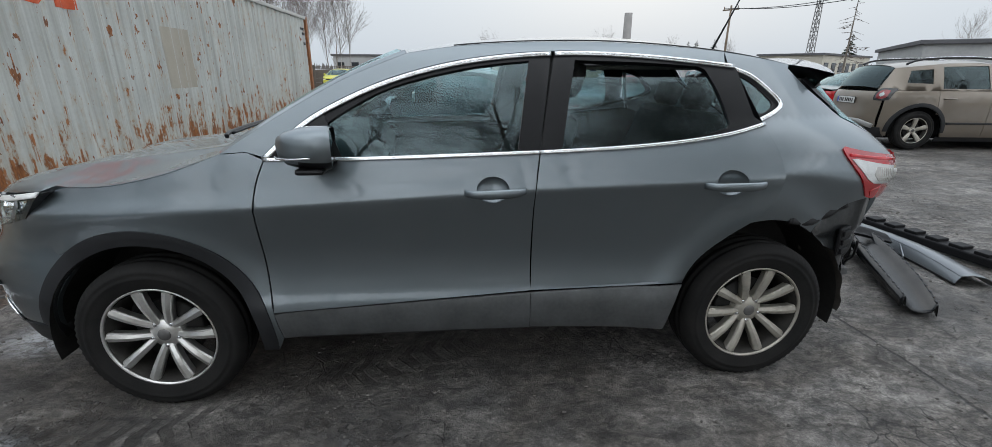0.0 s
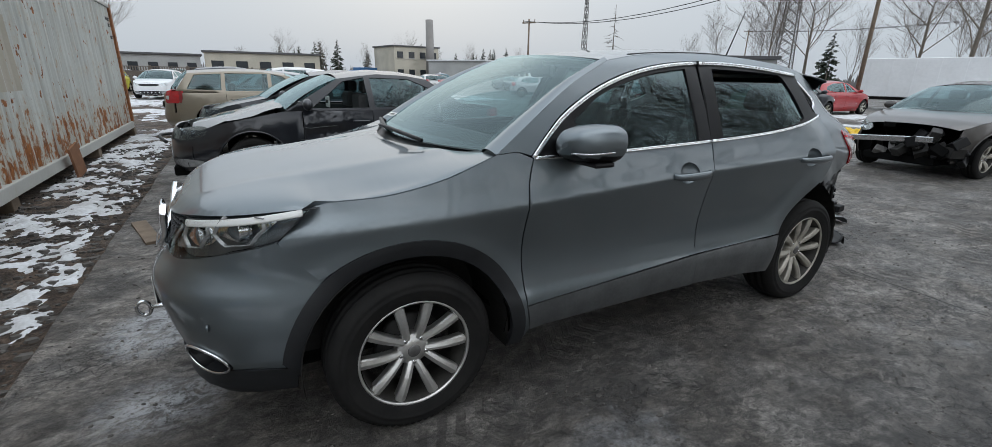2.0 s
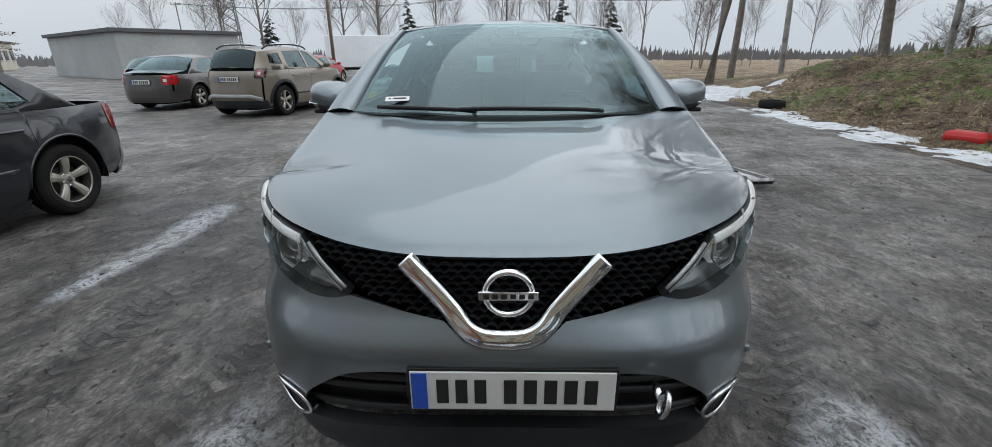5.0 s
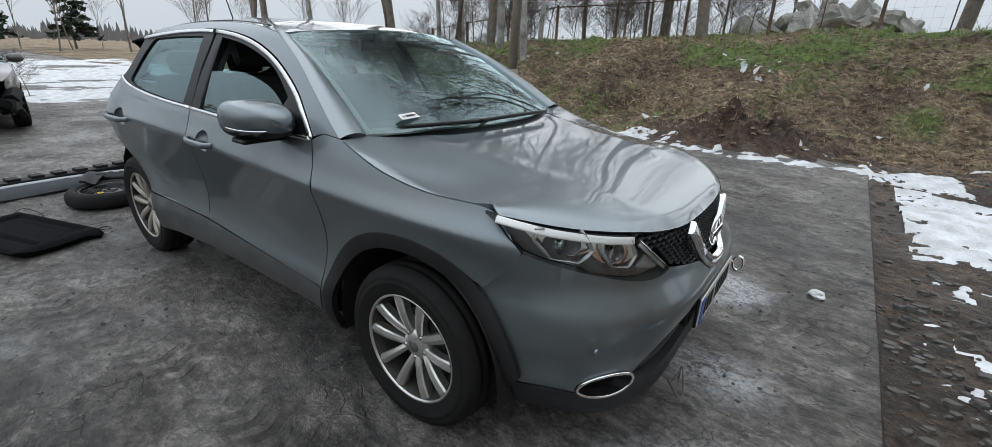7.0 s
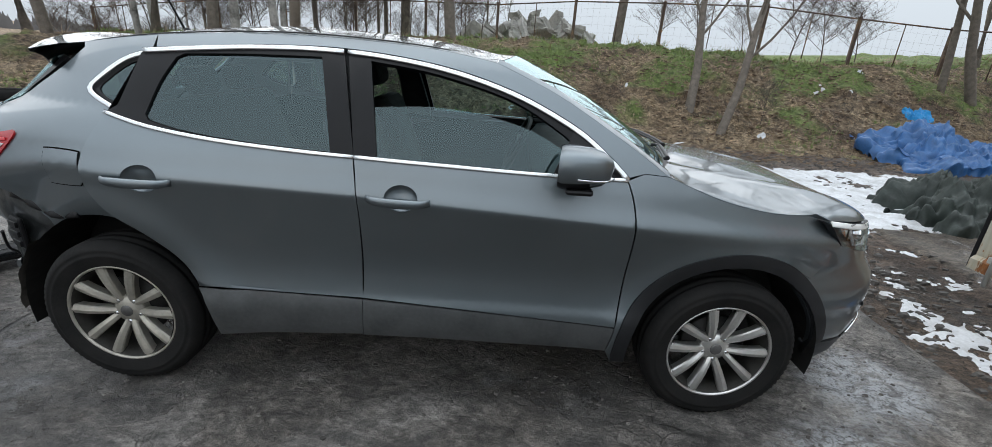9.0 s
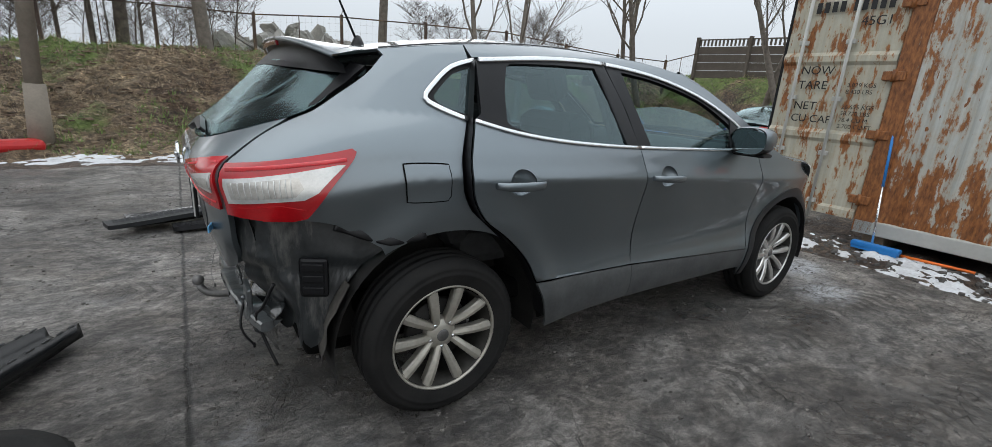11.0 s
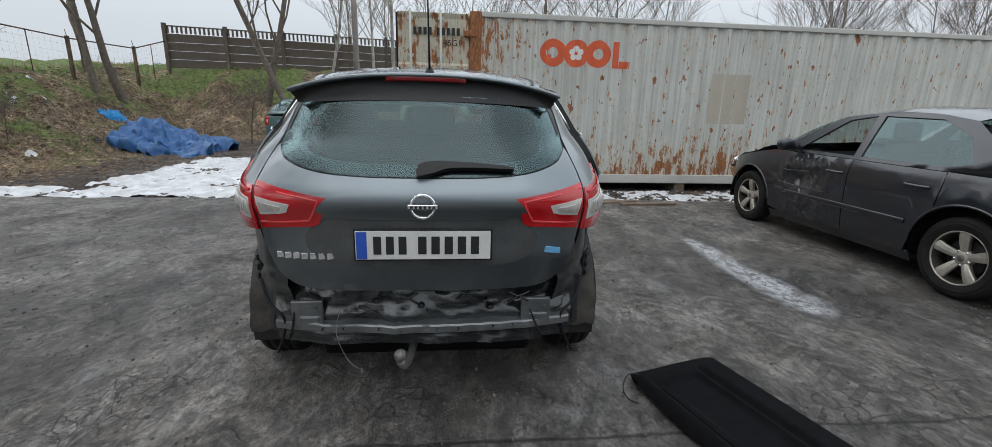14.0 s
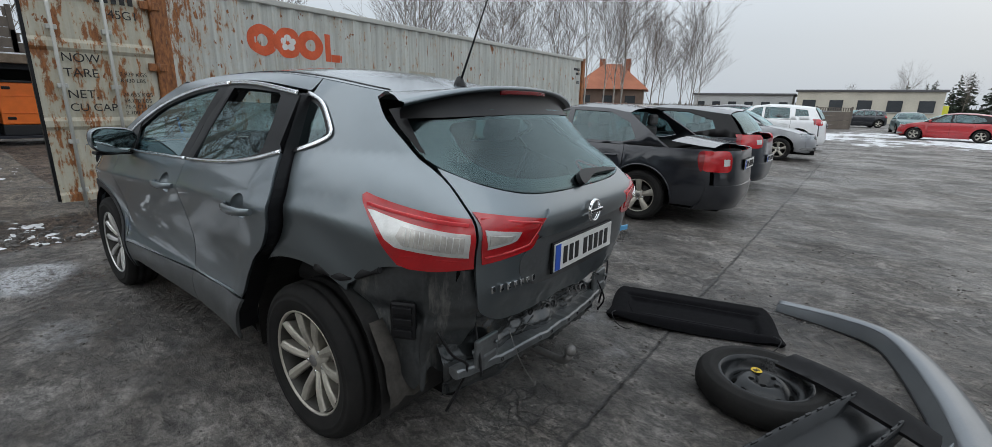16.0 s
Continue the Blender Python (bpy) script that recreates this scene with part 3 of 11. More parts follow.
            part("window", bm, g.get("glass", M_PGLASS), root)
        # lips over the wheels and a rubbing strip along the doors
        for wx in (wb, -wb):
            bm = bmesh.new()
            lip = [p for p in arc(wx, R, ra + 0.006, 2, 178, 26)]
            tube(bm, [Vector((p.x, sgn * (sh.side(p.x, p.y) - 0.002), p.y)) for p in lip], 0.011, 6)
            part("arch_lip", bm, lower, root, fix=True)
        bm = bmesh.new()
        strip(bm, [Vector((x, sgn * (sh.side(x, 0.50) + 0.002), 0.50)) for x in np.linspace(split - 0.03, -wb + ra + 0.06, 16)], (0, sgn, 0), 0.040, 0.010)
        part("rubbing_strip", bm, lower, root, fix=True)
        # mirror
        bm = bmesh.new()
        mx, mz = xA - 0.28, zb + 0.05
        my = sgn * (sh.side(mx, zb) + 0.10)
        bmesh.ops.create_uvsphere(bm, u_segments=14, v_segments=8, radius=1)
        bmesh.ops.transform(bm, matrix=Matrix.Translation((mx, my, mz + 0.03)) @ Matrix.Diagonal((0.06, 0.11, 0.075, 1)), verts=bm.verts)
        for f in bm.faces:
            f.smooth = True
        tube(bm, [(mx, my - sgn * 0.16, mz - 0.02), (mx, my - sgn * 0.03, mz)], 0.025, 6)
        part("mirror", bm, g.get("mirror", paint), root)
        # wheels
        for wx in (wb, -wb):
            wheel_parts(root, (wx, sgn * (W - 0.115), R), sgn, R, R * 0.66, 0.2, 5, g.get("rim", "five"), M_ALLOY2, 0, False)
            bm = bmesh.new()
            pts = arc(wx, R, ra + 0.004, -10, 190, 20)
            for a, b in zip(pts, pts[1:]):
                y0, y1 = sgn * (W - 0.03), sgn * (W - 0.33)
                bm.faces.new([bm.verts.new((a.x, y0, a.y)), bm.verts.new((b.x, y0, b.y)), bm.verts.new((b.x, y1, b.y)), bm.verts.new((a.x, y1, a.y))])
            part("wheel_liner", bm, M_DARK, root)
        # lamps
        bm = bmesh.new()
        z1, z2 = g["hl"]
        ya, yb = W * 0.50, W * 0.86
        sheet(bm, smooth([(ya, z1 + 0.03), (yb * 0.85, z1), (yb, z1 + 0.06), (yb * 0.97, z2), (yb * 0.8, z2 - 0.01), (ya, z2 - 0.06)], 0.05, True), lambda y, z: (sh.front(y, z) - 0.022, sgn * y, z), 0.06, 0, 0.0, (1, sgn * 0.3, 0))
        if not (g.get("wreck") and sgn > 0):
            hlamp = part("headlamp", bm, M_HEADL, root)
            for cy, rr in ((0.62, 0.052), (0.75, 0.048)):
                bm = bmesh.new()
                zc = (z1 + z2) / 2 + 0.005
                lathe(bm, [(0.0, -0.012), (rr * 0.6, -0.004), (rr, 0.010), (rr * 1.08, 0.012)], 20, "x", (sh.front(cy * W, zc) - 0.020, sgn * cy * W, zc))
                part("reflector", bm, M_REFL, hlamp, fix=True)
            bm = bmesh.new()
            sheet(bm, smooth([(ya, z1 + 0.03), (yb * 0.85, z1), (yb, z1 + 0.06), (yb * 0.97, z2), (yb * 0.8, z2 - 0.01), (ya, z2 - 0.06)], 0.05, True), lambda y, z: (sh.front(y, z) + 0.006, sgn * y, z), 0.06, 0, 0.028, (1, sgn * 0.3, 0))
            part("lens", bm, M_LENS, hlamp).visible_shadow = False
        # fog lamp
        if not g.get("wreck"):
            bm = bmesh.new()
            sheet(bm, smooth([(0.55 * W, 0.30), (0.80 * W, 0.31), (0.82 * W, 0.38), (0.56 * W, 0.385)], 0.03, True), lambda y, z: (sh.front(y, z) + 0.006, sgn * y, z), 0.05, 0, 0.01, (1, sgn * 0.3, 0))
            part("fog_lamp", bm, M_HEADL, root)
        bm = bmesh.new()
        z1, z2 = g["tl"]
        ya, yb = W * g.get("tl_in", 0.62) * 0.82, W * 0.785
        back = lambda off: lambda y, z: (sh.rear(y, z) - off, sgn * y, z)
        if g.get("square_lamps"):
            rounded = lambda m: smooth([(ya + m, z1 + m + 0.03), (ya + m + 0.03, z1 + m), (yb + 0.03 - m, z1 + m), (yb + 0.06 - m, z1 + m + 0.04), (yb + 0.05 - m, z2 - m - 0.03), (yb + 0.02 - m, z2 - m), (ya + m + 0.03, z2 - m), (ya + m, z2 - m - 0.03)], 0.03, True)
            bm = bmesh.new()
            sheet(bm, rounded(0.0), back(0.008), 0.05, 0, 0.03, (-1, sgn * 0.3, 0))
            tlamp = part("tail_lamp", bm, M_GLOSSBLACK, root, "dark square tail lamp")
            bm = bmesh.new()
            sheet(bm, rounded(0.030), back(0.014), 0.05, 0, 0.006, (-1, sgn * 0.3, 0))
            part("red_lens", bm, M_REDD, tlamp)
            bm = bmesh.new()
            sheet(bm, rounded(0.062), back(0.018), 0.05, 0, 0.006, (-1, sgn * 0.3, 0))
            part("reversing_lens", bm, M_HEADL, tlamp)
            continue
        bm = bmesh.new()
        sheet(bm, smooth([(ya, z1 + 0.02), (yb, z1 + 0.004), (yb + 0.055, z1 + 0.02), (yb + 0.06, (z1 + z2) / 2), (yb + 0.05, z2 - 0.01), (yb, z2), (ya, z2 - 0.015)], 0.03, True), back(0.006), 0.03, 0, 0.03, (-1, sgn * 0.3, 0))
        tlamp = part("tail_lamp", bm, M_RED, root)
        # red lens carried on round the corner
        bm = bmesh.new()
        xe = sh.rear(yb + 0.05, (z1 + z2) / 2)
        sheet(bm, smooth([(xe + 0.005, z1 + 0.02), (xe + 0.04, z1 + 0.03), (xe + 0.07, (z1 + z2) / 2 + 0.03), (xe + 0.06, z2 - 0.01), (xe + 0.005, z2 - 0.01)], 0.03, True), lambda x, z: (x, sgn * (sh.side(x, z) + 0.006), z), 0.03, 0, 0.012, (0, sgn, 0))
        part("side_lens", bm, M_REDD, tlamp)
        bm = bmesh.new()
        zc, ym = (z1 + z2) / 2, (ya + yb) / 2
        sheet(bm, dense([(ya + 0.015, zc - 0.045), (ym, zc - 0.05), (ym, zc + 0.03), (ya + 0.015, zc + 0.03)], 0.03), back(0.011), 0.06, 0, 0.006, (-1, sgn * 0.3, 0))
        part("reversing_lens", bm, M_CLEARL, tlamp)
    # hood, roof, deck
    def over(x0, x1, lift, n=14):
        bm = bmesh.new()
        rows = []
        for i in range(n + 1):
            x = x0 + (x1 - x0) * i / n
            ze = ztop(x)
            e = ze - lift(x)
            ye = sh.side(x, min(e, zr - 0.05))
            rows.append([bm.verts.new((x, ye * t, e + (ze - e) * (1 - abs(t) ** 2.6))) for t in np.linspace(-1, 1, 13)])
        for r, s in zip(rows, rows[1:]):
            for j in range(12):
                f = bm.faces.new([r[j], r[j + 1], s[j + 1], s[j]])
                f.smooth = True
        return bm
    b = over(fx[-1].x + 0.04, xA, lambda x: 0.035 + 0.02 * (x - xA))
    if g.get("buckle"):
        for v in b.verts:
            v.co.z += g["buckle"] * (math.exp(-(((v.co.x - xA) / 0.35) ** 2)) + 0.35 * fbm(v.co.x, v.co.y, 3.0, 3))
    part("bonnet", b, g.get("bonnet", paint), root, fix=True)
    b = over(g["wtop"], g["rtop"], lambda x: 0.06)
    part("roof", b, paint, root, fix=True)
    if g.get("deck", True):
        b = over(xD, rx[-1].x - 0.02, lambda x: 0.03, 8)
        part("boot_lid", b, paint, root, fix=True)
    # front and rear faces
    bm = bmesh.new()
    zt = fx[-1].y + 0.01
    sheet(bm, dense([(-0.78 * sh.half(z0), z0), (0.78 * sh.half(z0), z0), (0.80 * sh.half(zt), zt), (0.4, zt + 0.015), (-0.4, zt + 0.015), (-0.80 * sh.half(zt), zt)], 0.08), lambda y, z: (sh.front(y, z), y, z), 0.08, 0, 0.02, (1, 0, 0))
    if not g.get("wreck"):
        part("front_bumper", bm, lower, root)
    bm = bmesh.new()
    zc = zt - 0.13
    sheet(bm, smooth([(-0.34, zc), (0.34, zc), (0.40, zc + 0.09), (-0.40, zc + 0.09)], 0.05, True), lambda y, z: (sh.front(y, z) + 0.005, y, z), 0.08, 0, 0.02, (1, 0, 0))
    if not g.get("wreck"):
        part("grille", bm, M_BLACK, root)
    bm = bmesh.new()
    sheet(bm, smooth([(-0.5, 0.27), (0.5, 0.27), (0.52, 0.39), (-0.52, 0.39)], 0.05, True), lambda y, z: (sh.front(y, z) + 0.005, y, z), 0.08, 0, 0.02, (1, 0, 0))
    if not g.get("wreck"):
        part("air_intake", bm, M_BLACK, root)
    bm = bmesh.new()
    zt = rx[-1].y
    sheet(bm, dense([(-0.80 * sh.half(z0), z0), (0.80 * sh.half(z0), z0), (0.81 * sh.half(zt), zt), (-0.81 * sh.half(zt), zt)], 0.08), lambda y, z: (sh.rear(y, z), y, z), 0.08, 0, 0.02, (-1, 0, 0))
    part("rear_face", bm, paint, root)
    bm = bmesh.new()
    sheet(bm, dense([(-0.83 * W, 0.22), (0.83 * W, 0.22), (0.83 * W, g.get("bumper_top", 0.52)), (-0.83 * W, g.get("bumper_top", 0.52))], 0.08), lambda y, z: (sh.rear(y, z) - 0.012, y, z), 0.08, 0, 0.03, (-1, 0, 0))
    part("rear_bumper", bm, lower, root)
    plate(root, (sh.rear(0, g.get("pz", 0.72)) - 0.012, 0, g.get("pz", 0.72)), 180, 0.52)
    # screens
    zA, zW = ztop(xA), ztop(g["wtop"])
    yA, yW = sh.side(xA - 0.03, zb), sh.side(g["wtop"], zW - 0.06)
    bm = bmesh.new()
    patch(bm, lambda a: (xA + 0.10 - 0.12 * a * a, yA * 0.97 * a, zA - 0.01 - 0.02 * a * a), lambda a: (g["wtop"] + 0.06 - 0.06 * a * a, yW * 0.98 * a, zW - 0.012 - 0.045 * a * a), (0.02, 0, 0.03))
    part("windscreen", bm, g.get("wglass", M_WGLASS), root)
    zD, zR = ztop(xD), ztop(g["rtop"])
    yD, yR = sh.side(xD + 0.03, zb), sh.side(g["rtop"], zR - 0.06)
    if g.get("rear_glass", True):
        bm = bmesh.new()
        patch(bm, lambda a: (xD - 0.05 + 0.07 * a * a, yD * 0.97 * a, zD - 0.01 - 0.02 * a * a), lambda a: (g["rtop"] - 0.04 + 0.04 * a * a, yR * 0.98 * a, zR - 0.012 - 0.045 * a * a), (-0.02, 0, 0.02))
        part("rear_window", bm, g.get("glass", M_PGLASS), root)
    # cabin
    bm = bmesh.new()
    xE = max(xD, -wb - 0.32)
    box(bm, ((xA + xE) / 2, 0, (zb + 0.2) / 2), (xA - xE, 2 * W - 0.22, zb - 0.22), 0.03)
    box(bm, (xr + 0.62, 0, (zb + 0.2) / 2), (0.9, W * 0.9, zb - 0.3), 0.03)
    box(bm, (0, 0, 0.24), (-2 * xr * 0.92, 2 * W - 0.75, 0.12), 0.02)
    part("cabin_floor", bm, M_DARK, root)
    for sx, sy in ((xB + 0.15, 0.36), (xB + 0.15, -0.36), (xC + 0.25, 0.36), (xC + 0.25, -0.36)):
        bm = bmesh.new()
        box(bm, (sx - 0.1, sy, zb + 0.02), (0.14, 0.46, 0.36), 0.05)
        box(bm, (sx - 0.16, sy, zb + 0.28), (0.09, 0.25, 0.16), 0.035)
        part("seat_back", bm, M_INTERIOR, root)
    for extra in g.get("extra", ()):
        extra(root, sh)
    return root


def plate(parent, c, yaw, w=0.52, h=0.114, stripe=True):
    """A number plate: white field, blue end, unreadable characters as plain bars. Faces +x before the turn by yaw."""
    t = pose(*c, 0, 0, yaw)
    bm = bmesh.new()
    box(bm, (0, 0, 0), (0.012, w + 0.014, h + 0.014), 0.004)
    o = part("number_plate_holder", bm, M_BLACK, parent)
    o.matrix_local = t
    bm = bmesh.new()
    box(bm, (0.008, 0, 0), (0.006, w, h), 0.002)
    q = part("number_plate", bm, M_PLATE, o, "white number plate with blue end strip")
    if stripe:
        bm = bmesh.new()
        box(bm, (0.012, -w / 2 + 0.024, 0), (0.003, 0.040, h - 0.006), 0.001)
        part("blue_strip", bm, M_BLUE, q)
        x = -w / 2 + 0.062
        for k, wd in enumerate((0.042, 0.042, 0.042, 0.02, 0.045, 0.045, 0.045, 0.045, 0.045)):
            if k != 3:
                bm = bmesh.new()
                box(bm, (0.0125, x + wd / 2, 0.0), (0.003, wd * 0.72, 0.072), 0.001)
                part("plain_bar", bm, M_INK, q)
            x += wd + 0.006
    return o

# ---- the grey crossover ----
M_LAMPBOWL = mat("lamp_bowl", (0.11, 0.113, 0.116), 0.28, 0.6, 0.2, 20, 90)
M_HEADL = mat("clear_lamp_inside", (0.34, 0.35, 0.35), 0.25, 0.5, 0.3, 18, 90, 0.002)
M_REFL = mat("lamp_reflector", (0.80, 0.81, 0.82), 0.14, 1.0, 0.08, 30, 90)
M_BLUEBADGE = mat("pale_blue_badge", (0.15, 0.42, 0.70), 0.3, 0.2, 0.1, 20, 90)
M_PANEL = mat("bare_panel_paint", (0.026, 0.029, 0.030), 0.24, 0.3, 0.45, 7, 40, 0.002, 0.7)
M_PROJ = mat("projector_lens", (0.20, 0.22, 0.23), 0.05, 0.3, 0.1, 20, 90, 0, 1.0)
car = empty("car")
tagged(car, "dark grey metallic crossover with missing rear bumper and ajar rear doors", "car")
Q = Shell(
    [(0.15, 0.78), (0.22, 0.835), (0.30, 0.872), (0.36, 0.890), (0.42, 0.896), (0.475, 0.893), (0.53, 0.876), (0.61, 0.864), (0.70, 0.866), (0.80, 0.884), (0.88, 0.902), (0.93, 0.912), (0.955, 0.910), (1.01, 0.890), (1.08, 0.865), (1.20, 0.808), (1.35, 0.722), (1.45, 0.655), (1.49, 0.622), (1.53, 0.575), (1.57, 0.50)],
    [(0.15, 2.05), (0.24, 2.112), (0.32, 2.136), (0.42, 2.160), (0.52, 2.188), (0.62, 2.216), (0.66, 2.214), (0.70, 2.190), (0.74, 2.164), (0.78, 2.152), (0.88, 2.136), (0.94, 2.10), (1.0, 2.04), (1.1, 1.98), (1.6, 1.5)],
    [(0.15, -2.0), (0.40, -2.02), (0.60, -2.06), (0.75, -2.105), (0.86, -2.115), (0.93, -2.125), (0.985, -2.145), (1.03, -2.14), (1.08, -2.105), (1.14, -2.055), (1.20, -1.990), (1.30, -1.893), (1.38, -1.820), (1.45, -1.760), (1.6, -1.63)],
    0.62, -0.60, [(0.15, 4.4), (0.40, 4.6), (0.62, 4.0), (0.85, 3.5), (1.0, 3.3), (1.6, 3.3)], [(0.15, 4.6), (0.85, 5.3), (1.04, 5.3), (1.12, 4.4), (1.22, 3.3), (1.6, 3.3)], [(1.323, 0.335, 0.47, 0.016), (-1.30, 0.335, 0.47, 0.018)], 0.005, [(0, 0.935), (1.04, 0.935), (1.22, 0.985), (2, 1.0)],
    [(0.15, 0.73), (0.22, 0.785), (0.3, 0.825), (0.36, 0.847), (0.42, 0.863), (0.475, 0.873), (0.53, 0.878), (0.61, 0.872), (0.7, 0.866), (0.8, 0.884), (0.88, 0.902), (0.93, 0.912), (0.955, 0.91), (1.01, 0.89), (1.08, 0.865), (1.2, 0.808), (1.35, 0.722), (1.45, 0.655), (1.49, 0.622), (1.53, 0.575), (1.57, 0.5)])


def q_side(s, off=0.0):
    return lambda x, z: (x, s * (Q.side(x, z) + off), z)


def q_front(off=0.0):
    return lambda y, z: (Q.front(y, z) + off, y, z)


def rear_glass(y, z):
    """Rear glass line, flush with the corner pillars."""
    return Q.rear(y, z)


def q_glass(off=0.0):
    return lambda y, z: (rear_glass(y, z) - off, y, z)


def q_rear(off=0.0):
    return lambda y, z: (Q.rear(y, z) - off, y, z)


FOLDS = [[(x, Q.crease(x) + d) for x in np.arange(-1.24, 1.24, 0.024)] for d in (-0.105, -0.078, -0.054, -0.034, -0.018, -0.007, 0.0, 0.007, 0.018, 0.034, 0.054)]
cup = lambda x, z: [Vector((x + 0.01 + 0.066 * math.cos(a), z + 0.004 + 0.052 * math.sin(a))) for a in np.linspace(0, 2 * math.pi, 28, False)]
HOODLINE = smooth([(1.665, 0.972), (1.55, 0.980), (1.39, 0.992), (1.20, 1.030), (1.06, 1.075), (0.96, 1.112)], 0.04)
DOORGAP = smooth([(0.795, 1.090), (0.83, 0.99), (0.845, 0.85), (0.845, 0.70), (0.83, 0.48), (0.805, 0.325)], 0.05)
SPLIT = smooth([(-0.285, 1.108), (-0.262, 0.93), (-0.258, 0.70), (-0.258, 0.32)], 0.05)
BELT = smooth([(0.795, 1.090), (0.45, 1.090), (0.11, 1.097), (-0.285, 1.108), (-0.60, 1.124), (-0.85, 1.145), (-1.06, 1.175), (-1.225, 1.214)], 0.04)
DLOTOP = smooth([(0.795, 1.090), (0.70, 1.175), (0.57, 1.265), (0.32, 1.375), (0.01, 1.452), (-0.36, 1.488), (-0.72, 1.480), (-1.13, 1.440)], 0.04)
DLOREAR = smooth([(-1.13, 1.440), (-1.24, 1.405), (-1.33, 1.335), (-1.372, 1.283), (-1.32, 1.248), (-1.225, 1.214)], 0.03)
RDOOR = smooth([(-0.86, 0.31), (-0.90, 0.47), (-0.975, 0.63), (-1.10, 0.755), (-1.225, 0.85), (-1.285, 0.96), (-1.282, 1.08), (-1.225, 1.214)], 0.04)
SCREEN_SIDE = smooth([(0.96, 1.112), (0.75, 1.245), (0.50, 1.385), (0.25, 1.488)], 0.04)
GUTTER = smooth([(0.25, 1.488), (0.0, 1.522), (-0.36, 1.540), (-0.72, 1.536), (-1.15, 1.502), (-1.50, 1.452), (-1.66, 1.425)], 0.04)
belt_a = [p for p in BELT if p.x >= -0.285 - 1e-6]
belt_b = [p for p in BELT if p.x <= -0.285 + 1e-6]
top_a = [p for p in DLOTOP if p.x >= -0.36 - 1e-6]
top_b = [p for p in DLOTOP if p.x <= -0.36 + 1e-6]
FA = (1.323, 0.335)
RA = (-1.30, 0.335)
SILL_Z, SILL_RISE = 0.490, 0.047


def cut(poly, z, above=True, rise=0.0):
    """Part of an outline above or below a line that climbs by rise towards -x."""
    out = []
    high = lambda p: p.y + rise * p.x - z
    for a, b in zip(poly, poly[1:] + poly[:1]):
        ia, ib = (high(a) >= 0) == above, (high(b) >= 0) == above
        if ia:
            out.append(a)
        if ia != ib:
            out.append(a.lerp(b, high(a) / (high(a) - high(b))))
    return out


def handle(parent, s, x, z):
    """Pull handle over a dished cup."""
    bm = bmesh.new()
    y0 = Q.side(x, z)
    sheet(bm, cup(x, z), lambda u, v: (u, s * (Q.side(u, v) - 0.034 * max(0.0, 1 - ((u - x - 0.01) / 0.067) ** 2 - ((v - z - 0.004) / 0.053) ** 2) ** 0.6), v), 0.012, 0, 0, (0, s, 0))
    part("handle_cup", bm, M_PAINT, parent)
    bm = bmesh.new()
    pts = smooth([(x + 0.125, s * (y0 - 0.004), z - 0.004), (x + 0.09, s * (y0 + 0.030), z - 0.004), (x, s * (y0 + 0.040), z - 0.003), (x - 0.09, s * (y0 + 0.033), z + 0.001), (x - 0.125, s * (y0 + 0.004), z + 0.002)], 0.025)
    rings = []
    for i, p in enumerate(pts):
        k = i / (len(pts) - 1)
        hh = 0.013 + 0.006 * math.sin(math.pi * k)
        rings.append([bm.verts.new(Vector(p) + Vector((0, s * 0.010 * math.cos(a), hh * math.sin(a)))) for a in np.linspace(0, 2 * math.pi, 10, False)])
    for q, t in zip(rings, rings[1:]):
        for j in range(10):
            f = bm.faces.new([q[j], q[(j + 1) % 10], t[(j + 1) % 10], t[j]])
            f.smooth = True
    bm.faces.new(rings[0])
    bm.faces.new(rings[-1][::-1])
    return part("door_handle", bm, M_PAINT, parent, fix=True)


def chrome_strip(parent, pts, s, width=0.020, off=0.004):
    bm = bmesh.new()
    P = [Vector((p.x, s * (Q.side(p.x, p.y) + off), p.y)) for p in pts]
    N = [Vector((0, s, 0.45)) for _ in P]
    strip(bm, P, N, width, 0.006)
    return part("chrome_strip", bm, M_SATIN, parent, "bright aluminium window strip", fix=True)


SEAM = soft_table([(0.60, 0.590), (0.75, 0.612), (0.865, 0.634), (0.98, 0.646), (1.07, 0.640), (1.17, 0.616), (1.25, 0.610), (1.35, 0.600), (1.432, 0.568)], 60)  # half width at the tailgate gap
GLASS_F = smooth([(0.50, 1.095), (0.10, 1.102), (-0.195, 1.110)], 0.05) + smooth([(-0.262, 1.460), (0.01, 1.428), (0.32, 1.350), (0.53, 1.240), (0.60, 1.185)], 0.05) + [Vector((0.56, 1.10))]
GLASS_R = smooth([(-0.375, 1.118), (-0.65, 1.135), (-0.90, 1.160), (-1.06, 1.195)], 0.05) + smooth([(-1.075, 1.215), (-1.045, 1.330), (-1.00, 1.425)], 0.05) + smooth([(-0.97, 1.440), (-0.72, 1.455), (-0.445, 1.463)], 0.05)
GLASS_Q = smooth([(-1.135, 1.415), (-1.23, 1.385), (-1.31, 1.318), (-1.335, 1.283), (-1.29, 1.252), (-1.19, 1.225)], 0.04)
GLASS_F2 = smooth([(0.50, 1.095), (0.10, 1.102), (-0.195, 1.110)], 0.05) + smooth([(-0.225, 1.29), (0.0, 1.305), (0.20, 1.29), (0.40, 1.245), (0.535, 1.18)], 0.05)

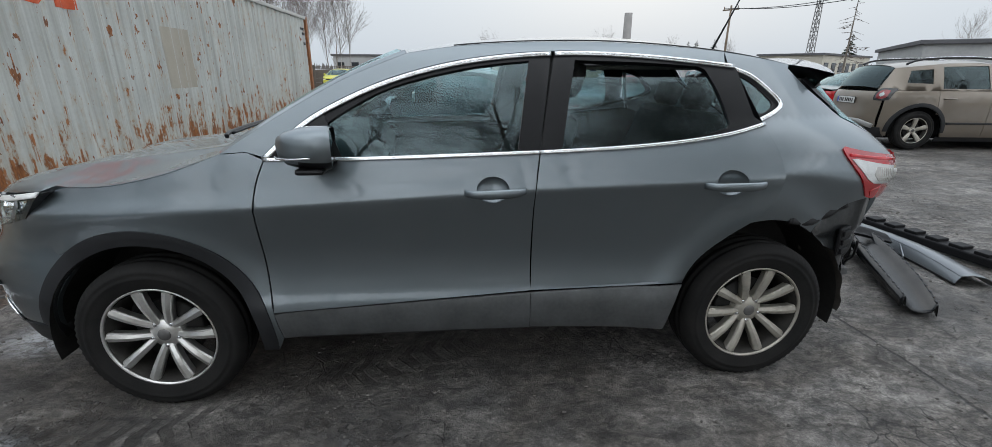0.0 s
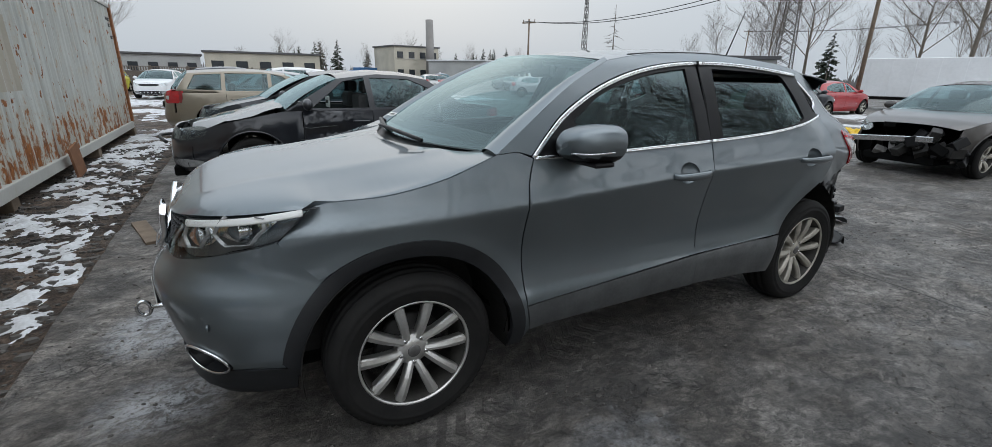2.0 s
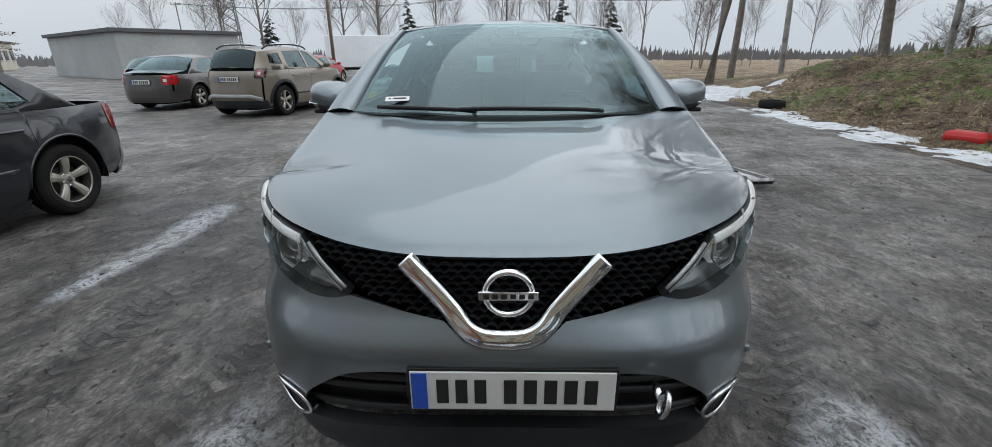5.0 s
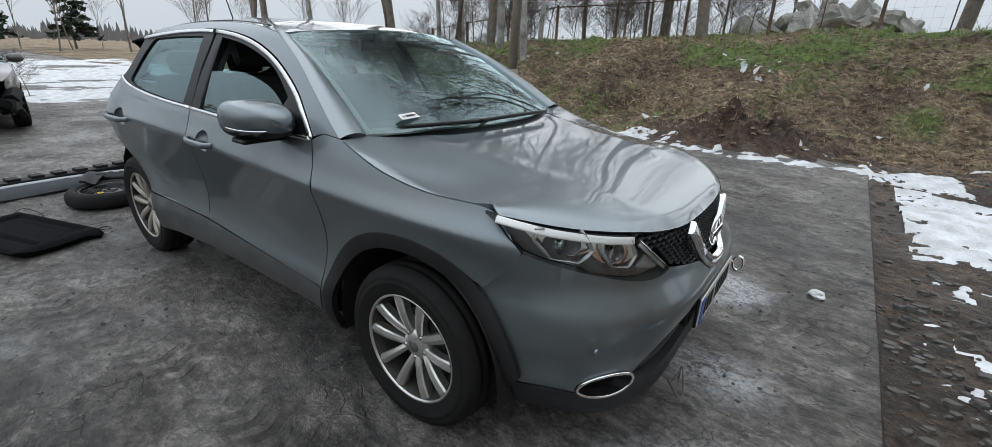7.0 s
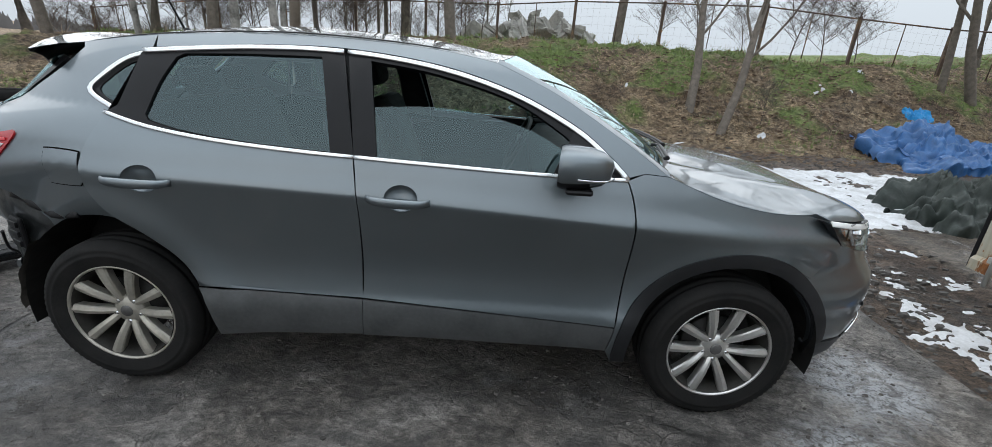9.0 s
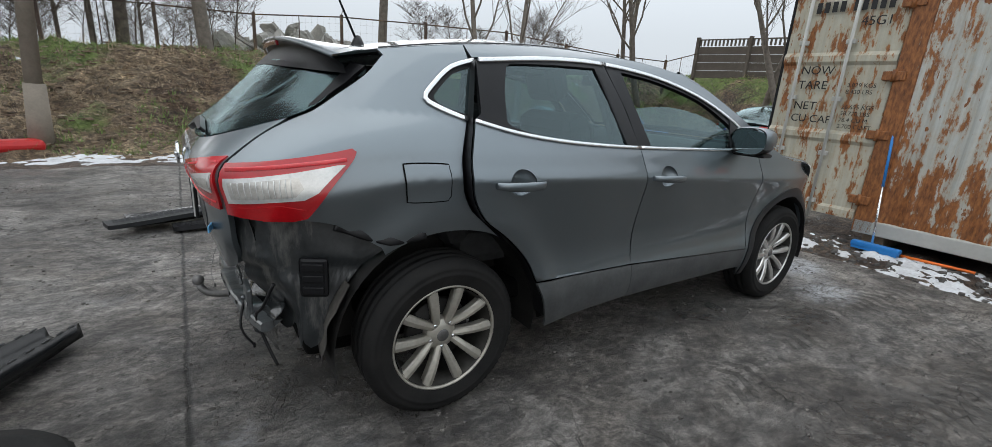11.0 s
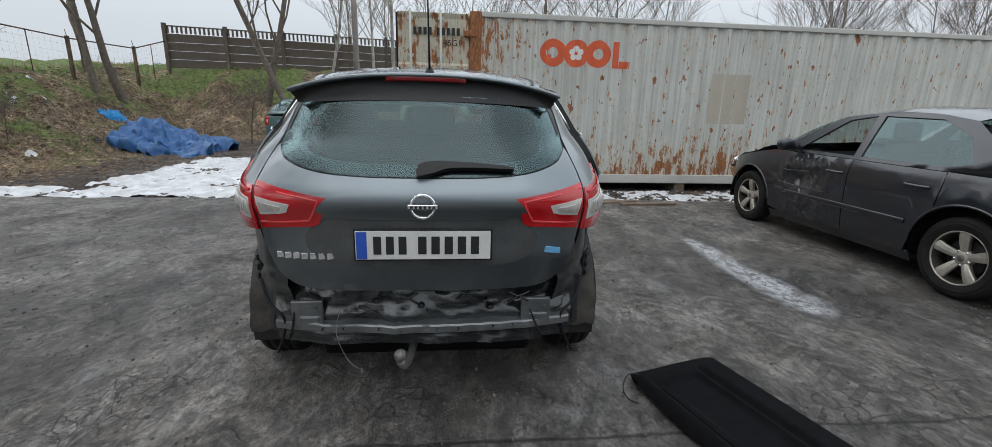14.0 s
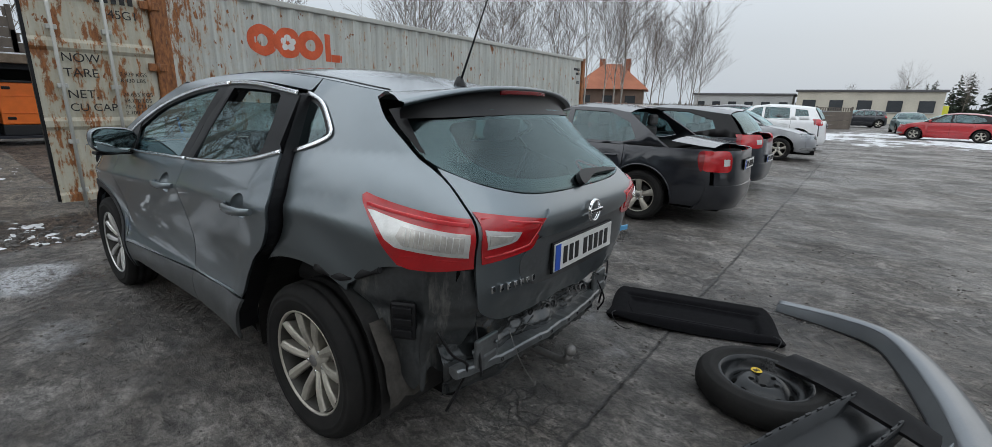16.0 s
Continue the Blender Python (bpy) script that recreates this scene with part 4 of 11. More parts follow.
LAMPOUT = smooth([(0.812, 0.966), (0.803, 0.905), (0.782, 0.852)], 0.02)
xl = Q.front(0.782, 0.852)
BUMPSEAM = smooth([(xl, 0.852), ((xl + 1.655) / 2 + 0.012, 0.782), (1.655, 0.708)], 0.03)
for s in (1, -1):
    hint = (0, s, 0)
    # front fender
    bm = bmesh.new()
    cl = [p for p in arc(*FA, 0.487, 49, 200, 30) if p.y > 0.23]
    fender = list(reversed(DOORGAP)) + [Vector((0.86, 1.118))] + [p for p in reversed(HOODLINE) if p.x < 1.62] + [Vector((Q.front(y, z) - 0.003, z)) for y, z in LAMPOUT] + BUMPSEAM[1:] + cl[1:]
    sheet(bm, fender, q_side(s), 0.022, 0.002, 0.014, hint, (), FOLDS)
    part("fender", bm, M_PAINT, car)
    # arch cladding
    bm = bmesh.new()
    clo = [p for p in arc(*FA, 0.488, 8, 205, 36) if p.y > 0.225]
    cli = [p for p in arc(*FA, 0.425, -2, 196, 36) if p.y > 0.225]
    sheet(bm, clo + cli[::-1], q_side(s, 0.006), 0.03, 0, 0.03, hint)
    part("arch_cladding", bm, M_CLAD, car, "black plastic wheel arch trim")
    # front door
    door = empty("front_door")
    door.parent = car
    low = list(DOORGAP) + [Vector((0.0, 0.325))] + list(reversed(SPLIT)) + list(reversed(belt_a))[1:]
    bm = bmesh.new()
    sheet(bm, cut(clean(low), SILL_Z, True, SILL_RISE), q_side(s), 0.024, 0.0038, 0.014, hint, [cup(-0.100, 0.962)], FOLDS)
    part("door_panel", bm, M_PAINT, door)
    bm = bmesh.new()
    sheet(bm, dense(cut(clean(low), SILL_Z, False, SILL_RISE), 0.1), q_side(s, 0.004), 0.05, 0.0025, 0.014, hint)
    part("sill_trim", bm, M_DIRTY, door, "grey lower door trim, dusty")
    fr = top_a + list(reversed(belt_a))[:-1]
    bm = bmesh.new()
    sheet(bm, fr, q_side(s, -0.002), 0.05, 0, 0.02, hint, [GLASS_F])
    part("window_frame", bm, M_FRAME, door)
    bm = bmesh.new()
    sheet(bm, GLASS_F if s > 0 else GLASS_F2, q_side(s, -0.012), 0.06, 0, 0, hint)
    part("window", bm, M_GLASS, door, "raised tinted window" if s > 0 else "half-lowered tinted window")
    chrome_strip(door, top_a, s)
    chrome_strip(door, belt_a, s, 0.016)
    handle(door, s, -0.100, 0.962)
    # mirror
    mir = empty("door_mirror")
    mir.parent = door
    bm = bmesh.new()
    # housing: a rounded wedge with its flat glass side to the rear
    rings = []
    for k, (x, sc) in enumerate([(0.505, 0.93), (0.52, 1.0), (0.57, 0.99), (0.62, 0.92), (0.665, 0.77), (0.695, 0.52), (0.708, 0.14)]):
        ring = []
        for a in np.linspace(0, 2 * math.pi, 24, False):
            ca, sa = math.cos(a), math.sin(a)
            u = math.copysign(abs(ca) ** 0.65, ca) * 0.125 * sc
            v = math.copysign(abs(sa) ** 0.75, sa) * 0.079 * sc
            ring.append(bm.verts.new((x - 0.02 * ca * sc, s * (0.945 + u), 1.150 + v + 0.010 * ca)))
        rings.append(ring)
    low = bmesh.new()
    for q, t in zip(rings, rings[1:]):
        for j in range(24):
            vs = [q[j], q[(j + 1) % 24], t[(j + 1) % 24], t[j]]
            if sum(v.co.z for v in vs) / 4 < 1.112:
                f = low.faces.new([low.verts.new(v.co) for v in vs])
            else:
                f = bm.faces.new(vs)
            f.smooth = True
    bm.faces.new(rings[-1])
    bmesh.ops.remove_doubles(low, verts=low.verts, dist=0.0001)
    part("mirror_housing", bm, M_PAINT, mir, fix=True)
    part("lower_shell", low, M_BLACK, mir, "black plastic lower mirror shell", fix=True)
    bm = bmesh.new()
    lo = [Vector((0.512 - 0.02 * math.cos(a), s * (0.945 + math.copysign(abs(math.cos(a)) ** 0.65, math.cos(a)) * 0.112), 1.150 + math.copysign(abs(math.sin(a)) ** 0.75, math.sin(a)) * 0.072)) for a in np.linspace(0, 2 * math.pi, 24, False)]
    bm.faces.new([bm.verts.new(p) for p in lo])
    part("mirror_glass", bm, M_MIRROR, mir, fix=True)
    bm = bmesh.new()
    box(bm, (0.565, s * 0.855, 1.090), (0.09, 0.14, 0.03), 0.012)
    box(bm, (0.575, s * 0.95, 1.075), (0.10, 0.19, 0.022), 0.01)
    part("mirror_foot", bm, M_BLACK, mir)
    bm = bmesh.new()
    strip(bm, smooth([(0.555, s * 1.070, 1.130), (0.62, s * 1.060, 1.126), (0.672, s * 1.035, 1.124), (0.702, s * 0.985, 1.122)], 0.02), [Vector((0.6, s * 0.6, 0))] * 40, 0.007, 0.004)
    part("indicator", bm, M_SATIN, mir, "clear side indicator strip", fix=True)
    bm = bmesh.new()
    sheet(bm, dense([(0.785, 1.095), (0.66, 1.195), (0.57, 1.255), (0.50, 1.10)], 0.05), q_side(s, 0.004), 0.05, 0, 0.01, hint)
    part("mirror_triangle", bm, M_BLACK, door)
    # rear door, ajar
    rdoor = empty("rear_door")
    rdoor.parent = car
    low = [Vector((-0.262, 0.325)), Vector((-0.6, 0.32))] + RDOOR + list(reversed(belt_b))[1:] + SPLIT[1:-1]
    bm = bmesh.new()
    sheet(bm, cut(clean(low), SILL_Z, True, SILL_RISE), q_side(s), 0.024, 0.0038, 0.014, hint, [cup(-1.075, 0.985)], FOLDS)
    part("door_panel", bm, M_PAINT, rdoor)
    bm = bmesh.new()
    sheet(bm, dense(cut(clean(low), SILL_Z, False, SILL_RISE), 0.1), q_side(s, 0.004), 0.05, 0.0025, 0.014, hint)
    part("sill_trim", bm, M_DIRTY, rdoor, "grey lower door trim, dusty")
    fr = top_b + [Vector((-1.14, 1.43)), Vector((-1.185, 1.24)), Vector((-1.225, 1.214))] + list(reversed(belt_b))[1:]
    bm = bmesh.new()
    sheet(bm, fr, q_side(s, -0.002), 0.05, 0, 0.02, hint, [GLASS_R])
    part("window_frame", bm, M_FRAME, rdoor)
    bm = bmesh.new()
    sheet(bm, GLASS_R if s < 0 else cut(GLASS_R, 1.395, False), q_side(s, -0.012), 0.06, 0, 0, hint)
    part("window", bm, M_PGLASS, rdoor, "dark tinted rear door window")
    chrome_strip(rdoor, top_b, s)
    chrome_strip(rdoor, belt_b, s, 0.016)
    handle(rdoor, s, -1.075, 0.985)
    # inner face of the rear door, seen at the gap
    bm = bmesh.new()
    edge = [p for p in RDOOR if p.y > 0.34] + [Vector((-1.14, 1.43)), Vector((-1.13, 1.44))]
    for a, b in zip(edge, edge[1:]):
        ya, yb = Q.side(a.x, a.y), Q.side(b.x, b.y)
        f = bm.faces.new([bm.verts.new((a.x, s * (ya - 0.01), a.y)), bm.verts.new((b.x, s * (yb - 0.01), b.y)), bm.verts.new((b.x + 0.02, s * (yb - 0.10), b.y)), bm.verts.new((a.x + 0.02, s * (ya - 0.10), a.y))])
    part("door_edge", bm, M_BLACK, rdoor, "black rubber door seal")
    hinge = Vector((-0.27, s * 0.85, 0))
    rdoor.matrix_local = Matrix.Translation(hinge) @ Matrix.Rotation(radians(-3.6 * s), 4, "Z") @ Matrix.Translation(-hinge)
    # quarter panel
    bm = bmesh.new()
    rear_edge = [Vector((Q.rear(lerp_table(SEAM, z), z), z)) for z in np.linspace(1.432, 0.865, 22)]
    quarter = list(reversed(RDOOR[-12:]))
    quarter += [p for p in arc(*RA, 0.462, 66, 125, 14)] + smooth([(-1.58, 0.745), (-1.67, 0.80), (-1.75, 0.845), (-1.86, 0.862), (-1.965, 0.865)], 0.04) + rear_edge[::-1][1:]
    quarter += [p for p in reversed(GUTTER) if -1.53 < p.x < -1.13] + DLOREAR[1:-1]
    sheet(bm, quarter, q_side(s, -0.001), 0.022, 0.002, 0.014, hint)
    part("quarter_panel", bm, M_PAINT, car, "dented rear quarter panel")
    bm = bmesh.new()
    sheet(bm, [Vector((-1.13, 1.44))] + DLOREAR[1:] + [Vector((-1.185, 1.24))], q_side(s, -0.006), 0.05, 0, 0.01, hint, [GLASS_Q])
    part("quarter_frame", bm, M_FRAME, car)
    bm = bmesh.new()
    sheet(bm, GLASS_Q, q_side(s, -0.010), 0.06, 0, 0, hint)
    part("quarter_window", bm, M_PGLASS, car)
    chrome_strip(car, DLOREAR, s)
    # cant rail and windscreen pillar
    bm = bmesh.new()
    rail = SCREEN_SIDE + [p for p in GUTTER[1:] if p.x > -1.16] + [Vector((-1.135, 1.452))] + [p + Vector((0.004, 0.012)) for p in reversed(DLOTOP)][1:] + [Vector((0.80, 1.10)), Vector((0.862, 1.118))]
    sheet(bm, rail, q_side(s, 0.001), 0.03, 0.001, 0.014, hint)
    part("cant_rail", bm, M_PAINT, car)
    # near-black sheet behind the gaps, its colour standing in for shade inside
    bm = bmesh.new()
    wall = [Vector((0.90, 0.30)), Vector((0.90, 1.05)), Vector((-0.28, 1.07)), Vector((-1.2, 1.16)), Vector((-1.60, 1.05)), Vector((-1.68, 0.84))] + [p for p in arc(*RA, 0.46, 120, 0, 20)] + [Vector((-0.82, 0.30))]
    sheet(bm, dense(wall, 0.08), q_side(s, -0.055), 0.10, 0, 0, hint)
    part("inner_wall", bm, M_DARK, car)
    bm = bmesh.new()
    sheet(bm, dense([(-0.20, 1.04), (-0.30, 1.50), (-0.42, 1.50), (-0.40, 1.04)], 0.06), q_side(s, -0.05), 0.08, 0, 0.03, hint)
    part("pillar_trim", bm, M_INTERIOR, car)
    bm = bmesh.new()
    box(bm, (-0.03, s * 0.77, 0.305), (1.60, 0.09, 0.07), 0.02)
    part("sill", bm, M_UNDER, car)
    # wheel housings
    for (ax, az), r in ((FA, 0.428), (RA, 0.462)):
        bm = bmesh.new()
        pts = arc(ax, az, r, -12, 192, 24)
        yo = s * 0.86 if ax > 0 else s * 0.83
        for a, b in zip(pts, pts[1:]):
            f = bm.faces.new([bm.verts.new((a.x, yo, a.y)), bm.verts.new((b.x, yo, b.y)), bm.verts.new((b.x, s * 0.50, b.y)), bm.verts.new((a.x, s * 0.50, a.y))])
            f.smooth = True
        fan = [bm.verts.new((p.x, s * 0.50, p.y)) for p in pts]
        bm.faces.new(fan)
        part("wheel_liner", bm, M_UNDER, car)
    wheel_parts(car, (1.323, s * 0.775, 0.335), s, 0.345, 0.234, 0.215, 5, "twin", M_ALLOY, 0.012)
    wheel_parts(car, (-1.323, s * 0.775, 0.335), s, 0.345, 0.234, 0.215, 5, "twin", M_ALLOY2, 0.012)

# bonnet
HEDGE = soft_table([(0.0, 0.876), (0.15, 0.878), (0.28, 0.885), (0.42, 0.900), (0.53, 0.916), (0.68, 0.936), (0.76, 0.952), (0.82, 0.972)], 80)


def hood_edge(y):
    z = lerp_table(HEDGE, abs(y))
    return Q.front(y, z) - 0.010, z


HL = sorted((p.x, p.y) for p in HOODLINE)


def hood_side(x):
    z = lerp_table(HL, x)
    return Q.side(x, z) - 0.004, z


HCURVE = soft_table([(0, 0), (0.03, 0.030), (0.08, 0.058), (0.16, 0.085), (0.30, 0.118), (0.60, 0.168), (1.05, 0.222)], 80)


def hood_z(x, y):
    """Bonnet height: it falls to the front edge and to the fender line, with a soft crease on either side."""
    yh, zh = hood_side(max(0.96, min(1.64, x)))
    mid = hood_edge(0)[1] + lerp_table(HCURVE, max(0.0, hood_edge(0)[0] - x))

    def raw(v):
        ex, ez = hood_edge(v)
        d = max(0.0, ex - x)
        k = min(1.0, d / 0.5)
        w = k * k * (3 - 2 * k)
        nose = ez + lerp_table(HCURVE, d) * (1 - 0.52 * (abs(v) / 0.80) ** 2.5)
        return nose + (zh + (mid - zh) * (1 - min(1.0, abs(v) / yh) ** 2.4) - nose) * w, d
    z, d = raw(y)
    side = raw(yh)[0]
    ridge = 0.006 * math.exp(-(((abs(y) - (0.40 + 0.10 * min(1, max(0, (2.1 - x)) / 1.0))) / 0.07) ** 2)) * min(1, d / 0.35)
    return z + ridge + (zh - side) * min(1.0, abs(y) / yh) ** 4 * min(1, max(0, (1.72 - x) / 0.15))


hp = [Vector((x, hood_side(x)[0])) for x in np.linspace(0.97, 1.635, 22)]
fe = [Vector((hood_edge(y)[0], y)) for y in np.linspace(0.795, -0.795, 60)]
rearc = [Vector((1.17 - 0.22 * (y / 0.70) ** 2 * 0.95, y)) for y in np.linspace(-0.70, 0.70, 24)]
bm = bmesh.new()
sheet(bm, hp + fe + [Vector((p.x, -p.y)) for p in reversed(hp)] + rearc, lambda x, y: (x, y, hood_z(x, y)), 0.02, 0.002, 0.018, (0, 0, 1))
part("bonnet", bm, M_PAINT, car, "glossy dark grey bonnet with raised creases")
# scuttle under the wipers
bm = bmesh.new()
patch(bm, lambda a: (1.20 - 0.22 * a * a, 0.80 * a, 1.085 - 0.01 * a * a), lambda a: (1.08 - 0.14 * a * a, 0.80 * a, 1.098), (0, 0, -0.01))
part("scuttle", bm, M_BLACK, car)
# windscreen
SS = [SCREEN_SIDE[0].lerp(SCREEN_SIDE[-1], 0)] + SCREEN_SIDE[1:]


def screen(a, k, off=0.0):
    """Point of the windscreen: a across from -1 to 1, k from the scuttle to the roof."""
    i = min(len(SS) - 2, int(k * (len(SS) - 1)))
    e = SS[i].lerp(SS[i + 1], k * (len(SS) - 1) - i)
    mid = Vector((1.115, 1.108)).lerp(Vector((0.345, 1.524)), k)
    bul = 4 * k * (1 - k)
    w = abs(a) ** 2.2
    x = mid.x + (e.x - mid.x) * w + 0.020 * bul * (1 - w)
    z = mid.y + (e.y - mid.y) * w + 0.022 * bul * (1 - w)
    return Vector((x - 0.35 * off, a * (0.715 - 0.130 * k), z - 0.93 * off))


def pane(bm, a0, a1, k0, k1, off, n, m):
    g3 = [[bm.verts.new(screen(a0 + (a1 - a0) * i / n, k0 + (k1 - k0) * j / m, off)) for i in range(n + 1)] for j in range(m + 1)]
    for r, q in zip(g3, g3[1:]):
        for i in range(n):
            f = bm.faces.new([r[i], r[i + 1], q[i + 1], q[i]])
            f.smooth = True


SCR_HI = lambda a: tuple(screen(a, 1.0))
bm = bmesh.new()
pane(bm, -1, 1, 0, 1, 0.0, 28, 14)
bmesh.ops.recalc_face_normals(bm, faces=bm.faces)
part("windscreen", bm, M_WGLASS, car, "clear windscreen with black border")
bm = bmesh.new()
for a0, a1, k0, k1 in ((-1, 1, 0, 0.07), (-1, 1, 0.965, 1), (-1, -0.965, 0.07, 0.965), (0.965, 1, 0.07, 0.965)):
    pane(bm, a0, a1, k0, k1, 0.006, 28 if a1 - a0 > 1 else 1, 14 if k1 - k0 > 0.5 else 1)
part("screen_border", bm, M_GLOSSBLACK, car, fix=True)
for s in (1, -1):
    bm = bmesh.new()
    rows = []
    for j in range(21):
        k = j / 20
        i = min(len(SS) - 2, int(k * (len(SS) - 1)))
        e = SS[i].lerp(SS[i + 1], k * (len(SS) - 1) - i)
        pa, pb = screen(s, k, 0.001) + Vector((0, s * 0.004, 0)), Vector((e.x, s * (Q.side(e.x, e.y) + 0.001), e.y))
        rows.append([bm.verts.new(pa - Vector((0, 0, 0.012)))] + [bm.verts.new(pa.lerp(pb, t) + Vector((0.5, 0, 0.85)) * (0.016 * 4 * t * (1 - t) + 0.004 * (1 - t))) for t in (0, 0.25, 0.5, 0.75, 1.0)])
    for r, q in zip(rows, rows[1:]):
        for i in range(5):
            f = bm.faces.new([r[i], r[i + 1], q[i + 1], q[i]])
            f.smooth = True
    part("screen_pillar", bm, M_PAINT, car, fix=True)
# roof
CROWN = soft_table([(-1.7, 0.020), (-1.5, 0.024), (-1.2, 0.040), (-0.8, 0.052), (-0.3, 0.042), (0.25, 0.035), (0.5, 0.035)], 80)


def roof_z(x, y):
    e = lerp_table(sorted((p.x, p.y) for p in GUTTER), x)
    ye = Q.side(x, e)
    return e + lerp_table(CROWN, x) * (1 - min(1, abs(y) / ye) ** 2.2)


gut = [p for p in GUTTER if p.x > -1.53]
rp = [Vector((p.x, Q.side(p.x, p.y) - 0.003)) for p in gut]
frontc = [Vector((SCR_HI(a)[0] + 0.0, SCR_HI(a)[1])) for a in np.linspace(-1, 1, 24)][1:-1]
bm = bmesh.new()
sheet(bm, rp + [Vector((p.x, -p.y)) for p in reversed(rp)] + frontc, lambda x, y: (x, y, roof_z(x, y)), 0.06, 0.001, 0.012, (0, 0, 1))
part("roof", bm, M_PAINT, car)
for s in (1, -1):
    bm = bmesh.new()
    gz = sorted((p.x, p.y) for p in GUTTER)
    sy = [Q.side(x, lerp_table(gz, x)) - 0.045 for x in np.linspace(0.05, -1.48, 30)]
    strip(bm, [Vector((x, s * y, roof_z(x, y) - 0.001)) for x, y in zip(np.linspace(0.05, -1.48, 30), sy)], (0, s * 0.15, 1), 0.016, 0.004)
    part("roof_seam", bm, M_BLACK, car, fix=True)
# aerial
bm = bmesh.new()
lathe(bm, [(0.0, 0.05), (0.014, 0.045), (0.03, 0.012), (0.036, 0.0)], 14, "z", (-1.40, 0, roof_z(-1.40, 0) - 0.005))
tube(bm, [(-1.41, 0, roof_z(-1.40, 0) + 0.03), (-1.58, 0, roof_z(-1.40, 0) + 0.40)], 0.006, 6, True, 0.003)
part("aerial", bm, M_BLACK, car, "black whip aerial")

# front end
fog_hole = lambda sg: [Vector((sg * 0.640 + 0.078 * math.cos(a), 0.396 + 0.060 * math.sin(a))) for a in np.linspace(0, 2 * math.pi, 28, False)]
LAMPBOT = smooth([(0.400, 0.774), (0.46, 0.759), (0.54, 0.762), (0.62, 0.780), (0.70, 0.807), (0.755, 0.832), (0.782, 0.852)], 0.03)
R_half = [Vector((0.0, 0.672)), Vector((0.10, 0.682)), Vector((0.155, 0.725)), Vector((0.25, 0.742))] + LAMPBOT + [Vector((Q.side(x, z), z)) for x, z in (*[tuple(p) for p in BUMPSEAM[1:]], *((1.323 + math.sqrt(0.484**2 - (z - 0.335) ** 2), z) for z in np.linspace(0.68, 0.365, 9)))] + [Vector((0.60, 0.365))]
mouth_half = smooth([(0.56, 0.365), (0.575, 0.425), (0.545, 0.475), (0.46, 0.545), (0.40, 0.578), (0.32, 0.592)], 0.03)
bump = [Vector((0.0, 0.672))] + R_half[1:] + mouth_half + [Vector((0.0, 0.592))]
full = bump[:-1] + [Vector((0.0, 0.592))] + [Vector((-p.x, p.y)) for p in reversed(bump)][1:-1]
bm = bmesh.new()
sheet(bm, full, q_front(), 0.02, 0, 0.02, (1, 0, 0), [fog_hole(1), fog_hole(-1)])
part("front_bumper", bm, M_PAINT, car, "grey front bumper, scuffed at the corner")
bm = bmesh.new()
lip = [Vector((0.0, 0.372)), Vector((0.40, 0.366)), Vector((0.60, 0.362)), Vector((Q.side(1.804, 0.362), 0.362)), Vector((Q.side(1.804, 0.31), 0.31)), Vector((Q.side(1.800, 0.25), 0.245)), Vector((0.60, 0.215)), Vector((0.30, 0.205)), Vector((0.0, 0.205))]
sheet(bm, dense(lip + [Vector((-p.x, p.y)) for p in reversed(lip)][1:-1], 0.05), lambda y, z: (Q.front(y, z) + 0.006 + 0.02 * math.exp(-(((z - 0.25) / 0.05) ** 2)), y, z), 0.04, 0, 0.04, (1, 0, 0), [fog_hole(1), fog_hole(-1)])
part("bumper_lip", bm, M_CLAD, car, "black plastic front lip")
bm = bmesh.new()
box(bm, (1.88, 0, 0.62), (0.04, 1.00, 0.50), 0.01)
part("radiator_panel", bm, M_DARK, car)
bm = bmesh.new()
mo = [Vector((-p.x, p.y)) for p in mouth_half] + [Vector((p.x, p.y)) for p in reversed(mouth_half)]
sheet(bm, mo, q_front(-0.05), 0.05, 0, 0.0, (1, 0, 0))
part("mouth_back", bm, M_BLACK, car)
for z, hw in ((0.545, 0.47), (0.50, 0.53), (0.415, 0.57)):
    bm = bmesh.new()
    strip(bm, [Vector((Q.front(y, z) - 0.038, y, z)) for y in np.linspace(-hw, hw, 24)], (1, 0, 0.3), 0.022, 0.018)
    part("intake_slat", bm, M_CLAD, car, fix=True)
bm = bmesh.new()
box(bm, (2.165, 0.02, 0.552), (0.06, 0.56, 0.13), 0.012)
part("plate_mount", bm, M_BLACK, car)
plate(car, (2.214, 0.020, 0.552), 0, 0.52)
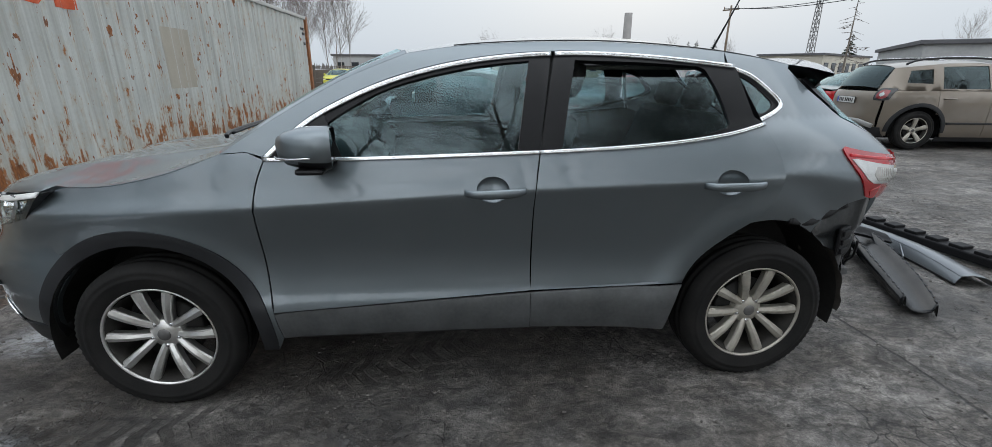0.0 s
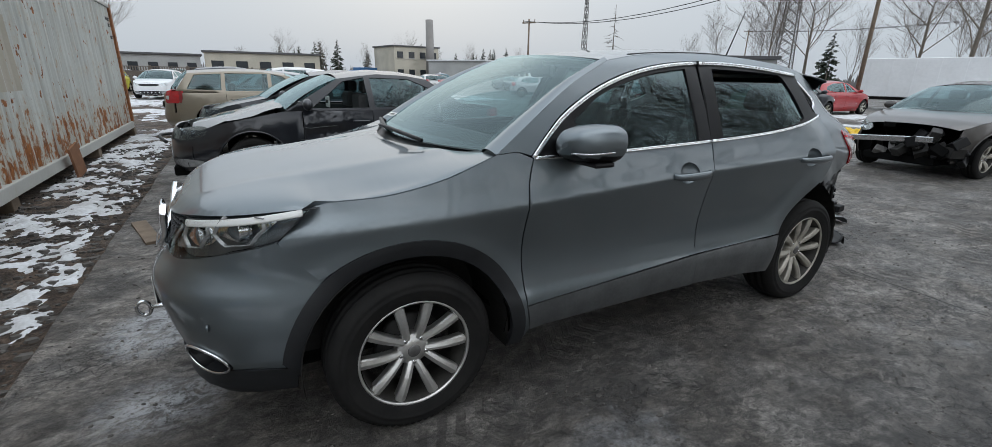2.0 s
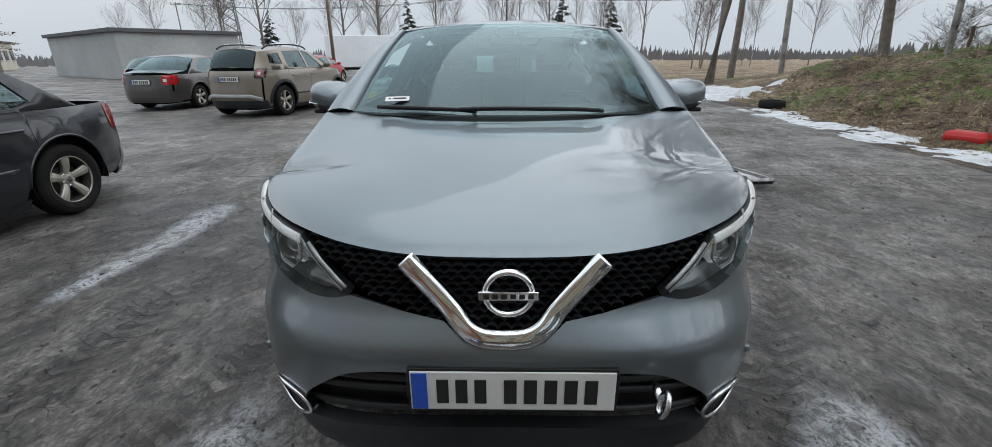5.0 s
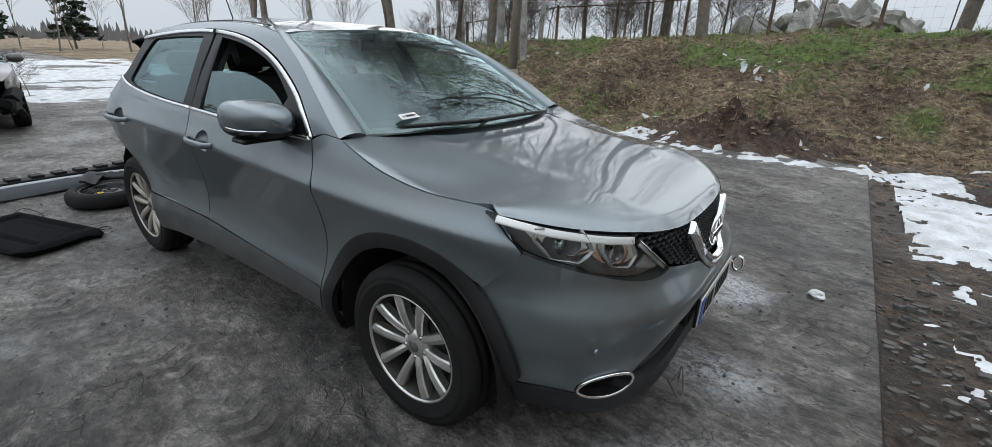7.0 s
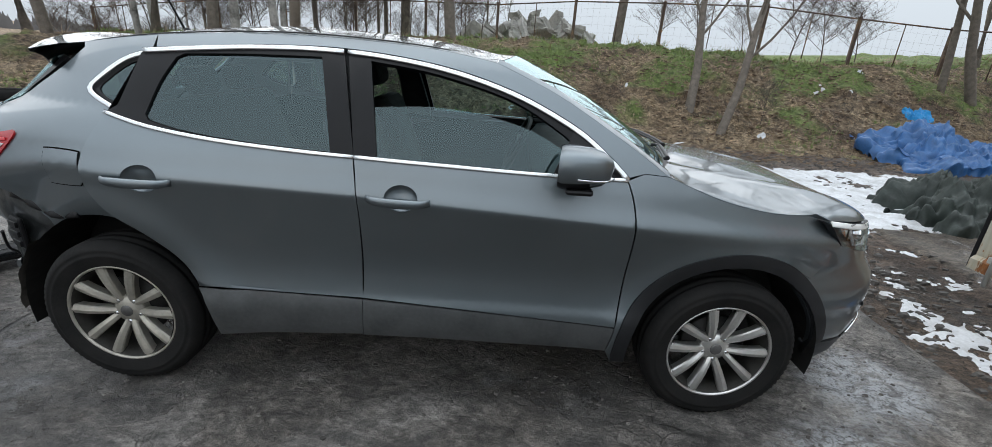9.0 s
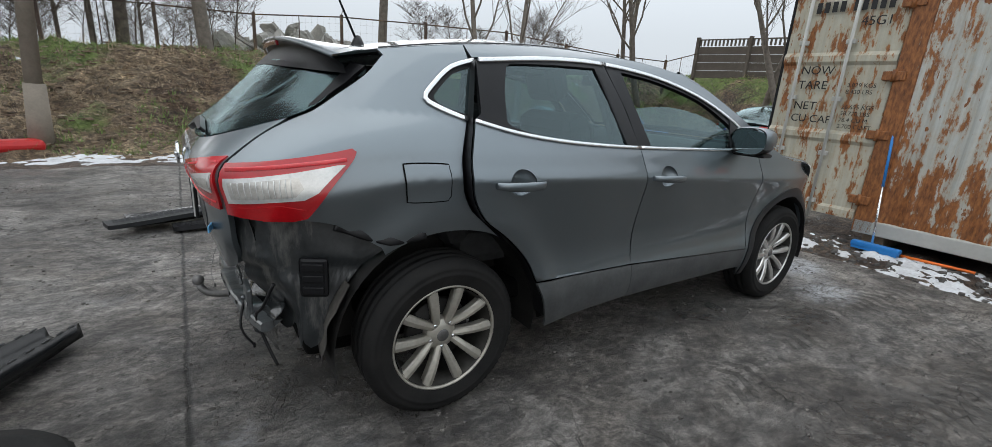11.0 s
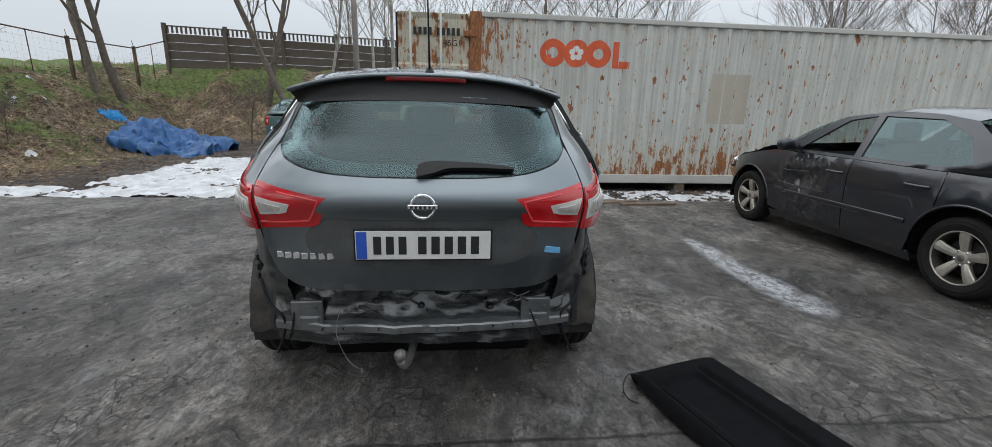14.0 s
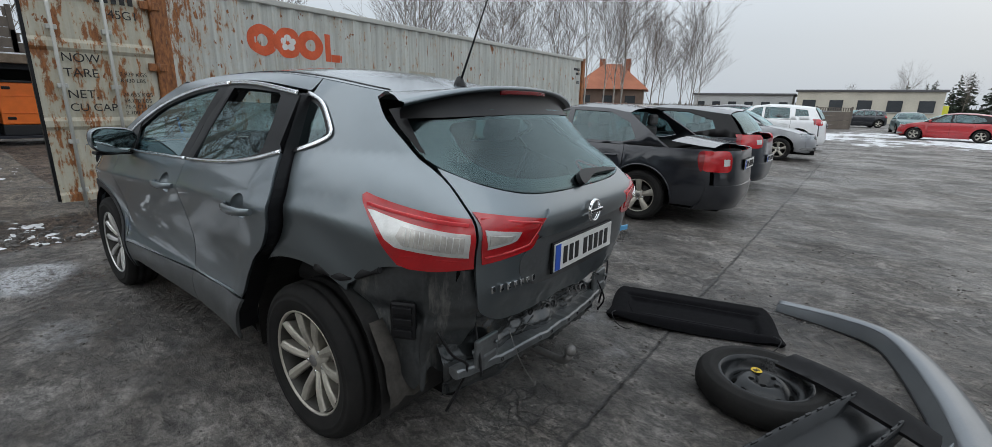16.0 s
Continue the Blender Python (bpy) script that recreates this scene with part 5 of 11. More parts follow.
# grille: backing in near-black for the shade behind it, honeycomb mesh, chrome V, badge
bm = bmesh.new()
gtop = [Vector((y, lerp_table(HEDGE, y) - 0.010)) for y in np.linspace(0.0, 0.56, 14)]
gout = [Vector((0.0, 0.672)), Vector((0.155, 0.720)), Vector((0.25, 0.738)), Vector((0.385, 0.768)), Vector((0.43, 0.806)), Vector((0.488, 0.860))] + [p for p in gtop[::-1] if p.x < 0.52]
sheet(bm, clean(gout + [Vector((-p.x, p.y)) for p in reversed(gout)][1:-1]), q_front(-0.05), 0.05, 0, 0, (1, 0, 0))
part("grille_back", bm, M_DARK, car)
bm = bmesh.new()
for row in range(14):
    z = 0.700 + row * 0.0165
    for col in range(-17, 18):
        y = (col + 0.5 * (row % 2)) * 0.034
        ay = abs(y)
        lim = 0.385 + (z - 0.774) * 1.05 if z > 0.774 else 0.10 + (z - 0.685) * 3.2
        if ay > lim - 0.004 or z > lerp_table(HEDGE, ay) - 0.014:
            continue
        for dy0, dz0, dy1, dz1 in ((-0.017, 0.0, -0.007, 0.0075), (-0.007, 0.0075, 0.007, 0.0075), (0.007, 0.0075, 0.017, 0.0)):
            a, b = (y + dy0, z + dz0), (y + dy1, z + dz1)
            pa = Vector((Q.front(a[0], a[1]) - 0.022, *a))
            pb = Vector((Q.front(b[0], b[1]) - 0.022, *b))
            for o0, o1 in (((0, -0.0028), (0.005, 0.0028)), ((0.005, 0.0028), (-0.012, 0.0035))):
                bm.faces.new([bm.verts.new(p + Vector((o[0], 0, o[1]))) for p, o in ((pa, o0), (pb, o0), (pb, o1), (pa, o1))])
mesh = part("grille_mesh", bm, M_CLAD, car, "black honeycomb grille", fix=True)
mesh["kind"] = "stuff"
bm = bmesh.new()
Vh = smooth([(0.0, 0.690), (0.055, 0.694), (0.095, 0.712), (0.125, 0.745)], 0.015)[:-1] + smooth([(0.125, 0.745), (0.185, 0.812), (0.232, 0.862), (0.247, 0.877)], 0.02)
V = [Vector((-p.x, p.y)) for p in reversed(Vh)][:-1] + Vh
strip(bm, [Vector((Q.front(p.x, p.y) + 0.002, p.x, p.y)) for p in V], (1, 0, 0.15), 0.052, 0.022)
part("chrome_grille_bar", bm, M_CHROME, car, "polished chrome V-shaped grille bar", fix=True)


def badge(parent, c, face, r=0.062):
    """Ring with a crossbar, drawn as plain chrome shapes."""
    b = empty("badge")
    b.parent = parent
    b.matrix_local = Matrix.Translation(c) @ Matrix.Rotation(radians(face), 4, "Z")
    bm = bmesh.new()
    lathe(bm, [(r, 0.0), (r * 0.98, 0.008), (r * 0.88, 0.012), (r * 0.78, 0.008), (r * 0.76, 0.0)], 40, "x")
    part("ring", bm, M_CHROME, b, fix=True)
    bm = bmesh.new()
    box(bm, (0.012, 0, 0), (0.010, r * 2.25, r * 0.36), 0.003)
    part("crossbar", bm, M_CHROME, b)
    for k in range(6):
        bm = bmesh.new()
        box(bm, (0.0185, (k - 2.5) * r * 0.33, 0), (0.002, r * 0.21, r * 0.17), 0)
        part("plain_bar", bm, M_INK, b)
    return b


badge(car, (2.172, 0.010, 0.803), 0, 0.066)
for s in (1, -1):
    # headlamp: dark bowl, projectors, white running strip, clear lens
    lamp = empty("headlamp")
    lamp.parent = car
    L = LAMPBOT[:-1] + smooth([(0.782, 0.852), (0.803, 0.905), (0.812, 0.966)], 0.03)[:-1] + smooth([(0.812, 0.966), (0.757, 0.945), (0.68, 0.928), (0.60, 0.916), (0.545, 0.908)], 0.03)[:-1] + smooth([(0.545, 0.908), (0.50, 0.858), (0.44, 0.803), (0.400, 0.774)], 0.03)[:-1]

    def lampx(y, z, off=0.0, s=s):
        k = min(1.0, max(0.0, (0.80 - y) / 0.12))
        return (Q.front(y, z) + off * (0.35 + 0.65 * k), s * (y + (off * 0.5 if y > 0.66 and off < -0.02 else 0)), z)
    bm = bmesh.new()
    sheet(bm, L, lambda y, z: lampx(y, z, 0.002), 0.03, 0.002, 0.0, (1, 0, 0))
    lens = part("lens", bm, M_LENS, lamp)
    lens.visible_shadow = False
    bm = bmesh.new()
    sheet(bm, L, lambda y, z: lampx(y, z, -0.048), 0.04, 0.003, 0, (1, 0, 0))
    part("bowl", bm, M_LAMPBOWL, lamp)
    bm = bmesh.new()
    n = len(L)
    for i in range(n):
        a, b = L[i], L[(i + 1) % n]
        bm.faces.new([bm.verts.new(lampx(a.x, a.y, 0.0)), bm.verts.new(lampx(b.x, b.y, 0.0)), bm.verts.new(lampx(b.x, b.y, -0.050)), bm.verts.new(lampx(a.x, a.y, -0.050))])
    part("rim_wall", bm, M_CLAD, lamp)
    bm = bmesh.new()
    brow = smooth([(0.805, 0.957), (0.757, 0.936), (0.68, 0.918), (0.60, 0.905), (0.548, 0.898)], 0.03)
    strip(bm, [Vector(lampx(p.x, p.y - 0.004, -0.008)) for p in brow], (1, 0, 0.2), 0.026, 0.006)
    part("brow", bm, M_WHITE, lamp, "white daytime running strip", fix=True)
    # silver shelf that frames the two projectors
    bm = bmesh.new()
    shelf = smooth([(0.775, 0.935), (0.70, 0.918), (0.60, 0.900), (0.535, 0.888), (0.52, 0.845), (0.575, 0.815), (0.63, 0.83), (0.66, 0.86), (0.70, 0.845), (0.755, 0.875)], 0.03, True)
    hole = lambda cy, cz, r: [Vector((cy + r * math.cos(a), cz + r * math.sin(a))) for a in np.linspace(0, 2 * math.pi, 20, False)]
    sheet(bm, shelf, lambda y, z: lampx(y, z, -0.032), 0.03, 0, 0.02, (1, 0, 0), [hole(0.715, 0.885, 0.038), hole(0.595, 0.857, 0.034)])
    part("reflector_frame", bm, M_REFL, lamp, "silver lamp reflector")
    for cy, cz, rr in ((0.715, 0.885, 0.036), (0.595, 0.857, 0.032)):
        bm = bmesh.new()
        c = Vector(lampx(cy, cz, -0.045))
        lathe(bm, [(rr * 1.15, 0.020), (rr * 1.05, 0.012), (rr, -0.005), (rr * 0.8, -0.02)], 24, "x", c)
        part("bezel", bm, M_CHROME, lamp, fix=True)
        bm = bmesh.new()
        lathe(bm, [(0.0, 0.014), (rr * 0.4, 0.012), (rr * 0.75, 0.002), (rr, -0.013)], 24, "x", c)
        part("projector", bm, M_PROJ, lamp, fix=True)
    # bright six-sided surrounds and the ribbed indicator wedge
    for cy, cz, rr in ((0.715, 0.885, 0.050), (0.595, 0.857, 0.046)):
        bm = bmesh.new()
        hexa = [(cy - 0.8 * rr, cz + 0.95 * rr), (cy - 1.05 * rr, cz - 0.25 * rr), (cy - 0.45 * rr, cz - 0.98 * rr), (cy + 0.55 * rr, cz - 0.86 * rr), (cy + 1.05 * rr, cz + 0.30 * rr), (cy + 0.85 * rr, cz + 1.1 * rr)]
        strip(bm, [Vector(lampx(p.x, p.y, -0.014)) for p in dense([Vector(q) for q in hexa], 0.02)[: -3]], (1, 0, 0.1), 0.0045, 0.012)
        part("surround", bm, M_HEADL, lamp, "pale grey lamp surround", fix=True)
    bm = bmesh.new()
    sheet(bm, dense([(0.530, 0.800), (0.492, 0.838), (0.436, 0.792), (0.452, 0.782)], 0.015), lambda y, z: lampx(y, z, -0.022), 0.02, 0, 0.01, (1, 0, 0))
    part("indicator_reflector", bm, M_HEADL, lamp)
    bm = bmesh.new()
    strip(bm, [Vector(lampx(p[0], p[1], -0.012)) for p in ((0.527, 0.884), (0.487, 0.843), (0.440, 0.800), (0.418, 0.781))], (1, 0, 0), 0.022, 0.006)
    part("inner_edge", bm, M_HEADL, lamp, "grey inner edge of the lamp", fix=True)
    # fog lamp
    fog = empty("fog_lamp")
    fog.parent = car
    bm = bmesh.new()
    ring = [Vector((Q.front(0.640 + 0.076 * math.cos(a), 0.396 + 0.058 * math.sin(a)) + 0.008, s * (0.640 + 0.076 * math.cos(a)), 0.396 + 0.058 * math.sin(a))) for a in np.linspace(0, 2 * math.pi, 33)]
    tube(bm, ring, 0.0058, 8, False)
    part("chrome_ring", bm, M_CHROME, fog, fix=True)
    bm = bmesh.new()
    sheet(bm, fog_hole(1), lambda y, z: (Q.front(y, z) - 0.045, s * y, z), 0.03, 0, 0, (1, 0, 0))
    part("fog_lens", bm, M_BLACK, fog)
    bm = bmesh.new()
    h = fog_hole(1)
    for a, b in zip(h, h[1:] + h[:1]):
        bm.faces.new([bm.verts.new((Q.front(a.x, a.y), s * a.x, a.y)), bm.verts.new((Q.front(b.x, b.y), s * b.x, b.y)), bm.verts.new((Q.front(b.x, b.y) - 0.05, s * b.x, b.y)), bm.verts.new((Q.front(a.x, a.y) - 0.05, s * a.x, a.y))])
    part("fog_cup", bm, M_BLACK, fog)
    # parking sensor
    bm = bmesh.new()
    lathe(bm, [(0.0, 0.004), (0.010, 0.004), (0.012, 0.0), (0.013, -0.004)], 16, "x", (Q.front(0.70, 0.548) + 0.001, s * 0.70, 0.548))
    part("parking_sensor", bm, M_PAINT, car, fix=True)
# towing eye
bm = bmesh.new()
tube(bm, [Vector((2.245, 0.395 + 0.008 * math.sin(a), 0.533)) + Vector((0.022 * math.cos(a), 0, 0.032 * math.sin(a))) for a in np.linspace(0, 2 * math.pi, 25)], 0.0075, 8, False)
tube(bm, [(2.12, 0.395, 0.535), (2.225, 0.395, 0.535)], 0.010, 8)
part("towing_eye", bm, M_SATIN, car, "bright steel screw-in towing eye", fix=True)
# wipers
for pts in ([(1.09, -0.13, 1.115), (1.10, -0.22, 1.125), (1.02, -0.58, 1.130)], [(1.10, 0.42, 1.115), (1.12, 0.34, 1.125), (1.13, -0.02, 1.132), (1.125, -0.20, 1.128)]):
    bm = bmesh.new()
    P = smooth([Vector(p) + Vector((0.015, 0, 0.008)) for p in pts], 0.05)
    tube(bm, P, 0.010, 6)
    tube(bm, [p + Vector((-0.012, 0, -0.004)) for p in P[2:]], 0.007, 5)
    part("wiper", bm, M_BLACK, car, fix=True)
# sticker in the windscreen corner
bm = bmesh.new()
sc = Vector((0.978, -0.50, 1.166))
nrm = Vector((0.5, -0.12, 0.86)).normalized()
yy = Vector((-0.10, 1, 0.02)).normalized()
zz = nrm.cross(yy) * -1
q = [bm.verts.new(sc + yy * a + zz * b + nrm * 0.004) for a, b in ((-0.055, -0.018), (0.055, -0.018), (0.055, 0.018), (-0.055, 0.018))]
bm.faces.new(q)
part("sticker", bm, M_WHITE, car, "small white windscreen sticker", fix=True)
for a0, a1 in ((-0.04, -0.03), (-0.02, 0.04)):
    bm = bmesh.new()
    bm.faces.new([bm.verts.new(sc + yy * a + zz * b + nrm * 0.0055) for a, b in ((a0, -0.006), (a1, -0.006), (a1, 0.006), (a0, 0.006))])
    part("plain_bar", bm, M_INK, car, fix=True)

# rear end
GLASS_OUT = smooth([(0.0, 1.086), (0.20, 1.088), (0.36, 1.098), (0.47, 1.118), (0.555, 1.150), (0.597, 1.190)], 0.04)[:-1] + smooth([(0.597, 1.190), (0.603, 1.25), (0.578, 1.335), (0.562, 1.378)], 0.04)
tg_side = smooth([(0.0, 0.612), (0.25, 0.612), (0.42, 0.618), (0.51, 0.635), (0.580, 0.68), (0.607, 0.75), (0.630, 0.86), (0.641, 0.98), (0.635, 1.07), (0.611, 1.17)], 0.03)
outl = tg_side + [Vector((0.602, 1.188))] + [p + Vector((0, -0.004)) for p in reversed([q for q in GLASS_OUT if q.y < 1.18])]
bm = bmesh.new()
crease = lambda y, z: 0.012 * fbm(y * 4, z * 3, 1.0, 4, 6.0) * max(0.0, 1 - (z - 0.61) / 0.14)
sheet(bm, clean(outl + [Vector((-p.x, p.y)) for p in reversed(outl)][1:-1]), lambda y, z: (Q.rear(y, z) + crease(y, z), y, z), 0.02, 0, 0.02, (-1, 0, 0))
tail = part("tailgate", bm, M_PAINT, car, "grey tailgate, creased along its lower edge")
bm = bmesh.new()
grip = smooth([(-0.355, 0.938), (0.355, 0.938), (0.33, 1.03), (0.26, 1.045), (-0.26, 1.045), (-0.33, 1.03)], 0.04, True)
sheet(bm, grip, q_rear(0.010), 0.02, 0, 0.015, (-1, 0, 0))
part("grip_panel", bm, M_PAINT, tail)
bm = bmesh.new()
pan = smooth([(-0.36, 0.745), (0.36, 0.745), (0.365, 0.93), (-0.365, 0.93)], 0.04, True)
sheet(bm, pan, q_rear(0.003), 0.02, 0, 0.004, (-1, 0, 0))
part("plate_recess", bm, M_DIRTY, tail)
plate(car, (-2.128, 0.0, 0.828), 180, 0.52)
badge(car, (-2.166, 0.0, 0.988), 180, 0.05)
for k in range(7):
    bm = bmesh.new()
    y = 0.560 - k * 0.033
    box(bm, (0, 0, 0), (0.006, 0.024, 0.024), 0.001)
    part("plain_bar", bm, M_CHROME, tail).matrix_local = pose(Q.rear(y, 0.775) - 0.003, y, 0.775, 0, 0, 12)
bm = bmesh.new()
box(bm, (0, 0, 0), (0.006, 0.10, 0.026), 0.002)
part("plain_bar", bm, M_BLUEBADGE, tail, "small pale blue badge").matrix_local = pose(Q.rear(0.50, 0.795) - 0.003, -0.50, 0.795, 0, 0, -14)
# rear window and its black surround
bm = bmesh.new()
glass_full = GLASS_OUT + [Vector((y, 1.378 + 0.016 * (1 - (y / 0.562) ** 2))) for y in np.linspace(0.53, -0.53, 16)] + [Vector((-p.x, p.y)) for p in reversed(GLASS_OUT)][:-1]
sheet(bm, clean(glass_full), q_glass(0.002), 0.05, 0, 0.006, (-1, 0, 0.4))
part("rear_window", bm, M_RGLASS, tail, "dark tinted rear window")
bm = bmesh.new()
inner = smooth([(0.0, 1.128), (0.30, 1.138), (0.44, 1.165), (0.485, 1.21), (0.475, 1.29), (0.45, 1.335), (0.30, 1.352), (0.0, 1.355)], 0.04)
sheet(bm, clean(glass_full), q_glass(-0.006), 0.05, 0.004, 0, (-1, 0, 0.4), [clean(inner + [Vector((-p.x, p.y)) for p in reversed(inner)][1:-1])])
part("window_border", bm, M_GLOSSBLACK, tail)
# spoiler
bm = bmesh.new()
rows = []
SPO = lambda a: (-1.800 + 0.115 * abs(a) ** 2.4, 0.612 * a, 1.484 - 0.072 * abs(a) ** 2.4)
for i in range(33):
    a = 2 * i / 32 - 1
    x1 = -1.515
    y1 = (Q.side(x1, 1.448) + 0.002) * a
    x2, y2, z2 = SPO(a)
    z1 = roof_z(x1, min(0.60, abs(y1)))
    rows.append([bm.verts.new(p) for p in ((x1, y1, z1), (x1 * 0.55 + x2 * 0.45, (y1 + y2) / 2, z1 * 0.55 + z2 * 0.45 + 0.004), (x2 + 0.03, y2, z2 + 0.006), (x2, y2, z2), (x2 + 0.003, y2, z2 - 0.012), (x2 + 0.02, y2 * 0.985, z2 - 0.016))])
for r, q in zip(rows, rows[1:]):
    for j in range(5):
        f = bm.faces.new([r[j], r[j + 1], q[j + 1], q[j]])
        f.smooth = True
part("roof_spoiler", bm, M_PAINT, car, fix=True)
bm = bmesh.new()
rows = []
for i in range(33):
    a = 2 * i / 32 - 1
    x2, y2, z2 = SPO(a)
    zz = 1.372 - 0.020 * a * a
    rows.append([bm.verts.new(p) for p in ((x2 + 0.014, y2 * 0.99, z2 - 0.011), (x2 + 0.045, y2 * 0.975, z2 - 0.030), (rear_glass(y2 * 0.93, zz) - 0.004, y2 * 0.95, zz))])
for r, q in zip(rows, rows[1:]):
    for j in range(2):
        f = bm.faces.new([r[j], r[j + 1], q[j + 1], q[j]])
        f.smooth = True
part("spoiler_underside", bm, M_BLACK, car, fix=True)
for s in (1, -1):
    bm = bmesh.new()
    fin = dense([(0.545, 1.395), (0.578, 1.385), (0.594, 1.32), (0.600, 1.24), (0.590, 1.232), (0.583, 1.27), (0.562, 1.345)], 0.03)
    sheet(bm, fin, lambda y, z: (rear_glass(y, z) - 0.004, s * y, z), 0.03, 0, 0.02, (-1, 0, 0))
    part("spoiler_fin", bm, M_FRAME, car)
bm = bmesh.new()
strip(bm, [Vector((SPO(y / 0.6)[0] + 0.012, y, SPO(y / 0.6)[2] - 0.020)) for y in np.linspace(-0.17, 0.17, 10)], (-1, 0, -0.2), 0.022, 0.006)
part("brake_lamp", bm, M_REDD, car, "dark red high brake lamp", fix=True)
bm = bmesh.new()
arm = smooth([(0.024, 1.098), (0.020, 1.134), (-0.03, 1.150), (-0.10, 1.150), (-0.20, 1.146), (-0.30, 1.138), (-0.352, 1.130), (-0.350, 1.122), (-0.22, 1.126), (-0.10, 1.124), (-0.04, 1.108)], 0.02, True)
sheet(bm, arm, q_glass(0.036), 0.03, 0.001, 0.022, (-1, 0, 0.4))
part("rear_wiper", bm, M_BLACK, tail, fix=True)
for s in (1, -1):
    # tail lamps: body part round the corner, tailgate part
    lamp = empty("tail_lamp")
    lamp.parent = car

    def tl(y, z, off, s=s):
        return (Q.rear(y, z) - off, s * (y + off * 0.6), z)

    def tlo(f, z, off, s=s):
        """A place on the corner lamp: f runs from the tailgate gap forward along the flank."""
        x = Q.rear(lerp_table(SEAM, z) + 0.003, z) * (1 - f) - 1.655 * f
        d = (Q.side(x + 0.006, z) - Q.side(x - 0.006, z)) / 0.012
        m = math.hypot(d, 1)
        return (x - off * d / m, s * (Q.side(x, z) + off / m), z)
    wide = lambda y: y + 0.040 * max(0.0, (y - 0.345) / 0.24)
    TLo = dense([(0.0, 0.868), (0.25, 0.858), (0.46, 0.859), (0.57, 0.870), (0.64, 0.905), (0.74, 0.960), (0.86, 1.018), (0.97, 1.072), (1.0, 1.095), (0.96, 1.106), (0.80, 1.094), (0.50, 1.074), (0.20, 1.056), (0.0, 1.046)], 0.03)
    bm = bmesh.new()
    sheet(bm, TLo, lambda f, z: tlo(f, z, 0.006), 0.03, 0.001, 0.03, (-1, s, 0))
    part("red_lens", bm, M_RED, lamp)
    bm = bmesh.new()
    sheet(bm, dense([(0.03, 0.912), (0.32, 0.928), (0.56, 0.938), (0.67, 0.962), (0.79, 1.013), (0.89, 1.052), (0.82, 1.051), (0.50, 1.026), (0.20, 1.006), (0.03, 0.996)], 0.03), lambda f, z: tlo(f, z, 0.009), 0.03, 0, 0.006, (-1, s, 0))
    part("clear_lens", bm, M_CLEARL, lamp)
    bm = bmesh.new()
    sheet(bm, dense([(0.06, 0.928), (0.32, 0.941), (0.50, 0.949), (0.57, 0.976), (0.53, 1.012), (0.30, 0.999), (0.06, 0.983)], 0.03), lambda f, z: tlo(f, z, 0.011), 0.03, 0, 0.004, (-1, s, 0))
    part("lamp_bulb_cup", bm, M_CUP, lamp)
    for k in range(11):
        bm = bmesh.new()
        f = 0.09 + 0.039 * k
        za, zb = 0.932 + 0.030 * f, 0.982 + 0.050 * f
        strip(bm, [Vector(tlo(f, za + (zb - za) * i / 4, 0.0122)) for i in range(5)], (-1, s * 0.6, 0), 0.0026, 0.002)
        part("lens_rib", bm, M_CLEARL, lamp, fix=True)
    bm = bmesh.new()
    sheet(bm, dense([(0.03, 0.876), (0.36, 0.866), (0.51, 0.873), (0.56, 0.902), (0.38, 0.917), (0.20, 0.906), (0.03, 0.898)], 0.03), lambda f, z: tlo(f, z, 0.0085), 0.03, 0, 0.003, (-1, s, 0))
    part("lower_reflector", bm, M_RED, lamp)
    bm = bmesh.new()
    strip(bm, [Vector(tlo(f, 1.024 + 0.05 * f, 0.0085)) for f in np.linspace(0.03, 0.90, 10)], (-1, s * 0.6, 0), 0.014, 0.002)
    part("light_band", bm, M_REDL, lamp, fix=True)
    bm = bmesh.new()
    sheet(bm, dense([(0.578, 0.882), (0.591, 0.965), (0.590, 1.066), (0.48, 1.041), (0.40, 1.024), (0.345, 1.012), (0.362, 0.965), (0.378, 0.912), (0.395, 0.900), (0.49, 0.892)], 0.02), lambda y, z: tl(wide(y), z, 0.008), 0.025, 0, 0.02, (-1, 0, 0))
    lamp2 = part("boot_lamp", bm, M_RED, tail)
    bm = bmesh.new()
    sheet(bm, dense([(0.572, 0.938), (0.584, 1.010), (0.53, 0.998), (0.466, 0.985), (0.478, 0.955), (0.500, 0.948)], 0.02), lambda y, z: tl(wide(y), z, 0.011), 0.025, 0, 0.006, (-1, 0, 0))
    part("reversing_lens", bm, M_CLEARL, lamp2)
    bm = bmesh.new()
    sheet(bm, dense([(0.570, 0.950), (0.574, 0.990), (0.525, 0.980), (0.490, 0.975), (0.50, 0.958)], 0.02), lambda y, z: tl(wide(y), z, 0.013), 0.02, 0, 0.004, (-1, 0, 0))
    part("lamp_bulb_cup", bm, M_CUP, lamp2)
    bm = bmesh.new()
    ring = [(0.574, 0.908), (0.49, 0.914), (0.41, 0.922), (0.398, 0.945), (0.384, 0.976), (0.376, 1.002), (0.40, 1.008), (0.48, 1.024), (0.584, 1.046)]
    strip(bm, [Vector(tl(wide(y), z, 0.0095)) for y, z in ring], (-1, 0, 0), 0.007, 0.002)
    part("light_band", bm, M_REDL, lamp2, fix=True)
    # added near-black strip inside the tailgate gap, its colour standing in for shade
    bm = bmesh.new()
    w = 0.050
    pts = [Vector((rear_glass(y, z) + 0.055, s * (y - 0.012), z)) for y, z in ((0.60, 0.64), (0.640, 0.80), (0.652, 1.0), (0.618, 1.15), (0.606, 1.25), (0.597, 1.35), (0.567, 1.43))]
    strip(bm, smooth(pts, 0.06), (-1, 0, 0.2), w, 0.004)
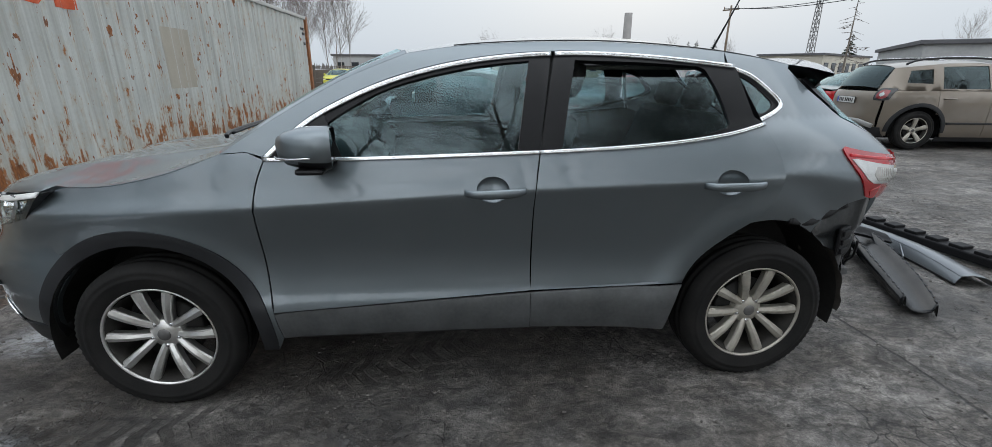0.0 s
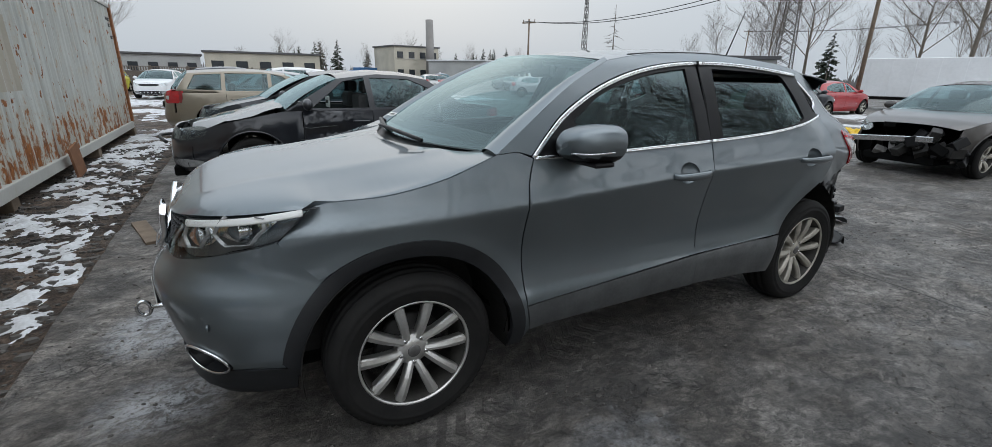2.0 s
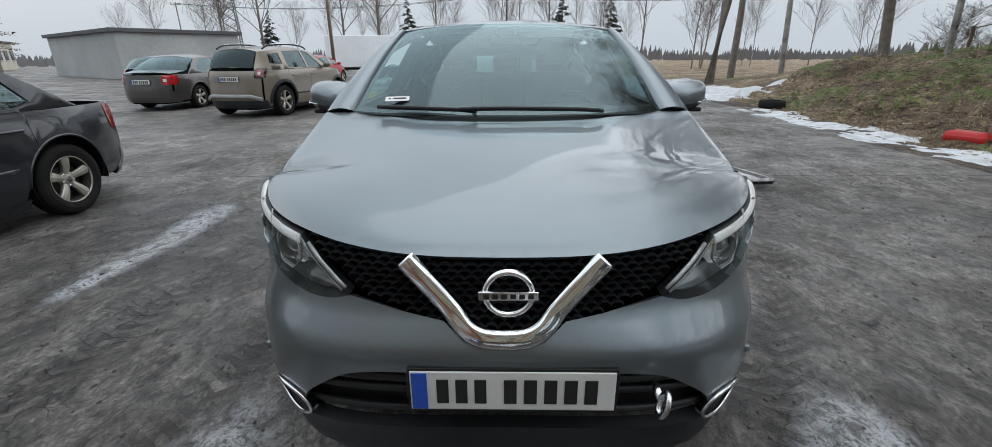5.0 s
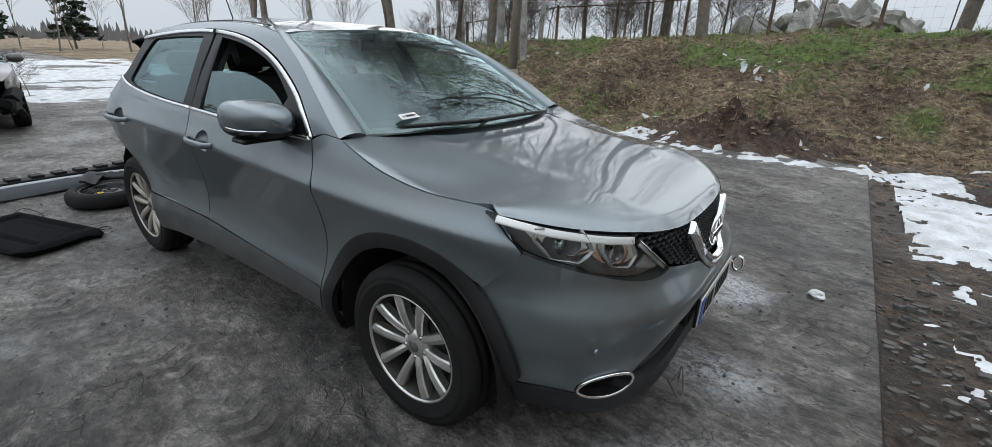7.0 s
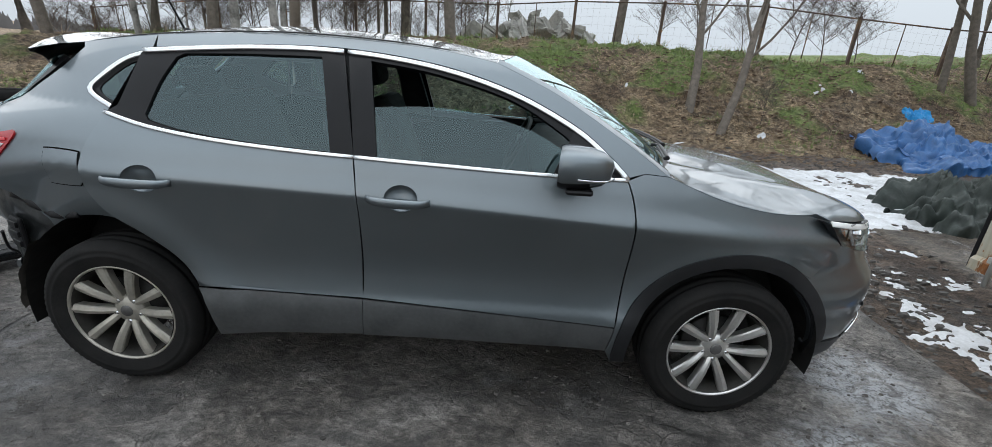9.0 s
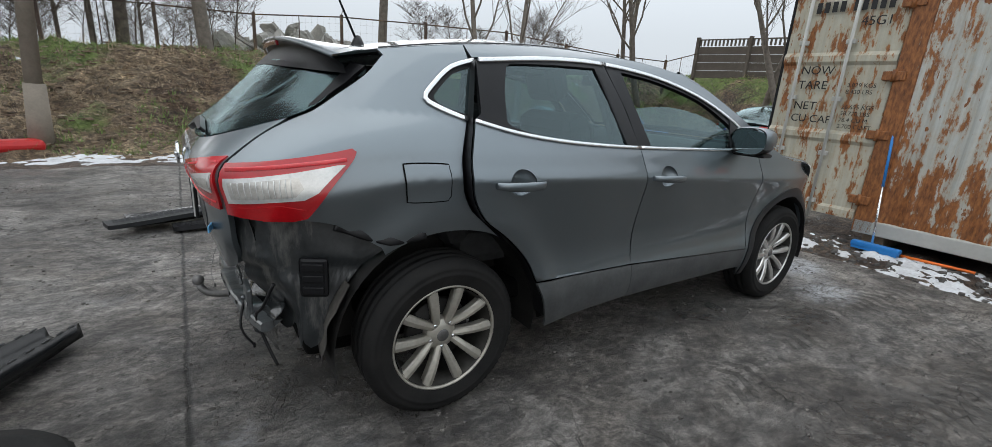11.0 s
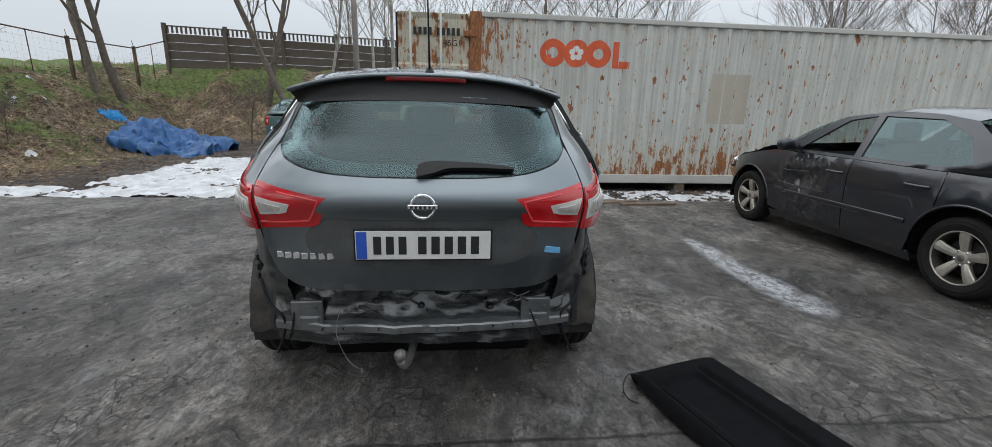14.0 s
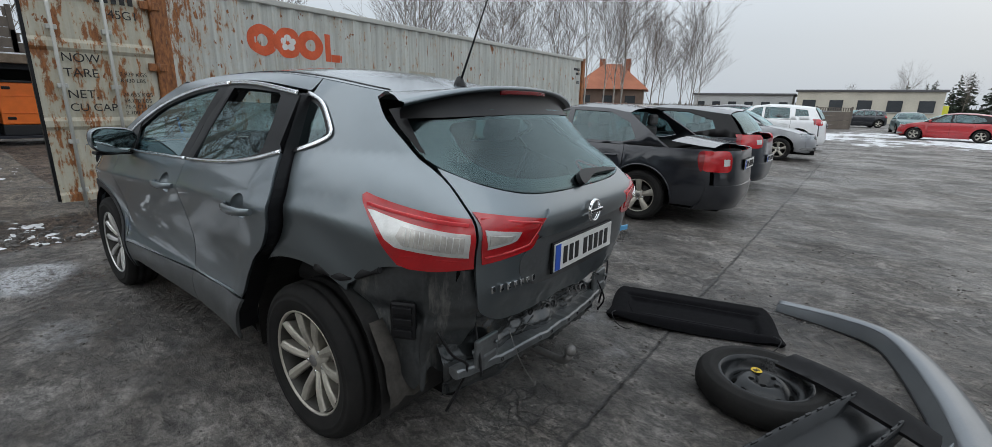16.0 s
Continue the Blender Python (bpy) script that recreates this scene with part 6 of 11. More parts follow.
    part("tailgate_seal", bm, M_DARK, car, fix=True)
# bare rear panel, crossmember and scraped corners
def scuffed(name, base, dust, lo, hi, stretch):
    """Dark paint under patchy dust and upright scratches."""
    m = mat(name, base, 0.32, 0.5, 0.35, 6, 60, 0.0012, 0.5)
    nt = m.node_tree
    p = nt.nodes["Principled BSDF"]
    src = p.inputs["Base Color"].links[0].from_socket
    tc = nt.nodes.new("ShaderNodeTexCoord")
    mp = nt.nodes.new("ShaderNodeMapping")
    mp.inputs["Scale"].default_value = stretch
    n = nt.nodes.new("ShaderNodeTexNoise")
    n.inputs["Scale"].default_value, n.inputs["Detail"].default_value, n.inputs["Roughness"].default_value = 5.0, 8, 0.7
    r = nt.nodes.new("ShaderNodeValToRGB")
    r.color_ramp.elements[0].position, r.color_ramp.elements[1].position = lo, hi
    x = nt.nodes.new("ShaderNodeMix")
    x.data_type = "RGBA"
    x.inputs["B"].default_value = (*dust, 1)
    nt.links.new(tc.outputs["Object"], mp.inputs["Vector"])
    nt.links.new(mp.outputs["Vector"], n.inputs["Vector"])
    nt.links.new(n.outputs["Fac"], r.inputs["Fac"])
    nt.links.new(r.outputs["Color"], x.inputs["Factor"])
    nt.links.new(src, x.inputs["A"])
    nt.links.new(x.outputs["Result"], p.inputs["Base Color"])
    rr = nt.nodes.new("ShaderNodeMapRange")
    rr.inputs["To Min"].default_value, rr.inputs["To Max"].default_value = 0.28, 0.85
    nt.links.new(r.outputs["Color"], rr.inputs["Value"])
    nt.links.new(rr.outputs["Result"], p.inputs["Roughness"])
    return m


M_SCUFF = scuffed("scuffed_body_corner", (0.052, 0.056, 0.058), (0.27, 0.26, 0.24), 0.53, 0.74, (1.6, 1.6, 0.35))
M_BEAM = scuffed("scuffed_beam_paint", (0.13, 0.137, 0.14), (0.30, 0.30, 0.29), 0.56, 0.74, (1, 0.3, 1))
bm = bmesh.new()
n, mrows = 56, 26
rows = []
for j in range(mrows + 1):
    z = 0.33 + 0.33 * j / mrows
    row = []
    for i in range(n + 1):
        y = -0.66 + 1.32 * i / n
        crump = 0.5 + 0.5 * math.tanh(6 * (0.15 - abs(y + 0.1)))
        dent = (0.020 + 0.016 * crump) * fbm(y * 5, z * 7, 1.0, 5, 3.0)
        ledge = 0.022 * (1 / (1 + math.exp((z - 0.485) * 130))) - 0.014 * math.exp(-(((z - 0.553) / 0.055) ** 4)) * (0.6 + 0.4 * math.cos(y * 14))
        row.append(bm.verts.new((-1.975 + 0.08 * (abs(y) / 0.66) ** 3 + dent - ledge, y, z)))
    rows.append(row)
for r, q in zip(rows, rows[1:]):
    for i in range(n):
        f = bm.faces.new([r[i], r[i + 1], q[i + 1], q[i]])
        f.smooth = True
part("rear_body_panel", bm, M_PANEL, car, "crumpled bare rear body panel", fix=True)
for y, z in ((-0.40, 0.555), (-0.17, 0.567), (0.08, 0.552), (0.24, 0.500)):
    for d in (1, -1):
        bm = bmesh.new()
        tube(bm, [(-2.010, y - 0.045, z - 0.022 * d), (-2.010, y + 0.045, z + 0.022 * d)], 0.005, 5)
        part("pressed_cross", bm, M_PANEL, car, fix=True)
for y, z in ((0.02, 0.520), (0.21, 0.545), (-0.05, 0.585), (-0.28, 0.510)):
    bm = bmesh.new()
    lathe(bm, [(0.0, 0.004), (0.007, 0.004), (0.009, 0.0), (0.014, 0.0), (0.015, -0.008)], 14, "x", (-2.0, y, z))
    part("grommet", bm, M_BLACK, car, fix=True)
bm = bmesh.new()
beam = [Vector((-2.050 + 0.075 * (abs(y) / 0.62) ** 2.2 + 0.006 * fbm(y * 3, 0, 3), y, 0.428 + 0.008 * fbm(y * 3, 1, 2))) for y in np.linspace(-0.64, 0.64, 44)]
rows = [[bm.verts.new(p + Vector(o)) for o in ((0.07, 0, 0.020), (0.0, 0, 0.019), (-0.006, 0, 0.012), (-0.008, 0, -0.014), (0.0, 0, -0.020), (0.02, 0, -0.020))] for p in beam]
for r, q in zip(rows, rows[1:]):
    for j in range(5):
        bm.faces.new([r[j], r[j + 1], q[j + 1], q[j]])
bm.faces.new(rows[0])
bm.faces.new(rows[-1][::-1])
cross = part("crossmember", bm, M_BEAM, car, "bent steel rear crash beam", fix=True)
# shallow near-black discs, coloured as the shade inside holes in the beam
for k in range(9):
    bm = bmesh.new()
    p = beam[4 + k * 4 + (k % 2)]
    lathe(bm, [(0.0, 0.001), (0.007, 0.001), (0.008, -0.002)], 10, "x", (p.x - 0.0075, p.y, p.z + 0.002))
    part("beam_hole", bm, M_DARK, cross, fix=True)
for y in (-0.49, 0.49):
    bm = bmesh.new()
    box(bm, (-1.965, y, 0.445), (0.09, 0.09, 0.07), 0.012)
    box(bm, (-1.995, y + 0.01, 0.485), (0.02, 0.13, 0.12), 0.006)
    tube(bm, [(-2.008, y - 0.03, 0.51), (-2.022, y - 0.03, 0.51)], 0.008, 6)
    part("beam_bracket", bm, M_BEAM, car)
bm = bmesh.new()
tube(bm, smooth([(-1.75, 0.06, 0.30), (-2.0, 0.07, 0.285), (-2.12, 0.09, 0.30), (-2.15, 0.10, 0.345)], 0.04), 0.018, 8)
bmesh.ops.create_uvsphere(bm, u_segments=14, v_segments=10, radius=0.026, matrix=Matrix.Translation((-2.152, 0.10, 0.365)))
part("tow_ball", bm, M_STEEL, car, "rusty tow ball on a swan neck", fix=True)
CORNER = smooth([(Q.rear(y, 0.76) + 0.034, y) for y in (0.570, 0.625, 0.675, 0.715)] + [(x, Q.side(x, 0.76) - 0.030) for x in (-1.86, -1.78, -1.70, -1.62, -1.55, -1.50)], 0.022)
for s in (1, -1):
    bm = bmesh.new()
    rows = []
    for p in CORNER:
        zt = 0.848 if p.x < -1.70 else 0.848 - 0.40 * (p.x + 1.70)
        arch = 0.335 + math.sqrt(max(0.0, 0.475**2 - (p.x + 1.30) ** 2))
        zl = max((0.42 if p.x < -1.93 else 0.365) + 0.02 * math.sin(p.x * 70), arch if p.x > -1.772 else 0.0)
        zl = min(zl, zt - 0.01)
        row = []
        for j in range(17):
            z = zl + (zt - zl) * j / 16
            t = 0.010 * fbm(p.x * 7, p.y * 7 + z * 6, 1.0, 5, 6.0 + s) - 0.02 * math.exp(-(((z - 0.66) / 0.02) ** 2))
            nx, ny = (-1, 0.2) if p.x < -1.93 else (-0.6, 0.8) if p.x < -1.74 else (-0.2, 1)
            tuck = min(1.0, max(0.0, (0.70 - z) / 0.24))
            tuck = 0.115 * tuck * tuck * (3 - 2 * tuck) * min(1.0, max(0.0, (-1.84 - p.x) / 0.14))
            row.append(bm.verts.new((p.x + nx * t + tuck, s * (p.y + ny * t), z)))
        rows.append(row)
    for r, q in zip(rows, rows[1:]):
        for j in range(16):
            f = bm.faces.new([r[j], r[j + 1], q[j + 1], q[j]])
            f.smooth = True
    part("inner_corner", bm, M_SCUFF, car, "bare scraped inner wing corner", fix=True)
    bm = bmesh.new()
    box(bm, (0, 0.004, 0), (0.10, 0.02, 0.15), 0.012)
    for k in range(3):
        box(bm, (0, 0.018, -0.044 + 0.044 * k), (0.072, 0.012, 0.026), 0.003)
    vent = part("air_vent", bm, M_BLACK, car, "black cabin vent flap")
    vent.matrix_local = pose(-1.800, s * (Q.side(-1.80, 0.76) - 0.022), 0.640, 0, 0, 0 if s > 0 else 180) @ pose(0, 0, 0, 0, 0, (27 if s > 0 else -27))
    bm = bmesh.new()
    strip(bm, [Vector((p.x, s * (Q.side(p.x, p.y) - 0.012 + 0.006 * math.sin(p.x * 60)), p.y)) for p in smooth([(-1.42, 0.790), (-1.52, 0.770), (-1.60, 0.782), (-1.68, 0.815), (-1.74, 0.838)], 0.03)], (0, s, 0.3), 0.036, 0.012)
    part("bumper_bracket", bm, M_BLACK, car, fix=True)
    # felt liner hanging behind the wheel
    bm = bmesh.new()
    pts = arc(-1.30, 0.335, 0.468, 184, 142, 12)
    rows = []
    for k, a in enumerate(pts):
        row = []
        for j in range(6):
            w = j / 5
            row.append(bm.verts.new((a.x - 0.015 * fbm(w * 3, a.y * 8, 1, 3) - 0.03 * (1 - w), s * (0.822 - 0.22 * w), a.y - (0.03 * fbm(w * 6, 1, 1, 3, s) if k == 0 else 0))))
        rows.append(row)
    for r, q in zip(rows, rows[1:]):
        for j in range(5):
            f = bm.faces.new([r[j], r[j + 1], q[j + 1], q[j]])
            f.smooth = True
    part("torn_liner", bm, M_MUD, car, "muddy torn wheel arch liner", fix=True)
    bm = bmesh.new()
    tube(bm, smooth([(-1.93, s * 0.70, 0.62), (-1.965, s * 0.66, 0.52), (-1.985, s * 0.60, 0.46), (-1.96, s * 0.62, 0.36), (-1.93, s * 0.66, 0.27)], 0.03), 0.006, 6)
    part("loose_cable", bm, M_BLACK, car, fix=True)
# fuel flap on the right side
bm = bmesh.new()
fl = smooth([(-1.36, 1.055), (-1.49, 1.055), (-1.505, 1.04), (-1.495, 0.935), (-1.48, 0.92), (-1.35, 0.925), (-1.34, 0.94), (-1.345, 1.04)], 0.02, True)
sheet(bm, fl, lambda x, z: (x, -(Q.side(x, z) + 0.006), z), 0.03, 0, 0.006, (0, -1, 0))
part("fuel_flap", bm, M_PAINT, car)
bm = bmesh.new()
sheet(bm, shrink(clean(fl), -0.005), lambda x, z: (x, -(Q.side(x, z) + 0.0025), z), 0.03, 0, 0.0, (0, -1, 0))
part("flap_gap", bm, M_DARK, car)

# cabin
# floor pan coloured near-black like the shaded cavities
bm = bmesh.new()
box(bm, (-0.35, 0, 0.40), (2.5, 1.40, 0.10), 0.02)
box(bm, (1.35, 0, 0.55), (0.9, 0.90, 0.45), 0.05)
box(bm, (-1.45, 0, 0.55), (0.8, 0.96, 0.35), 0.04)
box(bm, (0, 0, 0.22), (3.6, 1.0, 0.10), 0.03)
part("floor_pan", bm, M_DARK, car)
bm = bmesh.new()
prof = [(0.92, 1.085), (0.70, 1.105), (0.55, 1.08), (0.48, 0.98), (0.52, 0.75), (0.75, 0.5)]
rows = [[bm.verts.new((x, y, z + (0.03 * math.exp(-(((y - 0.36) / 0.2) ** 2)) if 0.5 < x < 0.65 else 0))) for x, z in prof] for y in np.linspace(-0.74, 0.74, 20)]
for r, q in zip(rows, rows[1:]):
    for j in range(len(prof) - 1):
        f = bm.faces.new([r[j], r[j + 1], q[j + 1], q[j]])
        f.smooth = True
part("dashboard", bm, M_INTERIOR, car, fix=True)
bm = bmesh.new()
tube(bm, [Vector((0.40, 0.36, 0.985)) + Vector((0.075 * math.sin(a), 0.185 * math.cos(a), 0.17 * math.sin(a))) for a in np.linspace(0, 2 * math.pi, 29)], 0.015, 8, False)
for a in (0.2, math.pi - 0.2, -math.pi / 2):
    tube(bm, [(0.43, 0.36, 0.985), Vector((0.40, 0.36, 0.985)) + Vector((0.075 * math.sin(a), 0.185 * math.cos(a), 0.17 * math.sin(a)))], 0.015, 6)
part("steering_wheel", bm, M_BLACK, car, fix=True)
for sy in (0.36, -0.36):
    seat = empty("front_seat")
    seat.parent = car
    bm = bmesh.new()
    box(bm, (0, 0, 0), (0.50, 0.50, 0.16), 0.06, pose(-0.05, sy, 0.62, 0, -8, 0))
    part("cushion", bm, M_INTERIOR, seat)
    bm = bmesh.new()
    box(bm, (0, 0, 0.30), (0.16, 0.48, 0.62), 0.065, pose(-0.27, sy, 0.66, 0, -18, 0))
    part("backrest", bm, M_INTERIOR, seat)
    bm = bmesh.new()
    box(bm, (0, 0, 0.76), (0.11, 0.27, 0.18), 0.05, pose(-0.27, sy, 0.66, 0, -18, 0))
    part("headrest", bm, M_INTERIOR, seat)
bench = empty("rear_bench")
bench.parent = car
bm = bmesh.new()
box(bm, (-0.92, 0, 0.62), (0.48, 1.30, 0.18), 0.06)
part("cushion", bm, M_INTERIOR, bench)
bm = bmesh.new()
box(bm, (0, 0, 0.28), (0.14, 1.30, 0.60), 0.06, pose(-1.14, 0, 0.66, 0, -20, 0))
part("backrest", bm, M_INTERIOR, bench)
for sy in (0.40, 0.0, -0.40):
    bm = bmesh.new()
    box(bm, (0, 0, 0.66), (0.10, 0.26, 0.15), 0.045, pose(-1.14, sy, 0.66, 0, -20, 0))
    part("headrest", bm, M_INTERIOR, bench)
bm = bmesh.new()
box(bm, (-0.95, 0, 1.435), (0.9, 0.84, 0.02), 0.008)
box(bm, (-0.12, 0, 1.485), (0.7, 0.90, 0.02), 0.008)
part("headliner", bm, mat("pale_headliner", (0.36, 0.36, 0.35), 0.9, 0, 0.1, 10, 80), car)
bm = bmesh.new()
box(bm, (0.20, 0, 1.44), (0.05, 0.22, 0.07), 0.02)
box(bm, (0.27, 0, 1.48), (0.08, 0.12, 0.06), 0.02)
part("interior_mirror", bm, M_BLACK, car)

# ---- the yard: ground, bank, container ----


def ground_mat(name, dark, light, wet, pale=None, bump=0.02, marks=False):
    """Trodden ground: broad stains, grit and chips; marks adds frost, wet spots and tyre prints from the mesh's masks."""
    m = bpy.data.materials.new(name)
    m.use_nodes = True
    nt = m.node_tree
    p = nt.nodes["Principled BSDF"]
    tc = nt.nodes.new("ShaderNodeTexCoord")

    def put(node, sock, v):
        if isinstance(v, (int, float)):
            node.inputs[sock].default_value = v
        elif isinstance(v, tuple):
            node.inputs[sock].default_value = (*v, 1)
        else:
            nt.links.new(v, node.inputs[sock])

    def nz(scale, detail=6, rough=0.6, stretch=(1, 1, 1), turn=0.0, warp=0.0):
        mp = nt.nodes.new("ShaderNodeMapping")
        mp.inputs["Scale"].default_value = stretch
        mp.inputs["Rotation"].default_value = (0, 0, turn)
        nt.links.new(tc.outputs["Object"], mp.inputs["Vector"])
        n = nt.nodes.new("ShaderNodeTexNoise")
        n.inputs["Scale"].default_value, n.inputs["Detail"].default_value, n.inputs["Roughness"].default_value, n.inputs["Distortion"].default_value = scale, detail, rough, warp
        nt.links.new(mp.outputs["Vector"], n.inputs["Vector"])
        return n.outputs["Fac"]

    def ramp(src, a, b, ca=(0, 0, 0), cb=(1, 1, 1)):
        r = nt.nodes.new("ShaderNodeValToRGB")
        r.color_ramp.elements[0].position, r.color_ramp.elements[1].position = a, b
        r.color_ramp.elements[0].color, r.color_ramp.elements[1].color = (*ca, 1), (*cb, 1)
        nt.links.new(src, r.inputs["Fac"])
        return r.outputs["Color"]

    def mix(f, a, b, mode="MIX"):
        x = nt.nodes.new("ShaderNodeMix")
        x.data_type, x.blend_type = "RGBA", mode
        for sock, v in (("Factor", f), ("A", a), ("B", b)):
            put(x, sock, v)
        return x.outputs["Result"]

    def calc(op, a, b=0.0, c=0.0):
        x = nt.nodes.new("ShaderNodeMath")
        x.operation = op
        for k, v in enumerate((a, b, c)):
            put(x, k, v)
        return x.outputs[0]

    g = lambda v: (v, v, v)
    col = ramp(nz(0.55, 9, 0.68), 0.37, 0.64, dark, light)
    chips = nz(13, 9, 0.78, (1, 1.5, 1), 0.5, 0.6)
    col = mix(0.8, col, ramp(chips, 0.42, 0.58, g(0.46), g(1.52)), "MULTIPLY")
    col = mix(0.9, col, ramp(nz(3.2, 8, 0.66, (1, 1.6, 1), 0.9, 1.2), 0.38, 0.62, g(0.52), (1.36, 1.33, 1.28)), "MULTIPLY")
    col = mix(0.8, col, ramp(nz(1.5, 6, 0.6, (1, 1.3, 1), 0.2, 0.9), 0.42, 0.60, (0.60, 0.57, 0.54), g(1.12)), "MULTIPLY")
    grain = nz(85, 5, 0.8)
    col = mix(0.7, col, ramp(grain, 0.36, 0.64, g(0.55), g(1.5)), "MULTIPLY")
    # scattered dark chips and pale specks
    vo = nt.nodes.new("ShaderNodeTexVoronoi")
    vo.inputs["Scale"].default_value, vo.inputs["Randomness"].default_value = 17.0, 1.0
    nt.links.new(tc.outputs["Object"], vo.inputs["Vector"])
    col = mix(calc("MULTIPLY", ramp(vo.outputs["Distance"], 0.07, 0.13, g(1.0), g(0.0)), ramp(nz(2.3, 4), 0.50, 0.62)), col, g(0.022))
    # crisp dried ridges and hairline cracks
    for sc, wid, amt, keep in ((3.4, 0.012, 0.80, 0.50), (11.0, 0.022, 0.60, 0.47)):
        rid = calc("ABSOLUTE", calc("SUBTRACT", nz(sc, 5, 0.62, (1, 1.7, 1), 0.7, 1.6), 0.5))
        line = calc("MULTIPLY", ramp(rid, wid * 0.4, wid, g(1.0), g(0.0)), ramp(nz(1.1, 5, 0.6), keep, keep + 0.10))
        col = mix(calc("MULTIPLY", line, amt), col, g(0.014))
    col = mix(0.5, col, ramp(nz(27, 6, 0.7, (1, 1.4, 1), 0.3, 0.8), 0.44, 0.58, g(0.68), g(1.2)), "MULTIPLY")
    high = calc("MULTIPLY_ADD", chips, 0.9, calc("MULTIPLY", grain, 0.35))
    high = calc("MULTIPLY_ADD", nz(5, 8, 0.7, (1, 1.7, 1), 0.9, 0.8), 0.9, high)
    rough = ramp(nz(0.8, 7, 0.68), 0.42, 0.60, g(wet[0]), g(wet[1]))
    if marks:
        def mask(nm):
            at = nt.nodes.new("ShaderNodeAttribute")
            at.attribute_name = nm
            return at.outputs["Fac"]
        # tyre prints: chevron lugs along the lanes
        sep = nt.nodes.new("ShaderNodeSeparateXYZ")
        nt.links.new(tc.outputs["Object"], sep.inputs[0])
        wob = calc("MULTIPLY", calc("SUBTRACT", nz(2.2, 4, 0.6), 0.5), 0.10)
        along = calc("ADD", calc("MULTIPLY_ADD", calc("ABSOLUTE", mask("lane")), 0.075, sep.outputs["X"]), wob)
        wave_ = calc("SINE", calc("MULTIPLY", along, 2 * math.pi / 0.105))
        lug = calc("MULTIPLY", ramp(calc("MULTIPLY_ADD", wave_, 0.5, 0.5), 0.42, 0.60), calc("MULTIPLY", mask("tread"), ramp(nz(1.4, 6, 0.65), 0.40, 0.52)))
        col = mix(calc("MULTIPLY", lug, 0.62), col, (0.026, 0.023, 0.020))
        high = calc("MULTIPLY_ADD", lug, -0.55, high)
        # webs of fine dark cracks in patches
        warp = nt.nodes.new("ShaderNodeVectorMath")
        warp.operation = "MULTIPLY_ADD"
        wn3 = nt.nodes.new("ShaderNodeTexNoise")
        wn3.inputs["Scale"].default_value, wn3.inputs["Detail"].default_value = 7.0, 5
        nt.links.new(tc.outputs["Object"], wn3.inputs["Vector"])
        nt.links.new(wn3.outputs["Color"], warp.inputs[0])
        warp.inputs[1].default_value = (0.16, 0.16, 0.0)
        nt.links.new(tc.outputs["Object"], warp.inputs[2])
        web = nt.nodes.new("ShaderNodeTexVoronoi")
        web.feature = "DISTANCE_TO_EDGE"
        web.inputs["Scale"].default_value = 9.0
        nt.links.new(warp.outputs[0], web.inputs["Vector"])
        crack = calc("MULTIPLY", ramp(web.outputs["Distance"], 0.008, 0.040, g(1.0), g(0.0)), ramp(nz(1.25, 6, 0.65), 0.52, 0.60))
        col = mix(calc("MULTIPLY", crack, 0.75), col, g(0.018))
        high = calc("MULTIPLY_ADD", crack, -0.35, high)
        # straight joint between two slabs, with a hairline crack off it
        edge = calc("ADD", calc("ADD", sep.outputs["X"], 2.23), calc("MULTIPLY", calc("SUBTRACT", nz(6, 5, 0.7), 0.5), 0.05))
        joint = ramp(calc("ABSOLUTE", edge), 0.004, 0.016, g(1.0), g(0.0))
        col = mix(calc("MULTIPLY", joint, 0.8), col, g(0.016))
        high = calc("MULTIPLY_ADD", joint, -0.5, high)
        # cracks and slab joints, wet and oily spots
        damp = calc("MULTIPLY", mask("damp"), ramp(nz(3.0, 8, 0.7, warp=0.8), 0.36, 0.56))
        col = mix(calc("MULTIPLY", damp, 0.62), col, (0.018, 0.0175, 0.018))
        rough = mix(damp, rough, g(0.22))
        # frost: fine white flakes in set places and thin traces elsewhere
        fro = calc("ADD", mask("frost"), calc("MULTIPLY", ramp(nz(0.9, 7, 0.7), 0.60, 0.72), 0.22))
        flake = calc("MULTIPLY", calc("MULTIPLY_ADD", ramp(nz(8, 9, 0.78, (1, 1.35, 1), 0.6, 0.9), 0.44, 0.52), 0.8, 0.2), ramp(nz(48, 5, 0.75), 0.38, 0.50))
        f = calc("MULTIPLY", ramp(calc("ADD", fro, calc("MULTIPLY", calc("SUBTRACT", nz(7, 7, 0.75), 0.5), 0.9)), 0.34, 1.05), flake)
        col = mix(calc("MULTIPLY", f, 0.80), col, pale)
        rough = mix(f, rough, g(0.7))
    elif pale:
        f = calc("MULTIPLY", ramp(nz(1.15, 9, 0.72, warp=0.4), 0.58, 0.70), ramp(nz(22, 5, 0.75), 0.42, 0.60))
        col = mix(calc("MULTIPLY", f, 0.8), col, pale)
    nt.links.new(col, p.inputs["Base Color"])
    nt.links.new(rough, p.inputs["Roughness"])
    b = nt.nodes.new("ShaderNodeBump")
    b.inputs["Distance"].default_value = bump
    b.inputs["Strength"].default_value = 1.0
    nt.links.new(high, b.inputs["Height"])
    nt.links.new(b.outputs["Normal"], p.inputs["Normal"])
    return m


